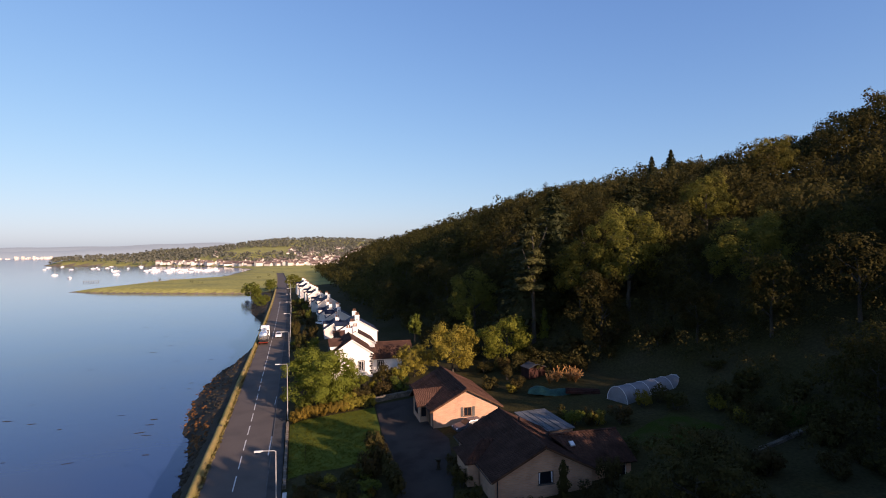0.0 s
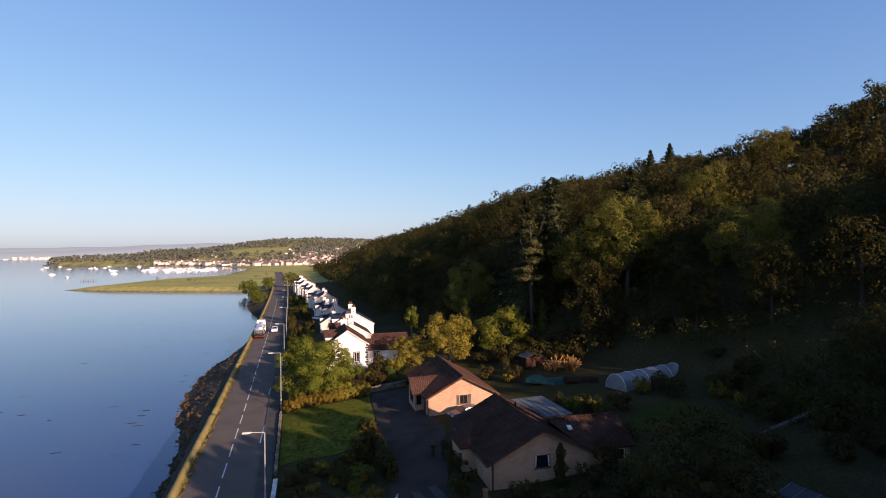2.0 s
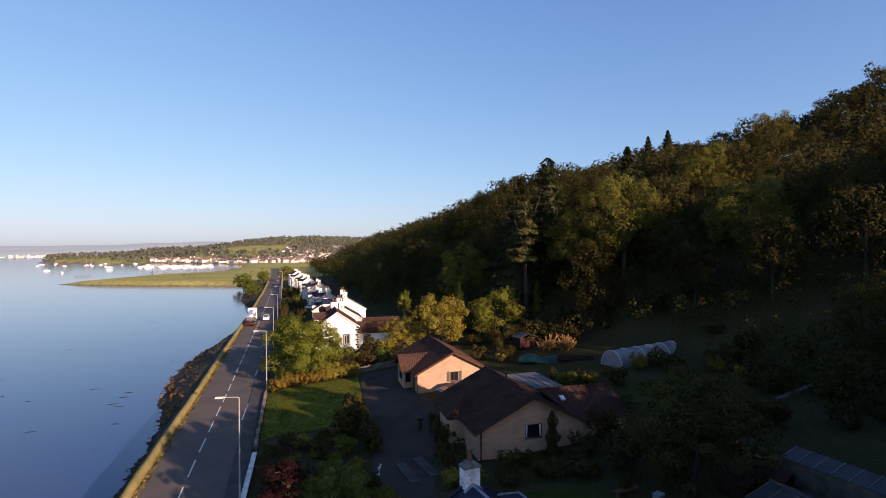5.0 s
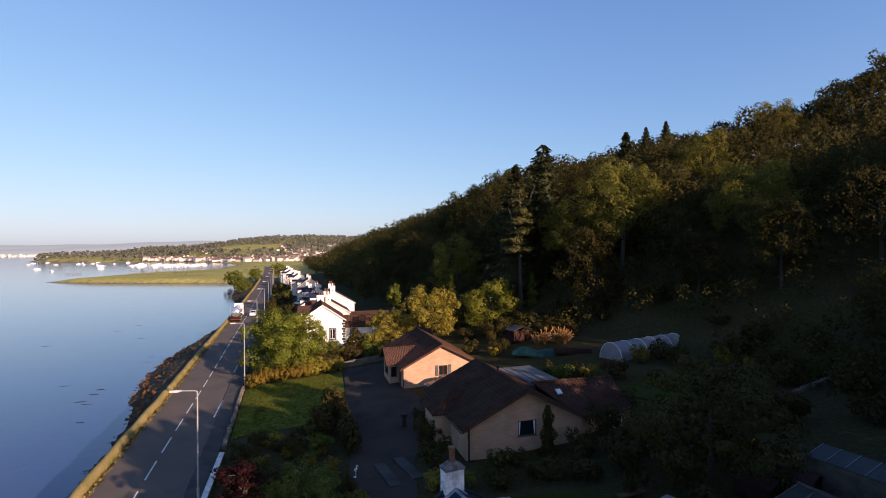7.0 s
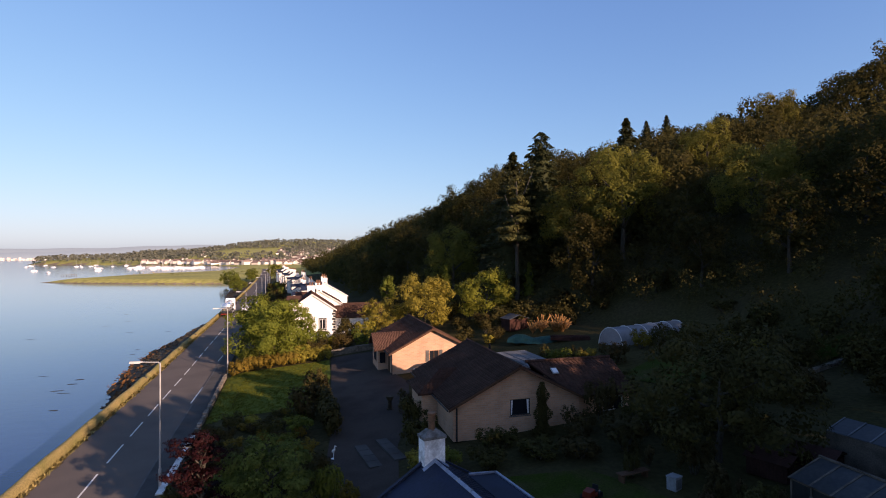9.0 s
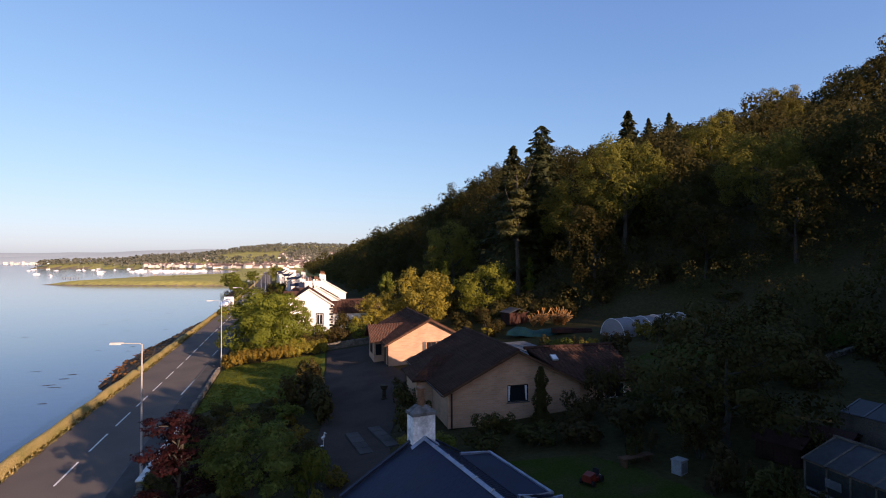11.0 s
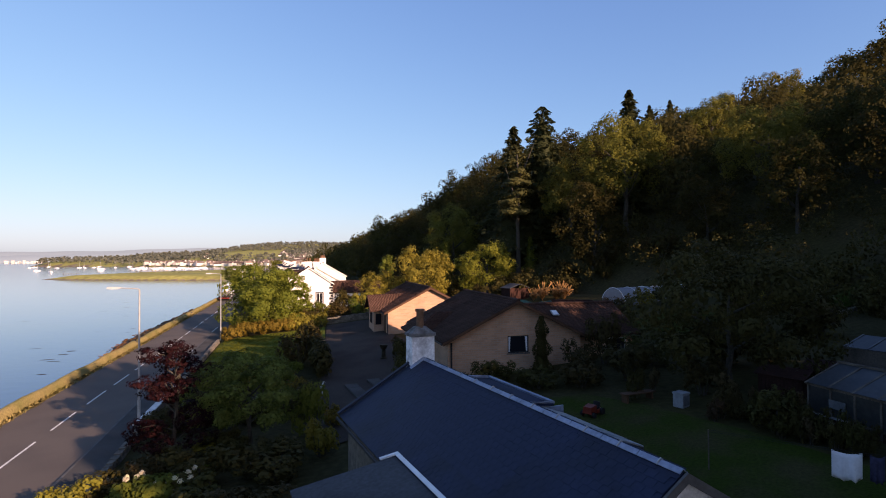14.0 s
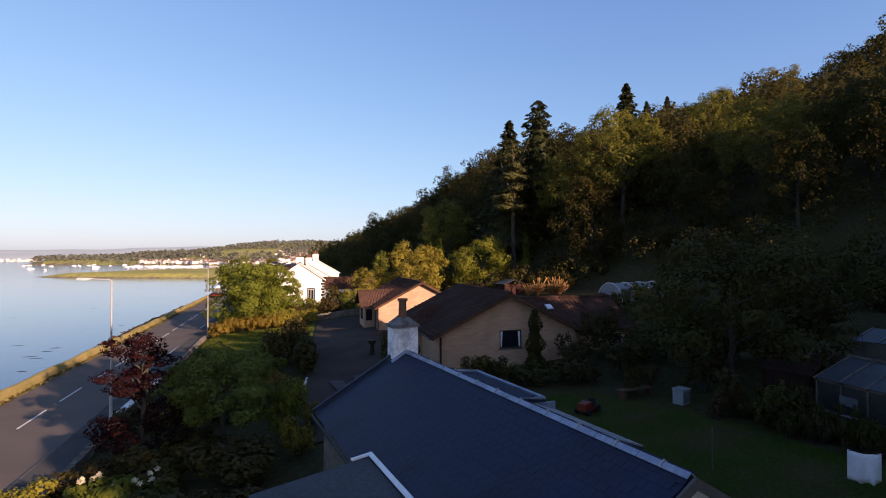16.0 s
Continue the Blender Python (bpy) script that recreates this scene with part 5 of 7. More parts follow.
T_LITFIR = tree_meshes(87, "fir", 4.4, 8.5, 0.45, 1500, L_GREEN)
T_CYPRESS = tree_meshes(88, "fir", 1.6, 4.2, 0.12, 5500, L_DARK, power=0.45)
plant("tree", "sunlit rounded green tree beside the road", "tree", T_ROAD, (10.4, 36.6, h1(9, 36.8) - .4), 20, 1.0)
plant("tree", "smaller green tree behind the roadside tree", "tree", T_LIME, (9.4, 46, h1(9.4, 46) - .1), 70, 0.95)
plant("tree", "golden-leaved rounded tree in low sun", "tree", T_YEL, (33.2, 41.0, h1(33, 41) - .1), 0, 1.0)
plant("tree", "lower golden-leaved tree in low sun", "tree", T_YEL, (26.5, 43.0, h1(26.5, 43) - .1), 130, 0.66)
plant("tree", "yellow-green rounded tree in low sun", "tree", tree_meshes(89, "broad", 10.6, 8.6, 0.26, 10000, L_LIMELIT, 0.5, lumps=18, clump=.78), (43.8, 41.5, h1(43.8, 41.5) - .3), 200, 1.0)
plant("tree", "slender young green tree lit by the sun", "tree", T_YOUNG, (31.0, 65.5, 5.0), 0, 1.0)
plant("fir_tree", "small sunlit fir in front of the wood", "tree", T_LITFIR, (52.3, 43.3, 13.8 - 9.2), 40, 1.08)
plant("fir_tree", "dull brown-green conifer in front of the wood", "tree", T_LITFIR, (40.5, 55.0, h1(40.5, 55)), 90, 1.15)
plant("tree", "broad dark tree standing in the shaded garden", "tree", T_BIGDARK, (37.2, -16.4, h1(37.2, -16.4) - .1), 0, 1.0)
plant("tree", "rounded green tree with several stems in the front garden", "tree", T_ROUND, (12.5, -12.4, h1(12.2, -12.6) - .2), 30, 0.86)
plant("cypress", "narrow column-shaped cypress against the brick gable", "tree", T_CYPRESS, (30.2, -8.0, 2.15), 0, 0.97)
for x, y, s in ((-27, 298, 1.35), (-17.5, 330, 1.15), (-2.5, 322, 1.35), (-23, 288, 0.9), (-19, 250, 0.75), (-15, 222, 0.7), (-14, 236, 0.6)):
    plant("tree", "dark rounded roadside tree on the shore", "tree", T_LIME, (x, y, max(h1(x, y), SEA) - .2), x * 31, s, "far roadside trees")


def copper_maple():
    """Sparse layered branches with dark red leaves."""
    e = thing("maple", "copper-red maple with spreading layered branches", "tree", (9.1, -13.0, h1(9.1, -13.0) - .1), 0)
    e.scale = (1.15, 1.15, 1.1)
    rng, pr = np.random.default_rng(9), random.Random(9)
    g = Geo().tube([(0, 0, 0), (.1, 0, 1.4), (.2, .1, 3.0), (.35, .1, 4.9)], [.1, .08, .06, .02], 7)
    lobes = []
    for k in range(22):
        z = 0.6 + 4.1 * (k / 21) + pr.uniform(-.2, .2)
        a, r = 2.4 * k + pr.uniform(-.5, .5), (2.1 - 1.5 * (k / 21)) * pr.uniform(.5, 1.1)
        end = (r * math.cos(a), r * math.sin(a), z + pr.uniform(.1, .6))
        Geo().tube([(.1, 0, z - .3), (end[0] * .5, end[1] * .5, z + .1), end], [.04, .025, .01], 5).ob("branch", M_BARK, e)
        for t in (.4, .7, 1.0):
            lobes.append(((end[0] * t, end[1] * t, z + (end[2] - z) * t), (.5 * t + .2, .5 * t + .2, pr.uniform(.22, .4))))
    g.ob("trunk", M_BARK, e)
    V, F = leaves_on(lobes, 13000, 0.115, rng, core=0, clumps=9)
    link("crown", mesh_from("crown", V, F, L_RED), e)


copper_maple()


def hedge(label, ax, ay, bx, by, w, h, n, leaf, material, seed):
    e = thing("hedge", label, "hedge", (ax, ay, 0), 0)
    rng = np.random.default_rng(seed)
    L = math.hypot(bx - ax, by - ay)
    k = max(2, int(L / 0.6))
    lobes = []
    for i in range(k + 1):
        x, y = (bx - ax) * i / k, (by - ay) * i / k
        z = h1(ax + x, ay + y)
        lobes.append(((x, y + rng.uniform(-.1, .1), z + h * .5), (.75, w / 2 * rng.uniform(.85, 1.1), h * .5 * rng.uniform(.9, 1.12))))
    V, F = leaves_on(lobes, n, leaf, rng, core=.7)
    link("leaves", mesh_from("leaves", V, F, material), e)
    return e


hedge("rust-orange hedge along the back of the lawn", 5.9, 29.4, 13.4, 29.7, 2.3, 1.8, 9000, 0.16, L_HEDGE, 91)
hedge("yellow-green end of the lawn hedge", 12.6, 29.8, 17.4, 30.1, 2.2, 1.8, 5500, 0.16, L_YELLOW, 92)
hedge("dark green boundary hedge along the drive", 16.4, -1, 15.8, 8.8, 2.2, 2.7, 3000, 0.26, L_DARK, 93)

# unseen hedge, added to stop sun passing under the shade trees
hedge("unseen tall hedge added to block sun under the shade trees", 29.5, -46.0, 55, -31.5, 3.0, 5.5, 5000, 0.4, L_DARK, 94)
_g = random.Random(77)
for x, y, m, sx, sz, lab in (
    (10.2, 5.0, S_YEL, .75, .7, "small golden shrub in the flower bed"), (12.8, 6.0, S_RUST, .8, .8, "rust-coloured shrub in the flower bed"), (14.6, 5.4, S_DARK[0], 1.5, 1.9, "tall dark shrub beside the drive"),
    (15.4, 9.8, S_DARK[1], 1.25, 1.9, "tall dark shrub beside the drive"), (8.4, 5.6, S_DARK[2], .9, .8, "dark low shrub in the flower bed"), (7.2, 3.2, S_DARK[0], .8, .7, "dark low shrub in the flower bed"),
    (11.6, 2.4, S_DARK[1], 1.1, .8, "dark low shrub in the flower bed"), (9.2, .6, S_RUST, .9, .7, "rust-coloured shrub in the flower bed"), (13.8, 1.2, S_GREEN[0], 1.1, .9, "green shrub in the flower bed"),
    (8.0, -2.6, S_RED, .8, .8, "dark red shrub in the flower bed"), (11.0, -3.8, S_DARK[2], 1.2, .8, "dark low shrub in the flower bed"), (14.4, -3.2, S_RUST, .9, .8, "rust-coloured shrub in the flower bed"),
    (15.0, -8.0, S_DARK[0], 1.0, 1.1, "dark shrub beside the cottage path"), (15.4, -12.6, S_GREEN[1], .9, 1.6, "grey-green feathery shrub beside the cottage"), (7.4, -7.4, S_DARK[1], 1.1, .9, "dark shrub by the footway wall"),
    (9.6, -8.0, S_GREEN[2], 1.2, .9, "green shrub by the footway wall"), (11.0, -16.6, S_DARK[2], 1.4, 1.0, "dark shrub in the front garden"), (13.6, -17.4, S_DARK[0], 1.5, 1.0, "dark shrub in the front garden"),
    (8.8, -15.4, S_DARK[1], 1.0, .8, "dark green shrub in the front garden"), (7.6, -19.8, S_DARK[0], .8, .6, "dark low shrub by the footway wall"), (6.3, -16.8, S_YEL, 1.05, .95, "yellow-green sunlit shrub by the footway wall"),
    (11.2, -19.4, S_DARK[2], 1.2, .8, "green shrub in the front garden"), (13.2, -21.4, S_DARK[1], 1.4, .9, "dark shrub against the porch"), (12.4, -25.0, S_DARK[2], 1.4, .9, "dark shrub against the porch"),
    (15.8, -15.6, S_RUST, .9, 1.2, "dry brown shrub at the cottage corner"), (16.6, -11.6, S_RUST, .8, .8, "dry brown shrub at the cottage corner"),
    (21.9, -6.0, S_DARK[0], 1.1, 1.3, "dark shrub at the corner of the bungalow"), (22.6, -1.5, S_DARK[1], 1.2, 1.3, "dark shrub along the bungalow wall"), (22.9, 1.8, S_DARK[2], 1.0, 1.1, "dark shrub along the bungalow wall"),
    (21.2, -9.4, S_YEL, 1.0, .7, "yellow-green shrub beside the cottage chimney"), (22.6, -10.4, S_GREEN[0], 1.0, .8, "green shrub beside the cottage chimney"),
    (26.0, -9.0, S_DARK[1], .9, .9, "dark shrub below the bungalow gable"), (27.2, -8.6, S_DARK[2], .8, .7, "dark shrub below the bungalow gable"), (25.0, -11.2, S_DARK[0], 1.1, .8, "dark shrub in the back garden"),
    (32.4, -9.2, S_DARK[0], 1.1, 1.2, "dark shrub below the bungalow gable"), (34.6, -8.4, S_DARK[1], 1.1, 2.0, "tall dark shrub hiding the gable's end"), (28.2, -11.4, S_DARK[2], 1.3, .7, "dark shrub in the back garden"),
    (30.6, -12.4, S_DARK[0], 1.3, 1.0, "dark shrub in the back garden"), (36.4, -10.4, S_DARK[2], 1.6, 1.2, "tall dark shrub in the shaded garden"), (33.6, -12.6, S_DARK[1], 1.5, 1.3, "dark shrub in the shaded garden"),
    (39.6, -13.2, S_DARK[0], 1.9, 2.0, "dark shrub in the shaded garden"), (34.6, -19.2, S_STALK, .9, 1.0, "dry brown stalks beside the back lawn"), (35.0, -17.0, S_DARK[1], 1.0, 1.2, "dark shrub beside the back lawn"),
    (42.0, -14.2, S_DARK[2], .9, .8, "dark shrub in the shaded garden"), (47.5, -11.6, S_DARK[0], 1.5, 1.2, "dark shrub in the shaded garden"), (33.8, -22.6, S_DARK[2], 1.0, 1.0, "dark shrub beside the back lawn"),
    (39.2, 7.4, S_GREEN[1], 1.5, 1.3, "green shrub behind the bungalow"), (41.8, 6.2, S_YEL, 1.2, 1.1, "yellow-green shrub behind the bungalow"), (44.2, 4.8, S_DARK[1], 1.4, 1.3, "dark shrub behind the bungalow"),
    (49.6, 8.2, S_RUST, 1.3, 1.5, "brown-green shrub before the polythene tunnel"), (52.4, 8.8, S_DARK[2], 1.4, 1.3, "dark shrub before the polythene tunnel"), (56.2, 3.0, S_RUST, 1.3, 1.4, "rust-coloured shrub on the garden terrace"),
    (55.6, -1.6, S_YEL, 1.1, 1.1, "yellow-green shrub on the garden terrace"), (60.0, 3.5, S_DARK[0], 1.6, 1.5, "dark shrub on the garden terrace"), (58.5, -3.2, S_DARK[1], 1.3, 1.2, "dark shrub on the garden terrace"),
    (40.2, 27.0, S_DARK[1], 1.2, 1.0, "dark shrub beside the shed"), (38.0, 24.6, S_YEL, 1.0, .8, "yellow-green shrub beside the garage"), (36.0, 28.0, S_DARK[2], 1.4, 1.2, "dark shrub beside the garage"),
    (20.8, 41.0, S_DARK[0], 2.0, 2.2, "brownish leafy shrub beside the white cottage"), (23.4, 39.4, S_YEL, 1.5, 1.9, "golden shrub beside the white cottage"), (19.0, 38.0, S_RUST, 1.7, 1.4, "brownish shrub beside the white cottage"),
    (16.6, 41.6, S_GREEN[0], 1.6, 1.5, "green shrub before the white cottage"), (14.0, 42.0, S_GREEN[2], 1.6, 1.6, "green shrub before the white cottage"), (7.4, 32.4, S_GREEN[1], 1.3, 1.4, "green shrub between hedge and roadside tree"), (10.6, 32.2, S_GREEN[0], 1.4, 1.4, "green shrub between hedge and roadside tree"), (13.6, 32.6, S_YEL, 1.5, 1.3, "yellow-green shrub between hedge and roadside tree"), (19.6, 34.4, S_DARK[0], 1.6, 1.5, "dark green shrub behind the drive wall"), (22.6, 34.8, S_GREEN[2], 1.5, 1.4, "green shrub behind the drive wall"), (16.0, 34.0, S_DARK[2], 1.6, 1.3, "dark green shrub behind the hedge"),
    (37.0, 48.0, S_DARK[0], 2.0, 2.2, "dark shrub before the wood"), (40.0, 50.0, S_RUST, 1.8, 2.2, "brown-green shrub before the wood"), (48.0, 38.0, S_DARK[1], 2.0, 2.0, "dark shrub before the wood"),
    (53.0, 33.0, S_DARK[2], 2.2, 2.0, "dark shrub before the wood"), (57.0, 29.0, S_DARK[0], 2.2, 2.0, "dark shrub before the wood"), (62.0, 22.0, S_DARK[1], 2.2, 2.0, "dark shrub before the wood")):
    shrub(lab, m, x, y, sx, sz, _g.uniform(0, 360))
for _ in range(110):
    x, y = _g.uniform(37, 66), _g.uniform(-20, 40)
    if math.hypot(x - 37.2, y + 16.4) < 4 or (42 < x < 62 and 6 < y < 25) or (42 < x < 53 and -6 < y < 5) or (40 < x < 52 and -22 < y < -12.5) or (x < 44 and 10 < y < 24) or x > float(foot_x(y)) + 4 or (x < 40 and y > -9 and y < 6):
        continue
    k = _g.randrange(3)
    shrub("dark tangled shrub on the shaded slope", (S_DARK * 3)[_g.randrange(9)], x, y, _g.uniform(.8, 1.7), _g.uniform(.7, 1.5), _g.uniform(0, 360), group="shrubs on the slope")

for k in range(34):
    t = k / 33
    x, y = 31.8 + 2.9 * t + _g.uniform(-.3, 1.6), -15.5 - 11 * t + _g.uniform(-.7, .7)
    if math.hypot(x - 33.3, y + 17.6) < 1.8 or (x > 35.6 and y < -21.6):
        continue
    shrub(("dark weedy shrub at the edge of the back lawn", "tall dry stalks at the edge of the back lawn")[k % 4 == 1], S_STALK if k % 4 == 1 else S_DARK[k % 3], x, y, _g.uniform(.35, .6), _g.uniform(.5, .95), _g.uniform(0, 360), group="weeds by the back lawn")
for _ in range(90):
    x, y = _g.uniform(6.6, 15.2), _g.uniform(-26, 7)
    if (x > 14.4 and y > -16) or y > 6:
        continue
    shrub("low tangled garden shrub in the front beds", (S_DARK * 2 + [S_GREEN[0], S_DARK[0], S_DARK[1]] + [S_RUST])[_g.randrange(10)], x, y, _g.uniform(.55, 1.0), _g.uniform(.4, .75), _g.uniform(0, 360), group="shrubs in the front beds")
_v = random.Random(83)
for k in range(64):
    y = 52 + 2.6 * k + _v.uniform(-1, 1)
    x = float(road_x(y)) + 6.6 + 5.5 * _v.random() ** 1.6
    if abs(y - 128) < 4 or (y < 58 and x > 10):
        continue
    tall = _v.random() < .45
    shrub("tall dark garden bush beside the coast road" if tall else "low dark garden bush beside the coast road", (S_DARK + [S_GREEN[0]])[_v.randrange(4)], x, y, _v.uniform(1.1, 1.8), _v.uniform(1.7, 2.6) if tall else _v.uniform(.8, 1.3), _v.uniform(0, 360), group="bushes beside the road")
# white flower heads on the front hedge
fl = thing("flowering_shrub", "shrub with heads of creamy white flowers", "shrub", (9.5, -17.9, h1(9.5, -17.9)), 0)
fl.scale = (.8, .8, .8)
rng = np.random.default_rng(5)
V, F = leaves_on([((0, 0, .8), (1.5, .9, .85)), ((1.1, .3, .7), (.8, .7, .7)), ((-1.2, .1, .7), (.8, .7, .7))], 1500, 0.22, rng, core=.75)
link("leaves", mesh_from("leaves", V, F, L_GREEN), fl)
for _ in range(15):
    V, F = leaves_on([((rng.uniform(-1.9, 1.9), rng.uniform(-.8, .6), rng.uniform(1.25, 1.7)), (.15, .15, .12))], 36, 0.08, rng, core=.8)
    link("bloom", mesh_from("bloom", V, F, L_FLOWER), fl, "creamy white flower head")

# dry pampas clump catching the sun
rngp = random.Random(15)
pg = thing("pampas_grass", "clump of tall dry grass plumes catching the sun", "grass", (45.6, 23.6, h1(45.6, 23.6)), 0)
V, F = [], []
for c in range(5):
    cx, cy, big = rngp.uniform(-2.2, 2.4), rngp.uniform(-.8, .8), rngp.uniform(.6, 1.2)
    for k in range(130):
        a, ln, out = rngp.uniform(0, 6.283), big * rngp.uniform(.5, 1.6), rngp.uniform(.1, 1.1)
        dx, dy = math.cos(a) * out * ln, math.sin(a) * out * ln
        o = len(V)
        V += [(cx - .03, cy, 0), (cx + .03, cy, 0), (cx + dx * .6 + .05, cy + dy * .6, ln), (cx + dx * .6 - .05, cy + dy * .6, ln), (cx + dx + .07, cy + dy, ln * (.95 if k % 9 else 1.5)), (cx + dx - .07, cy + dy, ln * (.9 if k % 9 else 1.6))]
        F += [(o, o + 1, o + 2, o + 3), (o + 3, o + 2, o + 4, o + 5)]
link("leaves", mesh_from("leaves", V, np.array(F), L_DRY), pg)


# ---- white cottages along the road ----
def cottage(label, x, y, z, w, L, hw, hr, rf, turn=0.0, window_at=None, chim=True, dormers=0, seed=1, tile=None, wall=M_WHITE):
    e = thing("cottage", label, "house", (x, y, z), turn, "white cottages along the road")
    op = [window_at] if window_at else []
    gable_house(e, w, L, hw, hr, wall, rf, over=0.22, tile=tile, openings=op, rng=random.Random(seed), barge=M_WHITE)
    if window_at:
        window(e, *window_at, 0.06, M_PLASTIC, surround=M_BLACK)
    if chim:
        for yy in (0.45, L - 0.45):
            chimney(e, 0, yy, hr - .5, hr + 1.1, 1.0, .7, M_WHITE, 2, .6)
    k = (hr - hw) / (w / 2)
    for i in range(dormers):
        yy = L * (i + 0.75) / (dormers + .5)
        d = Geo().box(-w / 2 - .1, -w / 4, yy - .75, yy + .75, hw - .3, hw + 1.35).ob("dormer", wall, e)
        Geo().slab((-w / 2 - .35, yy - .95, hw + 1.2), (-w / 2 - .35, yy, hw + 1.95), (-w / 8, yy, hw + 1.95), (-w / 8, yy - .95, hw + 1.2), -.1).slab((-w / 2 - .35, yy + .95, hw + 1.2), (-w / 2 - .35, yy, hw + 1.95), (-w / 8, yy, hw + 1.95), (-w / 8, yy + .95, hw + 1.2), .1).ob("dormer_roof", rf, d)
        Geo().box(-w / 2 - .13, -w / 2 - .101, yy - .5, yy + .5, hw + .1, hw + 1.15).ob("dormer_window", M_GLASS, d)
        for zz in (0.9,):
            Geo().box(-w / 2 - .04, -w / 2 - .003, yy - .5, yy + .5, zz, zz + 1.4).ob("side_window", M_GLASS, e)
    return e


wh = cottage("white rendered cottage with black window surrounds and quoins", 15.8, 48.0, 1.2, 7.5, 9.7, 4.95, 7.5, M_PANTILE, 0, (1.2, 2.15, 1.75, 3.45), False, 2, 7, (0.5, 0.4))
chimney(wh, 0.0, 9.1, 7.0, 8.5, 1.3, .7, M_WHITE, 2, .6)
for k in range(9):
    g = Geo().box(3.75 - (.55 if k % 2 else .35), 3.78, -0.04, -0.003, 1.0 + k * .44, 1.36 + k * .44)
    g.ob("quoin", M_BLACK, wh)
Geo().box(3.76, 9.6, 2.2, 6.6, 0, 3.3).ob("wall", M_WHITE, wh)
roof(wh, [((3.5, 1.9, 3.35), (10.0, 1.9, 3.35), (9.6, 4.4, 5.2), (2.2, 4.4, 5.2)), ((10.0, 6.9, 3.35), (3.5, 6.9, 3.35), (2.2, 4.4, 5.2), (9.6, 4.4, 5.2))], M_PANTILE, (0.5, 0.4), random.Random(3))
window(wh, 5.0, 6.0, 1.5, 2.9, 2.16, M_PLASTIC, surround=M_BLACK)
cottage("white cottage with brown tiled roof behind the first", 17.3, 58.6, 1.4, 7.9, 9.0, 4.8, 7.15, M_PANTILE, 0, None, True, 2, 8)
cottage("white cottage with a slate roof in the row", 18.9, 72.5, 1.4, 9.2, 9.0, 5.2, 7.9, M_SLATE, 0, None, True, 2, 9)
ob = thing("outbuilding", "low brown-roofed outbuilding behind the white cottage", "outbuilding", (28.8, 60.0, 2.0), 90)
gable_house(ob, 5.0, 8.0, 2.2, 3.9, M_STONE, M_PANTILE, over=.2, tile=None, rng=random.Random(2))
for k, (x, y, w, L, hw, hr, tn) in enumerate(((15.6, 97, 7, 9, 3.0, 5.6, 0), (16.8, 112, 7.5, 9, 4.2, 6.8, 0), (15.0, 130, 7, 9, 3.4, 6.0, 4), (15.2, 150, 8, 9, 5.0, 8.0, 4), (12.8, 166, 7, 8, 4.6, 7.4, 4), (11.4, 190, 7.5, 9, 5.4, 8.4, 5), (9.6, 212, 7, 9, 5.2, 8.2, 5), (7.4, 236, 8, 10, 5.6, 8.8, 6), (5.6, 262, 8, 10, 6.0, 9.2, 7))):
    cottage("white rendered cottage with a slate roof in the row", x, y, h1(x, y) - .2, w, L, hw * .86, hr * .86, M_SLATE, tn, None, True, 1 + k % 2, 20 + k, wall=M_TOWNWALL)

# ---- garage, tarpaulin, shed, polythene tunnel ----
ga = thing("garage", "flat-roofed garage with pale grey sheet roof", "garage", (35.3, 7.4, 2.5), 3)
Geo().box(-1.9, 1.9, -3.6, 3.4, 0, 2.1).ob("wall", M_BRICK, ga)
rf_ = Geo().slab((-2.1, -3.8, 2.15), (2.1, -3.8, 2.22), (2.1, 3.6, 2.3), (-2.1, 3.6, 2.25), 0.12).ob("roof", M_WEATHERED, ga)
for k in range(1, 5):
    Geo().box(-2.1 + k * .84, -2.07 + k * .84, -3.78, 3.58, 2.2, 2.285).ob("roof_rib", M_WEATHERED, rf_)

tp = thing("tarpaulin", "green tarpaulin draped over a long heap", "tarpaulin", (42.4, 20.2, h1(42.4, 20.2)), -35)
V, F = [], []
for i in range(13):
    for j in range(7):
        s_, t_ = i / 12, j / 6
        V.append(((s_ - .5) * 6.2, (t_ - .5) * 2.4, 1.25 * math.sin(math.pi * t_) ** .7 * (.75 + .25 * math.sin(9 * s_)) * (.55 + .45 * math.sin(math.pi * s_)) + .06 * math.sin(25 * s_ + 9 * t_)))
F = np.array([(i * 7 + j, (i + 1) * 7 + j, (i + 1) * 7 + j + 1, i * 7 + j + 1) for i in range(12) for j in range(6)])
link("sheet", mesh_from("sheet", V, F, M_GREENSHEET, True), tp)
pile = thing("timber_stack", "low stack of reddish-brown timber boards", "timber", (46.0, 17.2, h1(46, 17.2)), -25)
for k in range(7):
    Geo().box(-2.4 + .1 * (k % 3), 2.3, -.9 + .26 * k, -.68 + .26 * k, 0, .35 + .12 * (k % 2)).ob("board", M_REDWOOD, pile)


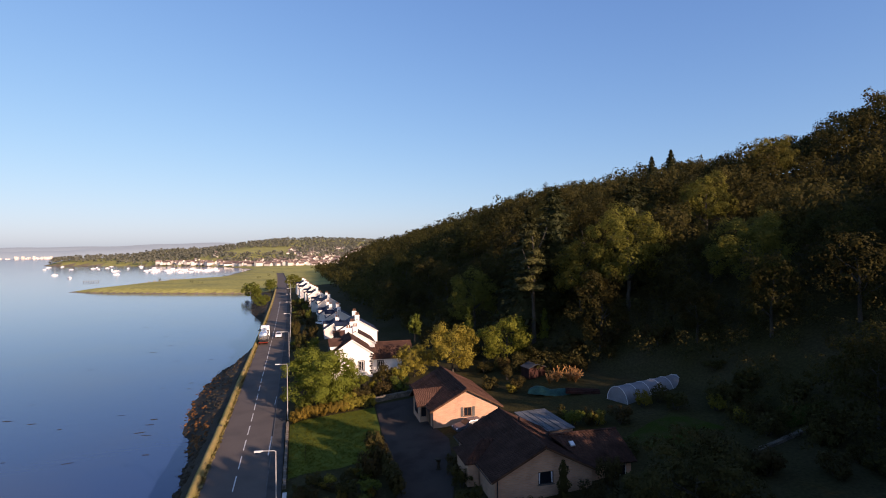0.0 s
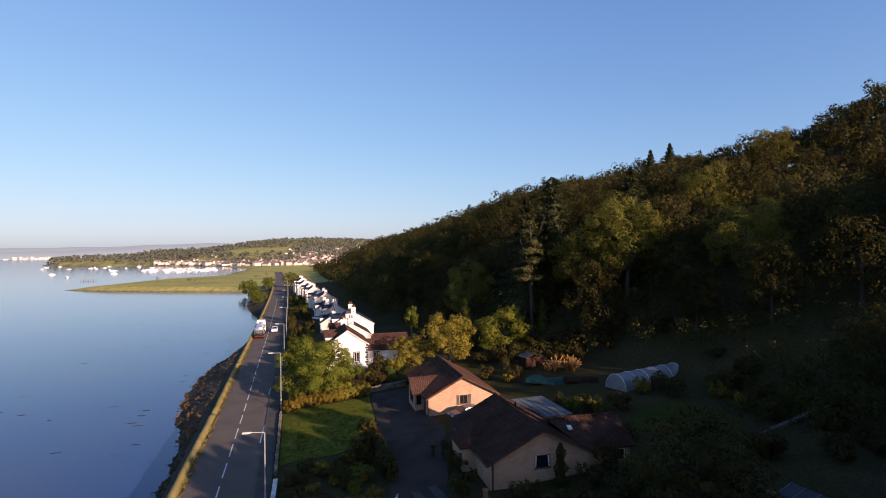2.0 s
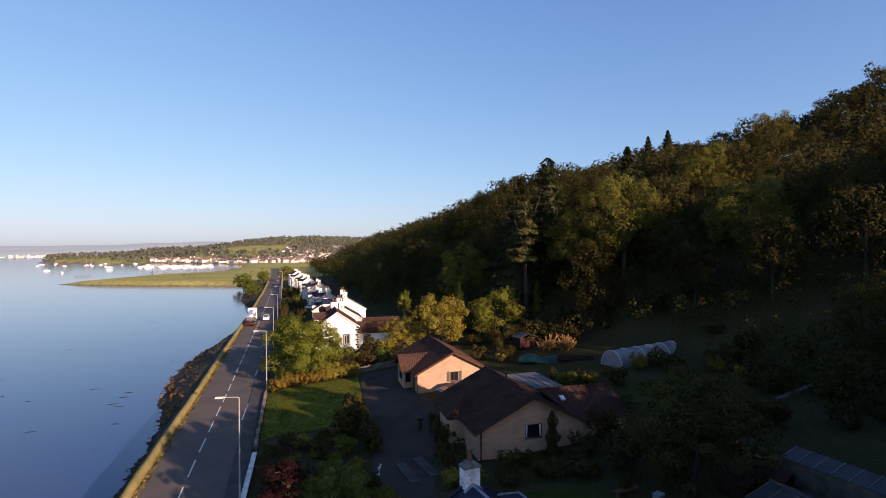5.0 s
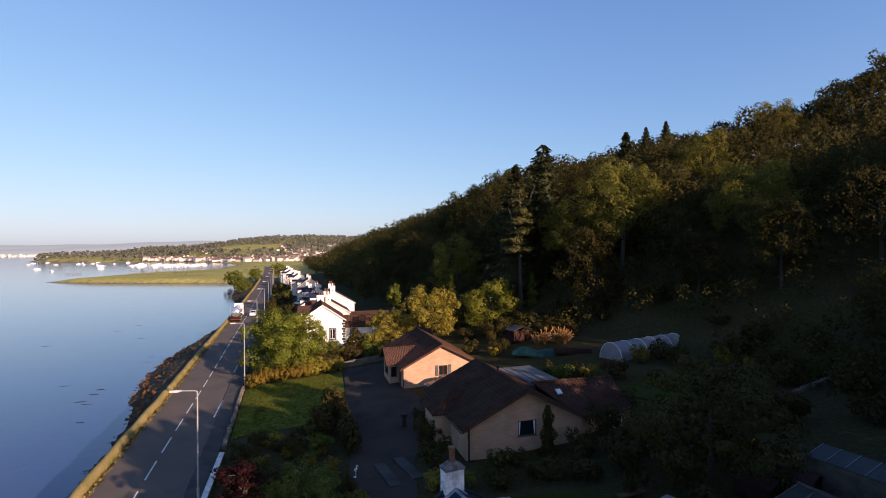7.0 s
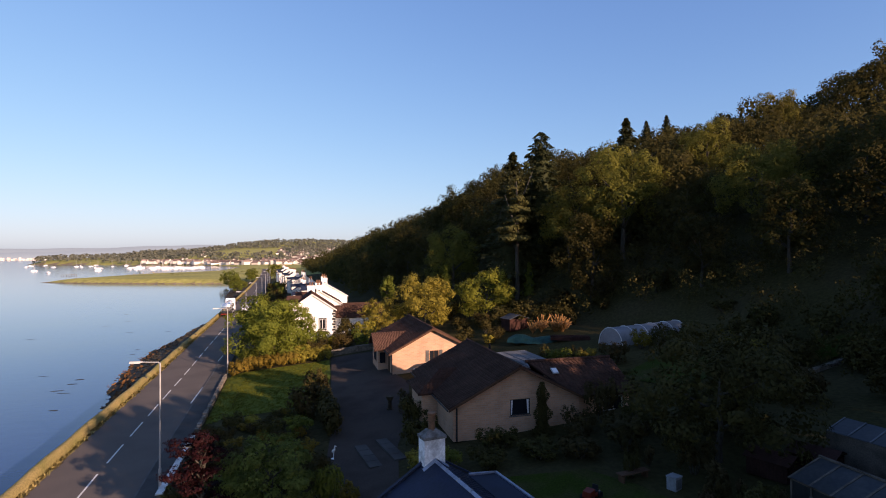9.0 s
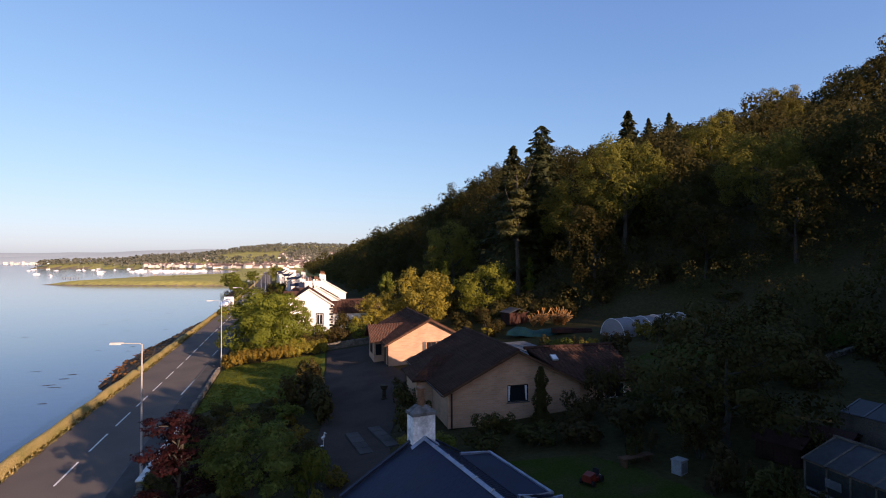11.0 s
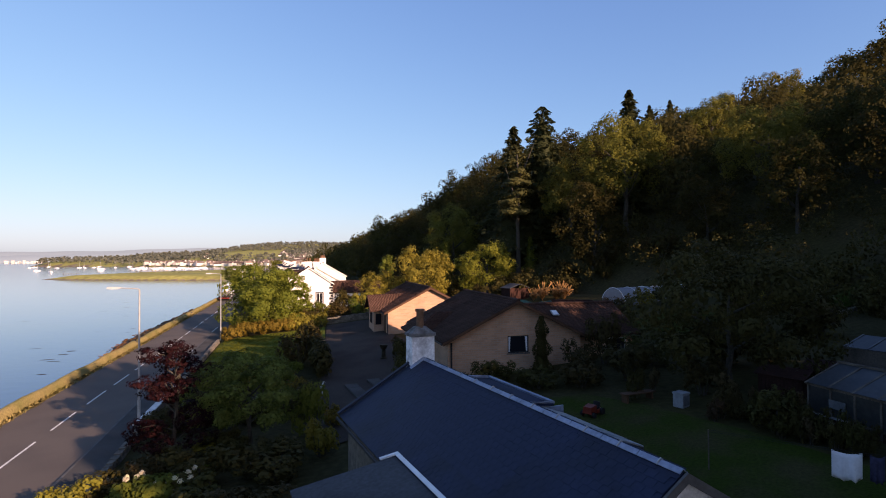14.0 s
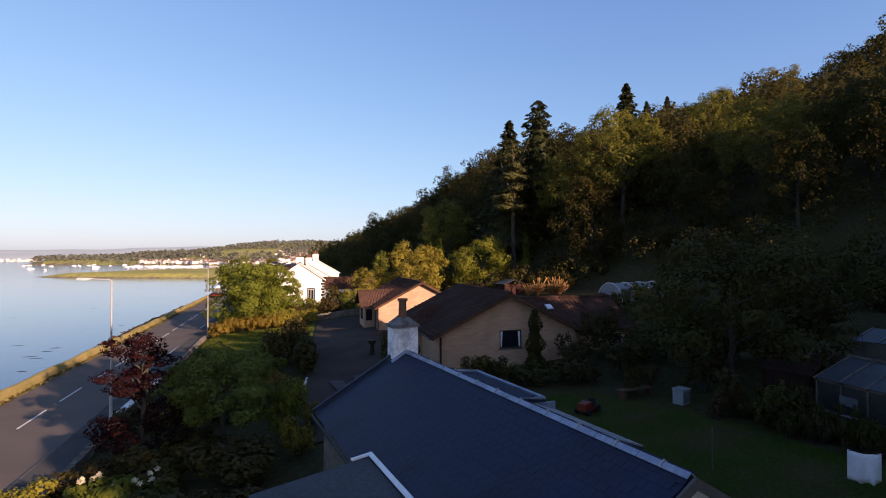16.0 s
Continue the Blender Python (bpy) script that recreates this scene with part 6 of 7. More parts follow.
def shed(label, x, y, w, d, h, hr, turn, wall, rf):
    e = thing("shed", label, "shed", (x, y, h1(x, y)), turn, "garden sheds")
    n = max(4, int(w / .16))
    for yy in (-d / 2, d / 2 - .03):
        for k in range(n):
            a = -w / 2 + w * k / n
            Geo().box(a, a + w / n - .012, yy, yy + .03, 0, h).ob("board", wall, e)
    for xx in (-w / 2, w / 2 - .03):
        m = max(4, int(d / .16))
        for k in range(m):
            a = -d / 2 + d * k / m
            Geo().box(xx, xx + .03, a + .004, a + d / m - .012, 0, h - .003).ob("board", wall, e)
    Geo().slab((-w / 2 - .15, d / 2 + .15, h), (-w / 2 - .15, -d / 2 - .15, h), (0, -d / 2 - .15, hr), (0, d / 2 + .15, hr), .06).slab((w / 2 + .15, -d / 2 - .15, h), (w / 2 + .15, d / 2 + .15, h), (0, d / 2 + .15, hr), (0, -d / 2 - .15, hr), .06).ob("roof", rf, e)
    Geo().box(-.4, .4, -d / 2 - .04, -d / 2 - .003, .05, h - .15).ob("door", wall, e)
    return e


shed("small red-brown timber shed below the wood", 43.8, 29.5, 3.2, 2.2, 1.7, 2.3, 12, M_REDWOOD, M_FELT)
shed("dark red timber shed beside the glasshouse", 38.4, -18.9, 1.7, 2.0, .95, 1.3, 20, M_REDWOOD, M_REDWOOD)
shed("dark red timber shed beside the glasshouse", 40.5, -19.6, 1.9, 2.0, 1.0, 1.4, 20, M_REDWOOD, M_REDWOOD)

pt = thing("polythene_tunnel", "long hooped garden tunnel of milky polythene", "greenhouse", (47.8, 11.3, 4.75), math.degrees(math.atan2(4.2, 13.4)))
V, F = [], []
for i in range(25):
    for j in range(13):
        a = math.pi * j / 12
        sag = 1 - .007 * (1 - abs(math.cos(math.pi * i / 4)))
        V.append((i * 14.5 / 24, -1.65 * math.cos(a) * sag, 2.0 * math.sin(a) * sag))
F = np.array([(i * 13 + j, i * 13 + j + 1, (i + 1) * 13 + j + 1, (i + 1) * 13 + j) for i in range(24) for j in range(12)])
link("cover", mesh_from("cover", V, F, M_POLY, True), pt)
for i in range(7):
    x = i * 14.5 / 6
    Geo().tube([(x, -1.68 * math.cos(math.pi * j / 12), 2.03 * math.sin(math.pi * j / 12)) for j in range(13)], .035, 6).ob("hoop", M_PLASTIC, pt)
Geo().add([(0, -1.62 * math.cos(math.pi * j / 12), 1.97 * math.sin(math.pi * j / 12)) for j in range(13)], [tuple(range(12, -1, -1))]).ob("end_panel", M_POLY, pt)
Geo().box(-.03, -.008, -.5, .5, 0, 1.75).ob("door", M_POLY, pt)

# ---- glasshouse with a timber front, cold frames ----
gh = thing("glasshouse", "old timber glasshouse with a sloping glazed roof", "greenhouse", (36.1, -22.0, 2.8), 0)
g = Geo()
for k in range(7):
    y = -k * 1.0
    g.box(0, .08, y - .04, y + .04, 0, 1.72)
g.box(0, .09, -6.05, .05, 1.68, 1.78).box(0, .08, -6, 0, .52, .6).box(0, .08, -6, 0, 0, .1)
g.ob("front_frame", M_GREYWOOD, gh)
for k in range(12):
    Geo().box(.01, .03, -6 + k * .5 + .02, -6 + k * .5 + .47, .12, .5).ob("board", M_REDWOOD, gh)
for k in range(6):
    Geo().box(.035, .045, -k - .95, -k - .05, .62, 1.67).ob("pane", M_DUSTY, gh)
    Geo().slab((-.1, -k - .04, 1.80), (-.1, -k - .96, 1.80), (1.8, -k - .96, 2.52), (1.8, -k - .04, 2.52), -.012).ob("roof_pane", M_DUSTY, gh)
for k in range(7):
    Geo().slab((-.14, -k - .05, 1.80), (-.14, -k + .05, 1.80), (1.8, -k + .05, 2.56), (1.8, -k - .05, 2.56), -.06).ob("rafter", M_GREYWOOD, gh)
Geo().box(1.75, 1.87, -6.1, .1, 2.46, 2.60).ob("ridge_beam", M_GREYWOOD, gh)
Geo().box(1.8, 3.4, -6, 0, 0, .6).ob("base", M_STONE, gh)
Geo().slab((3.5, -6.1, 1.9), (3.5, .1, 1.9), (1.8, .1, 2.52), (1.8, -6.1, 2.52), .05).ob("back_roof", M_FELT, gh)
Geo().box(-.02, -.003, -1.65, -.95, .95, 1.3).ob("notice", M_WEATHERED, gh, "pale board on the front")
for k in range(2):
    Geo().box(-.03, -.003, -1.9, -.1, .3 + k * .22, .37 + k * .22).ob("rail", M_GREYSHEET, gh)

cf = thing("cold_frame", "row of pale-framed glazed cold frames on the slope", "cold frame", (41.4, -19.4, h1(41.6, -21)), -84)
Geo().box(0, 6.4, 0, 1.5, -.4, 1.7).ob("base", M_GREYWOOD, cf)
for k in range(7):
    Geo().slab((k * 1.05, 0, 1.95), (k * 1.05 + .08, 0, 1.95), (k * 1.05 + .08, 1.5, 2.45), (k * 1.05, 1.5, 2.45), .07).ob("bar", M_WEATHERED, cf)
for k in range(6):
    Geo().slab((k * 1.05 + .1, 0, 1.92), (k * 1.05 + 1.03, 0, 1.92), (k * 1.05 + 1.03, 1.5, 2.42), (k * 1.05 + .1, 1.5, 2.42), .012).ob("pane", M_DUSTY, cf)
Geo().box(0, 6.4, 0, .06, 1.703, 1.88).ob("front_rail", M_GREYWOOD, cf)
Geo().box(0, 6.4, 1.44, 1.5, 1.703, 2.36).ob("back_board", M_GREYWOOD, cf)

# ---- small things in the back garden ----
bx = thing("water_tank", "square grey plastic water tank on the grass", "tank", (32.9, -18.0, h1(32.9, -18.0)), 20)
bx.scale = (.8, .8, .95)
Geo().box(-.36, .36, -.32, .32, 0, .7).box(-.39, .39, -.35, .35, .66, .75).ob("body", M_GREYSHEET, bx)
Geo().box(-.3, .3, -.34, -.322, .1, .6).ob("panel", M_WEATHERED, bx)
mw = thing("ride_on_mower", "red ride-on mower parked on the back lawn", "mower", (28.5, -17.2, h1(28.5, -17.2) + .05), 30)
mw.scale = (.62, .62, .62)
Geo().add([(-.75, -.4, .25), (.1, -.4, .25), (.1, .4, .25), (-.75, .4, .25), (-.7, -.33, .75), (.05, -.36, .85), (.05, .36, .85), (-.7, .33, .75)], [(3, 2, 1, 0), (4, 5, 6, 7), (0, 1, 5, 4), (1, 2, 6, 5), (2, 3, 7, 6), (3, 0, 4, 7)]).ob("bonnet", M_RED, mw)
Geo().box(.1, .95, -.45, .45, .2, .45).ob("deck", M_RED, mw)
Geo().box(.35, .75, -.25, .25, .45, .58).box(.7, .8, -.25, .25, .55, .95).ob("seat", M_BLACK, mw)
Geo().tube([(.15, 0, .8), (.28, 0, 1.05)], .02, 6).ob("steering_column", M_BLACK, mw)
Geo().box(.98, 1.0, -.3, .3, .3, .45).ob("bumper", M_PLASTIC, mw)
for x, r in ((-.55, .2), (.65, .28)):
    for y in (-.5, .5):
        Geo().tube([(x, y - .1, r), (x, y + .1, r)], r, 14).ob("wheel", M_TYRE, mw)
bn = thing("garden_bench", "low dark timber bench at the edge of the lawn", "bench", (31.7, -16.2, h1(31.7, -16.2)), 8)
for k in range(3):
    Geo().box(-1.0, 1.0, -.24 + .165 * k, -.09 + .165 * k, .40, .45).ob("slat", M_BROWNWOOD, bn)
for x in (-.8, .8):
    Geo().box(x - .06, x + .06, -.2, .2, -.05, .397).ob("leg", M_BROWNWOOD, bn)

hn = Geo()
hn.tube([(0, 0, 0), (0, 0, .35), (0, .02, .45)], [.02, .02, .07], 8).tube([(0, .18, .42), (0, .05, .52), (0, -.08, .62), (0, -.08, .8), (0, -.1, .88), (0, -.3, .86)], [.02, .1, .07, .03, .04, .008], 8).box(-.15, .15, -.15, .15, -.05, .02)
ho = hn.ob("bird_statue", M_PLASTIC, None)
ho.matrix_basis = pose(16.2, -5.0, h1(16.2, -5.0) + .05, 0, 0, 40)
tagged(ho, "pale grey garden statue of a wading bird", "statue")
ur = thing("planter", "dark stone urn on a pedestal beside the drive", "planter", (21.4, 3.4, h1(21.4, 3.4) + .05), 0)
Geo().tube([(0, 0, 0), (0, 0, .1), (0, 0, .12), (0, 0, .7), (0, 0, .72)], [.28, .28, .18, .16, .22], 12).ob("pedestal", M_SHORE, ur)
Geo().tube([(0, 0, .72), (0, 0, .85), (0, 0, 1.1), (0, 0, 1.15)], [.1, .25, .34, .38], 12).ob("bowl", M_SHORE, ur)

# washing on a line
wl = thing("clothes_line", "washing line strung between two steel posts", "clothes line", (31.25, -26.7, h1(30.7, -26.5)), 0)
for x, y in ((-2.4, 2.26), (3.4, -3.2)):
    Geo().tube([(x, y, 0), (x, y, 1.42)], .022, 8).ob("post", M_GREYWOOD, wl)
for k in range(2):
    Geo().tube([(-2.4, 2.26, 1.40 - .06 * k), (0.0, 0, 1.33 - .06 * k), (1.8, -1.7, 1.30 - .06 * k), (3.4, -3.2, 1.36 - .06 * k)], .006, 5).ob("line", M_BLACK, wl)


def washing(label, t0, t1, drop, material, cat):
    A, B = Vector((31.25, -26.7, 0)), Vector((34.65, -29.9, 0))
    z = h1(30.7, -26.5) + 1.30
    V, F = [], []
    for i in range(9):
        for j in range(7):
            p = A.lerp(B, t0 + (t1 - t0) * i / 8)
            s = (B - A).normalized()
            V.append((p.x - s.y * .05 * math.sin(i * 1.9) * j / 3, p.y + s.x * .05 * math.sin(i * 1.9) * j / 3, z - .08 * math.sin(math.pi * i / 8) - drop * j / 6 * (1 + .05 * math.sin(i * 2.2))))
    F = np.array([(i * 7 + j, i * 7 + j + 1, (i + 1) * 7 + j + 1, (i + 1) * 7 + j) for i in range(8) for j in range(6)])
    me = mesh_from("cloth", V, F, material, True)
    o = link("washing", me)
    o.modifiers.new("thick", "SOLIDIFY").thickness = 0.01
    return tagged(o, label, cat, "washing on the line")


washing("white sheet hanging on the washing line", .05, .22, .85, M_CLOTH, "laundry")
washing("dark garment hanging on the washing line", .26, .34, .8, M_CLOTHB, "laundry")
washing("pale shirt hanging on the washing line", .38, .48, .7, M_CLOTH, "laundry")

# ---- vehicles ----
def wheel(parent, x, y, r, w=.22):
    t = Geo().tube([(x - w / 2, y, r), (x - w / 2 + .03, y, r), (x + w / 2 - .03, y, r), (x + w / 2, y, r)], [r * .9, r, r, r * .9], 18).ob("wheel", M_TYRE, parent)
    Geo().tube([(x - w / 2 - .006, y, r), (x + w / 2 + .006, y, r)], r * .58, 14).ob("rim", M_GALV, t)


def car(label, at, turn, paint):
    """A small hatchback, its length along y with the nose at +y."""
    e = thing("car", label, "car", at, turn)
    side = [(-2.0, .35), (-2.05, .75), (-1.9, .98), (-1.55, 1.40), (-.9, 1.47), (.1, 1.43), (.85, .97), (1.75, .84), (2.0, .62), (2.02, .35)]
    bm = bmesh.new()
    rings = []
    for x, inset in ((-.84, .06), (-.78, 0), (.78, 0), (.84, .06)):
        rings.append([bm.verts.new((x * (.82 if z > 1.1 else 1), y * (1 - inset * .3), z - inset * .3)) for y, z in side])
    for a, b in zip(rings[:-1], rings[1:]):
        for i in range(len(side)):
            j = (i + 1) % len(side)
            bm.faces.new((a[i], a[j], b[j], b[i]))
    bm.faces.new(list(reversed(rings[0])))
    bm.faces.new(rings[-1])
    bmesh.ops.recalc_face_normals(bm, faces=bm.faces[:])
    me = bpy.data.meshes.new("body")
    bm.to_mesh(me)
    bm.free()
    me.materials.append(paint)
    link("body", me, e)
    Geo().add([(-.62, .16, 1.40), (.62, .16, 1.40), (.72, .84, 1.0), (-.72, .84, 1.0)], [(0, 3, 2, 1)]).ob("windscreen", M_GLASS, e).location.z = .012
    Geo().add([(-.6, -1.56, 1.37), (.6, -1.56, 1.37), (.72, -1.88, 1.02), (-.72, -1.88, 1.02)], [(0, 1, 2, 3)]).ob("rear_window", M_GLASS, e).location.y = -.012
    for s in (-1, 1):
        Geo().add([(s * .80, -1.55, 1.02), (s * .80, .72, 1.0), (s * .675, .05, 1.37), (s * .675, -1.4, 1.36)], [(0, 1, 2, 3) if s > 0 else (3, 2, 1, 0)]).ob("side_window", M_GLASS, e).location.x = s * .05
        Geo().box(s * .62 - .14, s * .62 + .14, 1.93, 2.03, .58, .74).ob("headlight", M_PLASTIC, e)
        Geo().box(s * .66 - .1, s * .66 + .1, -2.07, -1.97, .7, .92).ob("tail_light", M_RED, e)
        for y in (-1.28, 1.28):
            wheel(e, s * .74, y, .31)
    return e


car("dark hatchback parked against the brick gable", (27.6, 12.6, h1(27.6, 12.6) + .02), 100, M_CARGREY)
car("pale car standing on the far stretch of road", (float(road_x(113)) + 1.75, 113, 0.0), 180, M_CARWHITE)
car("white car parked before the row of cottages", (11.8, 128, h1(11.8, 128)), 40, M_CARWHITE)

tk = thing("tanker_lorry", "articulated lorry with a polished steel tank", "lorry", (float(road_x(106)) - 1.75, 100.0, 0.0), 1.8)
Geo().tube([(0, 0.35, 2.35), (0, .5, 2.35), (0, 4, 2.3), (0, 9.6, 2.3), (0, 9.8, 2.3)], [1.0, 1.13, 1.15, 1.15, 1.0], 28).ob("tank", M_STEEL, tk, smooth=True)
for k in range(6):
    Geo().tube([(0, .9 + k * 1.65, 2.31), (0, 1.0 + k * 1.65, 2.31)], 1.175, 28).ob("tank_band", M_STEEL, tk)
Geo().box(-.28, .28, .9, 9.2, 3.42, 3.52).ob("walkway", M_GALV, tk)
Geo().box(-1.05, 1.05, .1, 10.2, .95, 1.2).ob("chassis", M_BLACK, tk)
Geo().box(-1.22, 1.22, 0, .14, .55, .8).ob("rear_bumper", M_RED, tk)
for s in (-1, 1):
    Geo().box(s * 1.0 - .16, s * 1.0 + .16, -.03, -.003, .57, .78).ob("tail_light", M_RED, tk)
    Geo().tube([(s * 1.15, .6, 1.3), (s * 1.2, .6, 3.2), (s * 1.2, 2.2, 3.45)], .03, 6).ob("handrail", M_GALV, tk)
    for y in (1.3, 2.6, 3.9, 9.9, 12.9):
        wheel(tk, s * 1.0, y, .5, .34)
    Geo().box(s * 1.02 - .08, s * 1.02 + .08, 4.8, 8.9, .55, 1.0).ob("side_guard", M_GALV, tk)
cab = Geo().add([(-1.22, 11.2, .7), (1.22, 11.2, .7), (1.22, 13.5, .7), (-1.22, 13.5, .7), (-1.2, 11.2, 3.1), (1.2, 11.2, 3.1), (1.18, 13.35, 3.1), (-1.18, 13.35, 3.1), (-1.1, 11.4, 3.75), (1.1, 11.4, 3.75), (1.1, 12.6, 3.75), (-1.1, 12.6, 3.75)],
                [(3, 2, 1, 0), (0, 1, 5, 4), (1, 2, 6, 5), (2, 3, 7, 6), (3, 0, 4, 7), (4, 5, 9, 8), (5, 6, 10, 9), (6, 7, 11, 10), (7, 4, 8, 11), (8, 9, 10, 11)]).ob("cab", M_CARWHITE, tk)
Geo().box(-1.05, 1.05, 13.44, 13.52, 1.75, 2.75).ob("windscreen", M_GLASS, cab)
for s in (-1, 1):
    Geo().box(s * 1.235 - .012, s * 1.235 + .012, 12.2, 13.1, 1.9, 2.7).ob("side_window", M_GLASS, cab)
    Geo().box(s * 1.42 - .08, s * 1.42 + .08, 13.2, 13.35, 1.9, 2.6).ob("mirror", M_BLACK, cab)
Geo().box(-1.24, 1.24, 13.5, 13.62, .5, 1.05).ob("front_bumper", M_RED, cab)

# ---- the far shore: town, harbour, woods ----
def town():
    rng = random.Random(8)
    W, R = Geo(), Geo()
    n = 0
    while n < 500:
        y = rng.uniform(1005, 1150) if n < 190 else rng.uniform(1150, 1800)
        x = rng.uniform(-0.24 * y, 0.13 * y) if n < 190 else y * rng.triangular(-0.2, 0.14, 0.1)
        if n >= 430:
            y = rng.uniform(1110, 1290)
            x = float(shore_x(y)) + 15 + 55 * rng.random() ** 1.5
        if x < float(shore_x(y)) + 14 or (n < 430 and -210 < x < -50 and 1330 < y < 1800):
            continue
        n += 1
        z = h1(x, y) - 1
        w, L, h, a = rng.uniform(6, 9), rng.uniform(8, 18), rng.uniform(3.5, 7), rng.uniform(0, 3.14)
        c, s = math.cos(a), math.sin(a)
        P = lambda u, v, q: (x + u * c - v * s, y + u * s + v * c, z + q)
        W.add([P(-w / 2, -L / 2, 0), P(w / 2, -L / 2, 0), P(w / 2, L / 2, 0), P(-w / 2, L / 2, 0), P(-w / 2, -L / 2, h), P(w / 2, -L / 2, h), P(w / 2, L / 2, h), P(-w / 2, L / 2, h), P(0, -L / 2, h + 3), P(0, L / 2, h + 3)],
              [(0, 1, 5, 8, 4), (2, 3, 7, 9, 6), (1, 2, 6, 5), (3, 0, 4, 7)])
        R.add([P(-w / 2 - .4, -L / 2 - .3, h - .2), P(-w / 2 - .4, L / 2 + .3, h - .2), P(0, L / 2 + .3, h + 3.2), P(0, -L / 2 - .3, h + 3.2), P(w / 2 + .4, -L / 2 - .3, h - .2), P(w / 2 + .4, L / 2 + .3, h - .2)], [(0, 3, 2, 1), (4, 5, 2, 3)])
    e = tagged(W.ob("town_houses", M_TOWNWALL), "pale houses of a small town across the bay", "houses", kind="stuff")
    tagged(R.ob("town_roofs", M_TOWNROOF), "brown and slate roofs of the distant town", "roofs", kind="stuff")


town()


def boat(seed, L, mast):
    g = Geo()
    h = [(-.5, 0), (-.42, .16), (0, .19), (.3, .13), (.5, 0), (.3, -.13), (0, -.19), (-.42, -.16)]
    g.add([(x * L * .92, y * L * .8, -.3) for x, y in h] + [(x * L, y * L, .9 + (.35 if x > .2 else 0)) for x, y in h], [tuple(range(7, -1, -1)), tuple(range(8, 16))] + [(i, (i + 1) % 8, (i + 1) % 8 + 8, i + 8) for i in range(8)])
    c = Geo().box(-.25 * L, .12 * L, -.1 * L, .1 * L, .9, 1.8)
    return mesh_from("hull", g.v, g.f, M_CARWHITE), mesh_from("cabin", c.v, c.f, M_PLASTIC), (mesh_from("mast", *(lambda m: (m.v, m.f))(Geo().tube([(.05 * L, 0, .9), (.05 * L, 0, mast)], [.16, .1], 5)), M_GALV) if mast else None)


BOATS = [boat(1, 8.5, 12), boat(2, 8, 11), boat(3, 10, 0), boat(4, 19, 0)]
_q = random.Random(21)
spots = []
for k in range(74):
    if k < 50:
        y = _q.uniform(800, 985)
        x = _q.uniform(-0.275 * y, -0.155 * y)
    else:
        y = _q.uniform(640, 1350)
        x = _q.uniform(-0.44 * y, -0.22 * y)
    if x < float(shore_x(y)) - 12:
        spots.append((x, y, 3 if k % 9 == 0 else k % 3, _q.uniform(0, 360) if k >= 50 else _q.choice((0, 90)) + _q.uniform(-8, 8)))
for x, y, b, a in spots:
    e = thing("boat", ("white moored sailing yacht with bare mast", "white moored sailing yacht with bare mast", "white motor cruiser lying in the harbour", "large white workboat lying in the harbour")[b], "boat", (x, y, SEA + .1), a, "boats in the bay")
    for me, nm in zip(BOATS[b], ("hull", "cabin", "mast")):
        if me:
            link(nm, me, e)

wood("far_woods", "far woods on the headland and hills behind the town, coloured pale for haze", (-1000, 620, 1180, 2500), 5200, 0, 16, 6.6, 61, sizes=(9, 16), material=L_FARHAZE, inner=1, test=lambda x, y: x > float(shore_x(y)) + 5 and (y > 1400 or x < -330 or math.sin(x / 60) * math.cos(y / 45) > .1) and not (-230 < x < -40 and 1500 < y < 1950))
wood("links_scrub", "low scrub on the grassy spit and links", (-170, 0, 350, 1000), 260, 0, 40, 2.0, 62, sizes=(2, 5), inner=3, test=lambda x, y: x > float(shore_x(y)) + 12 and x < 20 and math.sin(x / 17) * math.cos(y / 23) > .55)
wood("spit_scrub", "rust-brown scrub along the back of the spit", (-158, -112, 488, 528), 70, 0, 40, 1.2, 63, sizes=(1.5, 3.2), material=L_DRY, inner=3)
jt = thing("jetty", "short timber jetty standing in the shallows off the spit", "jetty", (-206, 556, SEA - 1.0), 14)
jt.scale = (.7, .6, .5)
for k in range(7):
    for y in (-1.2, 1.2):
        Geo().tube([(-9 + 3 * k, y, 0), (-9 + 3 * k, y, 4.7)], .2, 6).ob("pile", M_GREYWOOD, jt)
for k in range(18):
    Geo().box(-9.6 + 1.07 * k, -8.6 + 1.07 * k, -1.6, 1.6, 4.3, 4.6).ob("deck_board", M_PANEL, jt)
for y in (-1.2, 1.2):
    Geo().box(-9.4, 9.4, y - .06, y + .06, 4.7, 4.82).ob("rail", M_GREYWOOD, jt)


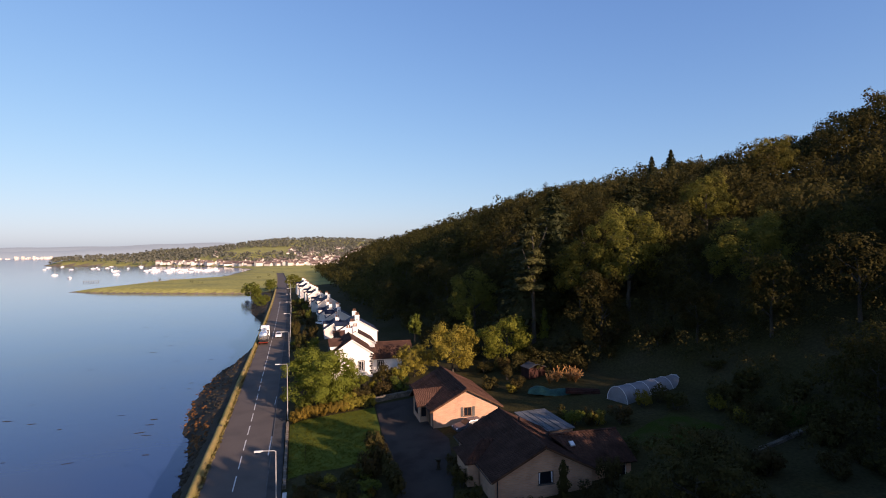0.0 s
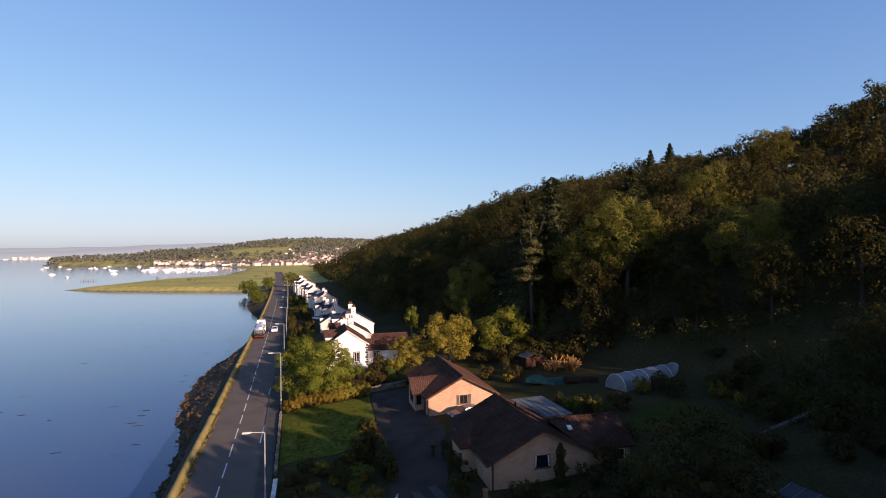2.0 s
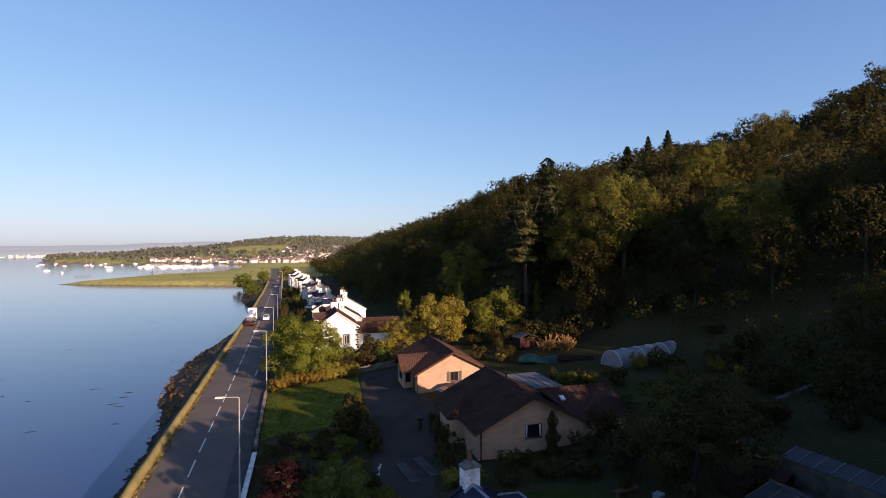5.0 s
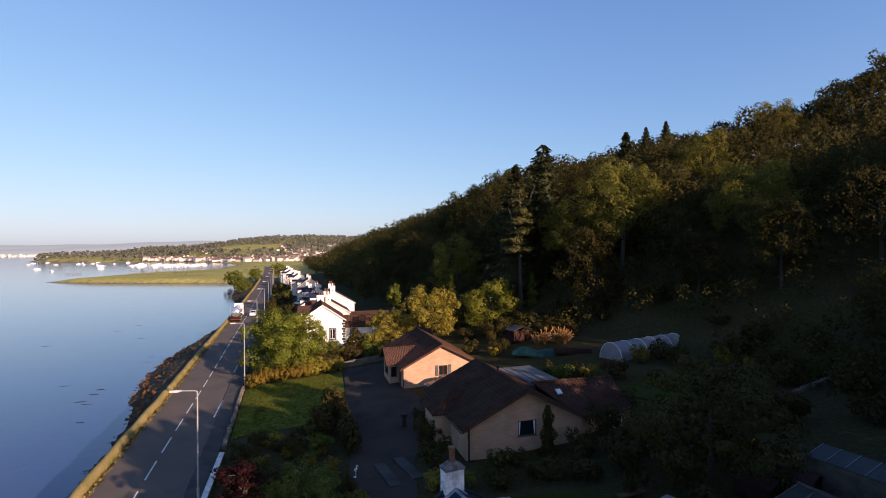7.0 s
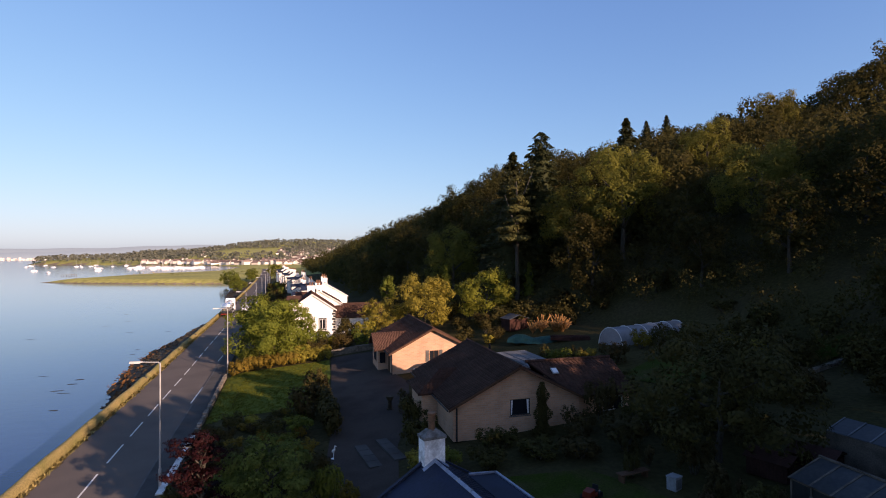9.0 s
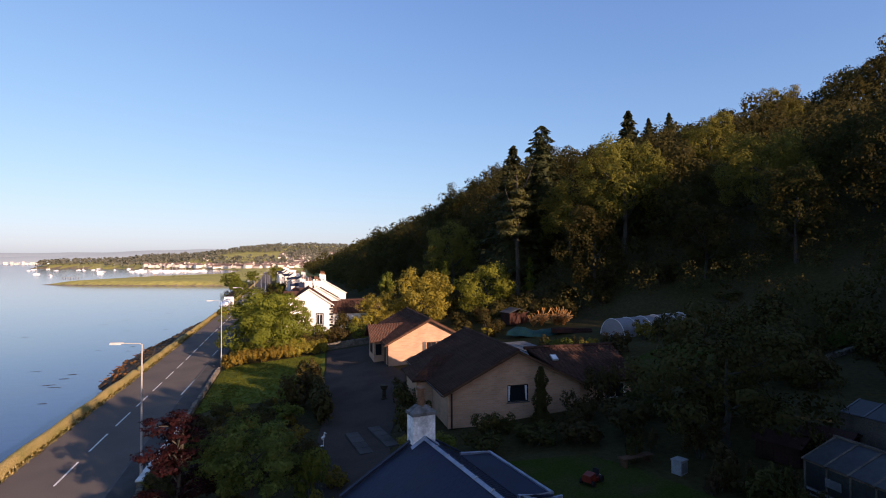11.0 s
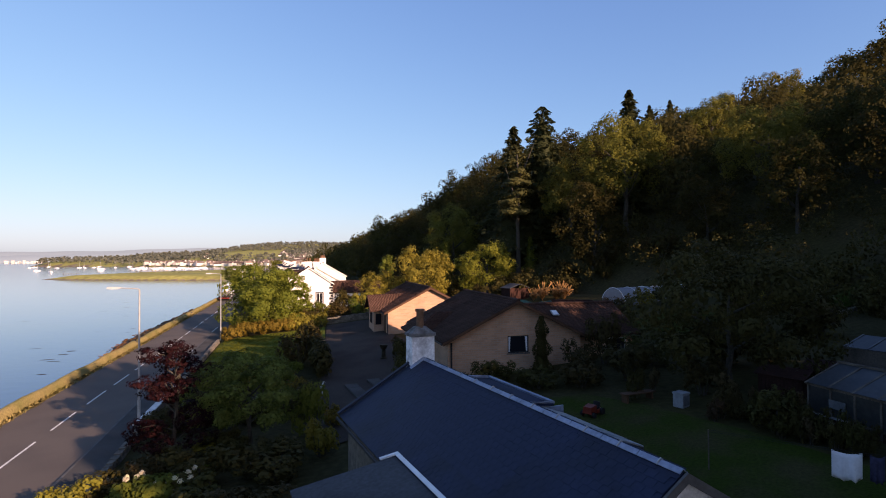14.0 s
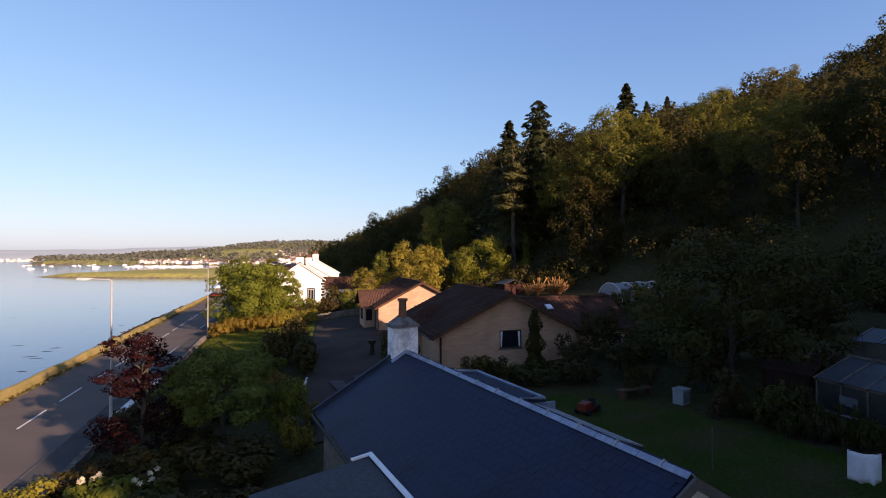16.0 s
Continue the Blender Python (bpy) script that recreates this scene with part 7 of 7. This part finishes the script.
# ---- slates of the near slope, one by one, and the rest joined ----
def slate_pieces():
    rng = random.Random(4)
    a, b, c, d = (Vector(p) for p in slopes[0])
    n = (b - a).cross(d - a).normalized()
    along, up = (b - a), (d - a)
    rows, cols = round(up.length / 0.205), round(along.length / 0.27)
    ux, uy = along.normalized(), up.normalized()
    w, h = along.length / cols, up.length / rows * 1.5
    one = mesh_from("slate", [Vector((-w / 2 + .004, 0, .010)), (w / 2 - .004, 0, .010), (w / 2 - .004, h, .004), (-w / 2 + .004, h, .004), (-w / 2 + .004, 0, 0), (w / 2 - .004, 0, 0)], [(0, 1, 2, 3), (4, 5, 1, 0), (5, 2, 1), (4, 0, 3)], M_SLATE)
    base = Matrix((ux, uy, n)).transposed().to_4x4()
    rest = Geo()
    made = 0
    for r in range(rows):
        for k in range(cols):
            s = (k + .5 + .5 * (r % 2)) * w
            if s > along.length - .1:
                continue
            p = a + ux * s + uy * (r * up.length / rows) + n * (.006 + rng.uniform(0, .004))
            m = Matrix.Translation(p) @ base @ Matrix.Rotation(rng.uniform(-.012, .012), 4, "Z")
            if made < 300 and 6 <= r < 18 and 12 <= k < 37:
                o = link("slate", one, near)
                o.matrix_basis = m
                made += 1
            else:
                rest.add([m @ v.co for v in one.vertices], [tuple(f.vertices) for f in one.polygons])
    tagged(rest.ob("slates", M_SLATE, near), kind="stuff")


slate_pieces()


# ---- hills beyond the water, haze put into their colour and a weak glow ----
M_HAZE = bpy.data.materials.new("hazed_hill")
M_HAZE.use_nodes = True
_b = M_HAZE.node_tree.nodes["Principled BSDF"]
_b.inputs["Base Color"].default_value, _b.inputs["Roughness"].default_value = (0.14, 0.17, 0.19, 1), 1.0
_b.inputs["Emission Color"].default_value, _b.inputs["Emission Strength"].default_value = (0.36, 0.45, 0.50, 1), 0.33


def ridge_line(y, x0, x1, low, high, seed):
    V, F = [], []
    n = 160
    for k in range(n + 1):
        x = x0 + (x1 - x0) * k / n
        t = k / n
        h = low + (high - low) * t + 14 * math.sin(t * 9 + seed) + 7 * math.sin(t * 23 + 2 * seed) + 2.5 * math.sin(t * 71 + seed)
        V += [(x, y, SEA - 1), (x, y + 60, max(2.0, h)), (x, y + 200, SEA - 1)]
        if k:
            o = 3 * k - 3
            F += [(o, o + 3, o + 4, o + 1), (o + 1, o + 4, o + 5, o + 2)]
    return tagged(link("backdrop", mesh_from("backdrop", V, np.array(F), M_HAZE, True)), "hills beyond the water, coloured and glowing pale for haze", "hills", kind="structure")


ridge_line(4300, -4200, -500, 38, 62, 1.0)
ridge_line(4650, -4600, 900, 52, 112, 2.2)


def far_houses():
    """Pale buildings low along the shore beyond the headland."""
    rng = random.Random(17)
    g = Geo()
    for _ in range(46):
        y = 4230 + rng.uniform(-30, 30)
        x, w, h = -y * rng.uniform(0.395, 0.52), rng.uniform(7, 18), rng.uniform(5, 9)
        z = SEA + 14 * rng.random() ** 2
        g.box(x - w / 2, x + w / 2, y, y + 12, z - 30, z + h * .65)
        g.add([(x - w / 2, y, z + h * .65), (x + w / 2, y, z + h * .65), (x + w / 2, y + 12, z + h * .65), (x - w / 2, y + 12, z + h * .65), (x - w / 2, y + 6, z + h), (x + w / 2, y + 6, z + h)], [(0, 1, 5, 4), (2, 3, 4, 5), (0, 4, 3), (1, 2, 5)])
    tagged(g.ob("far_houses", M_TOWNWALL), "tiny pale buildings along the far shore", "houses", kind="stuff")


far_houses()
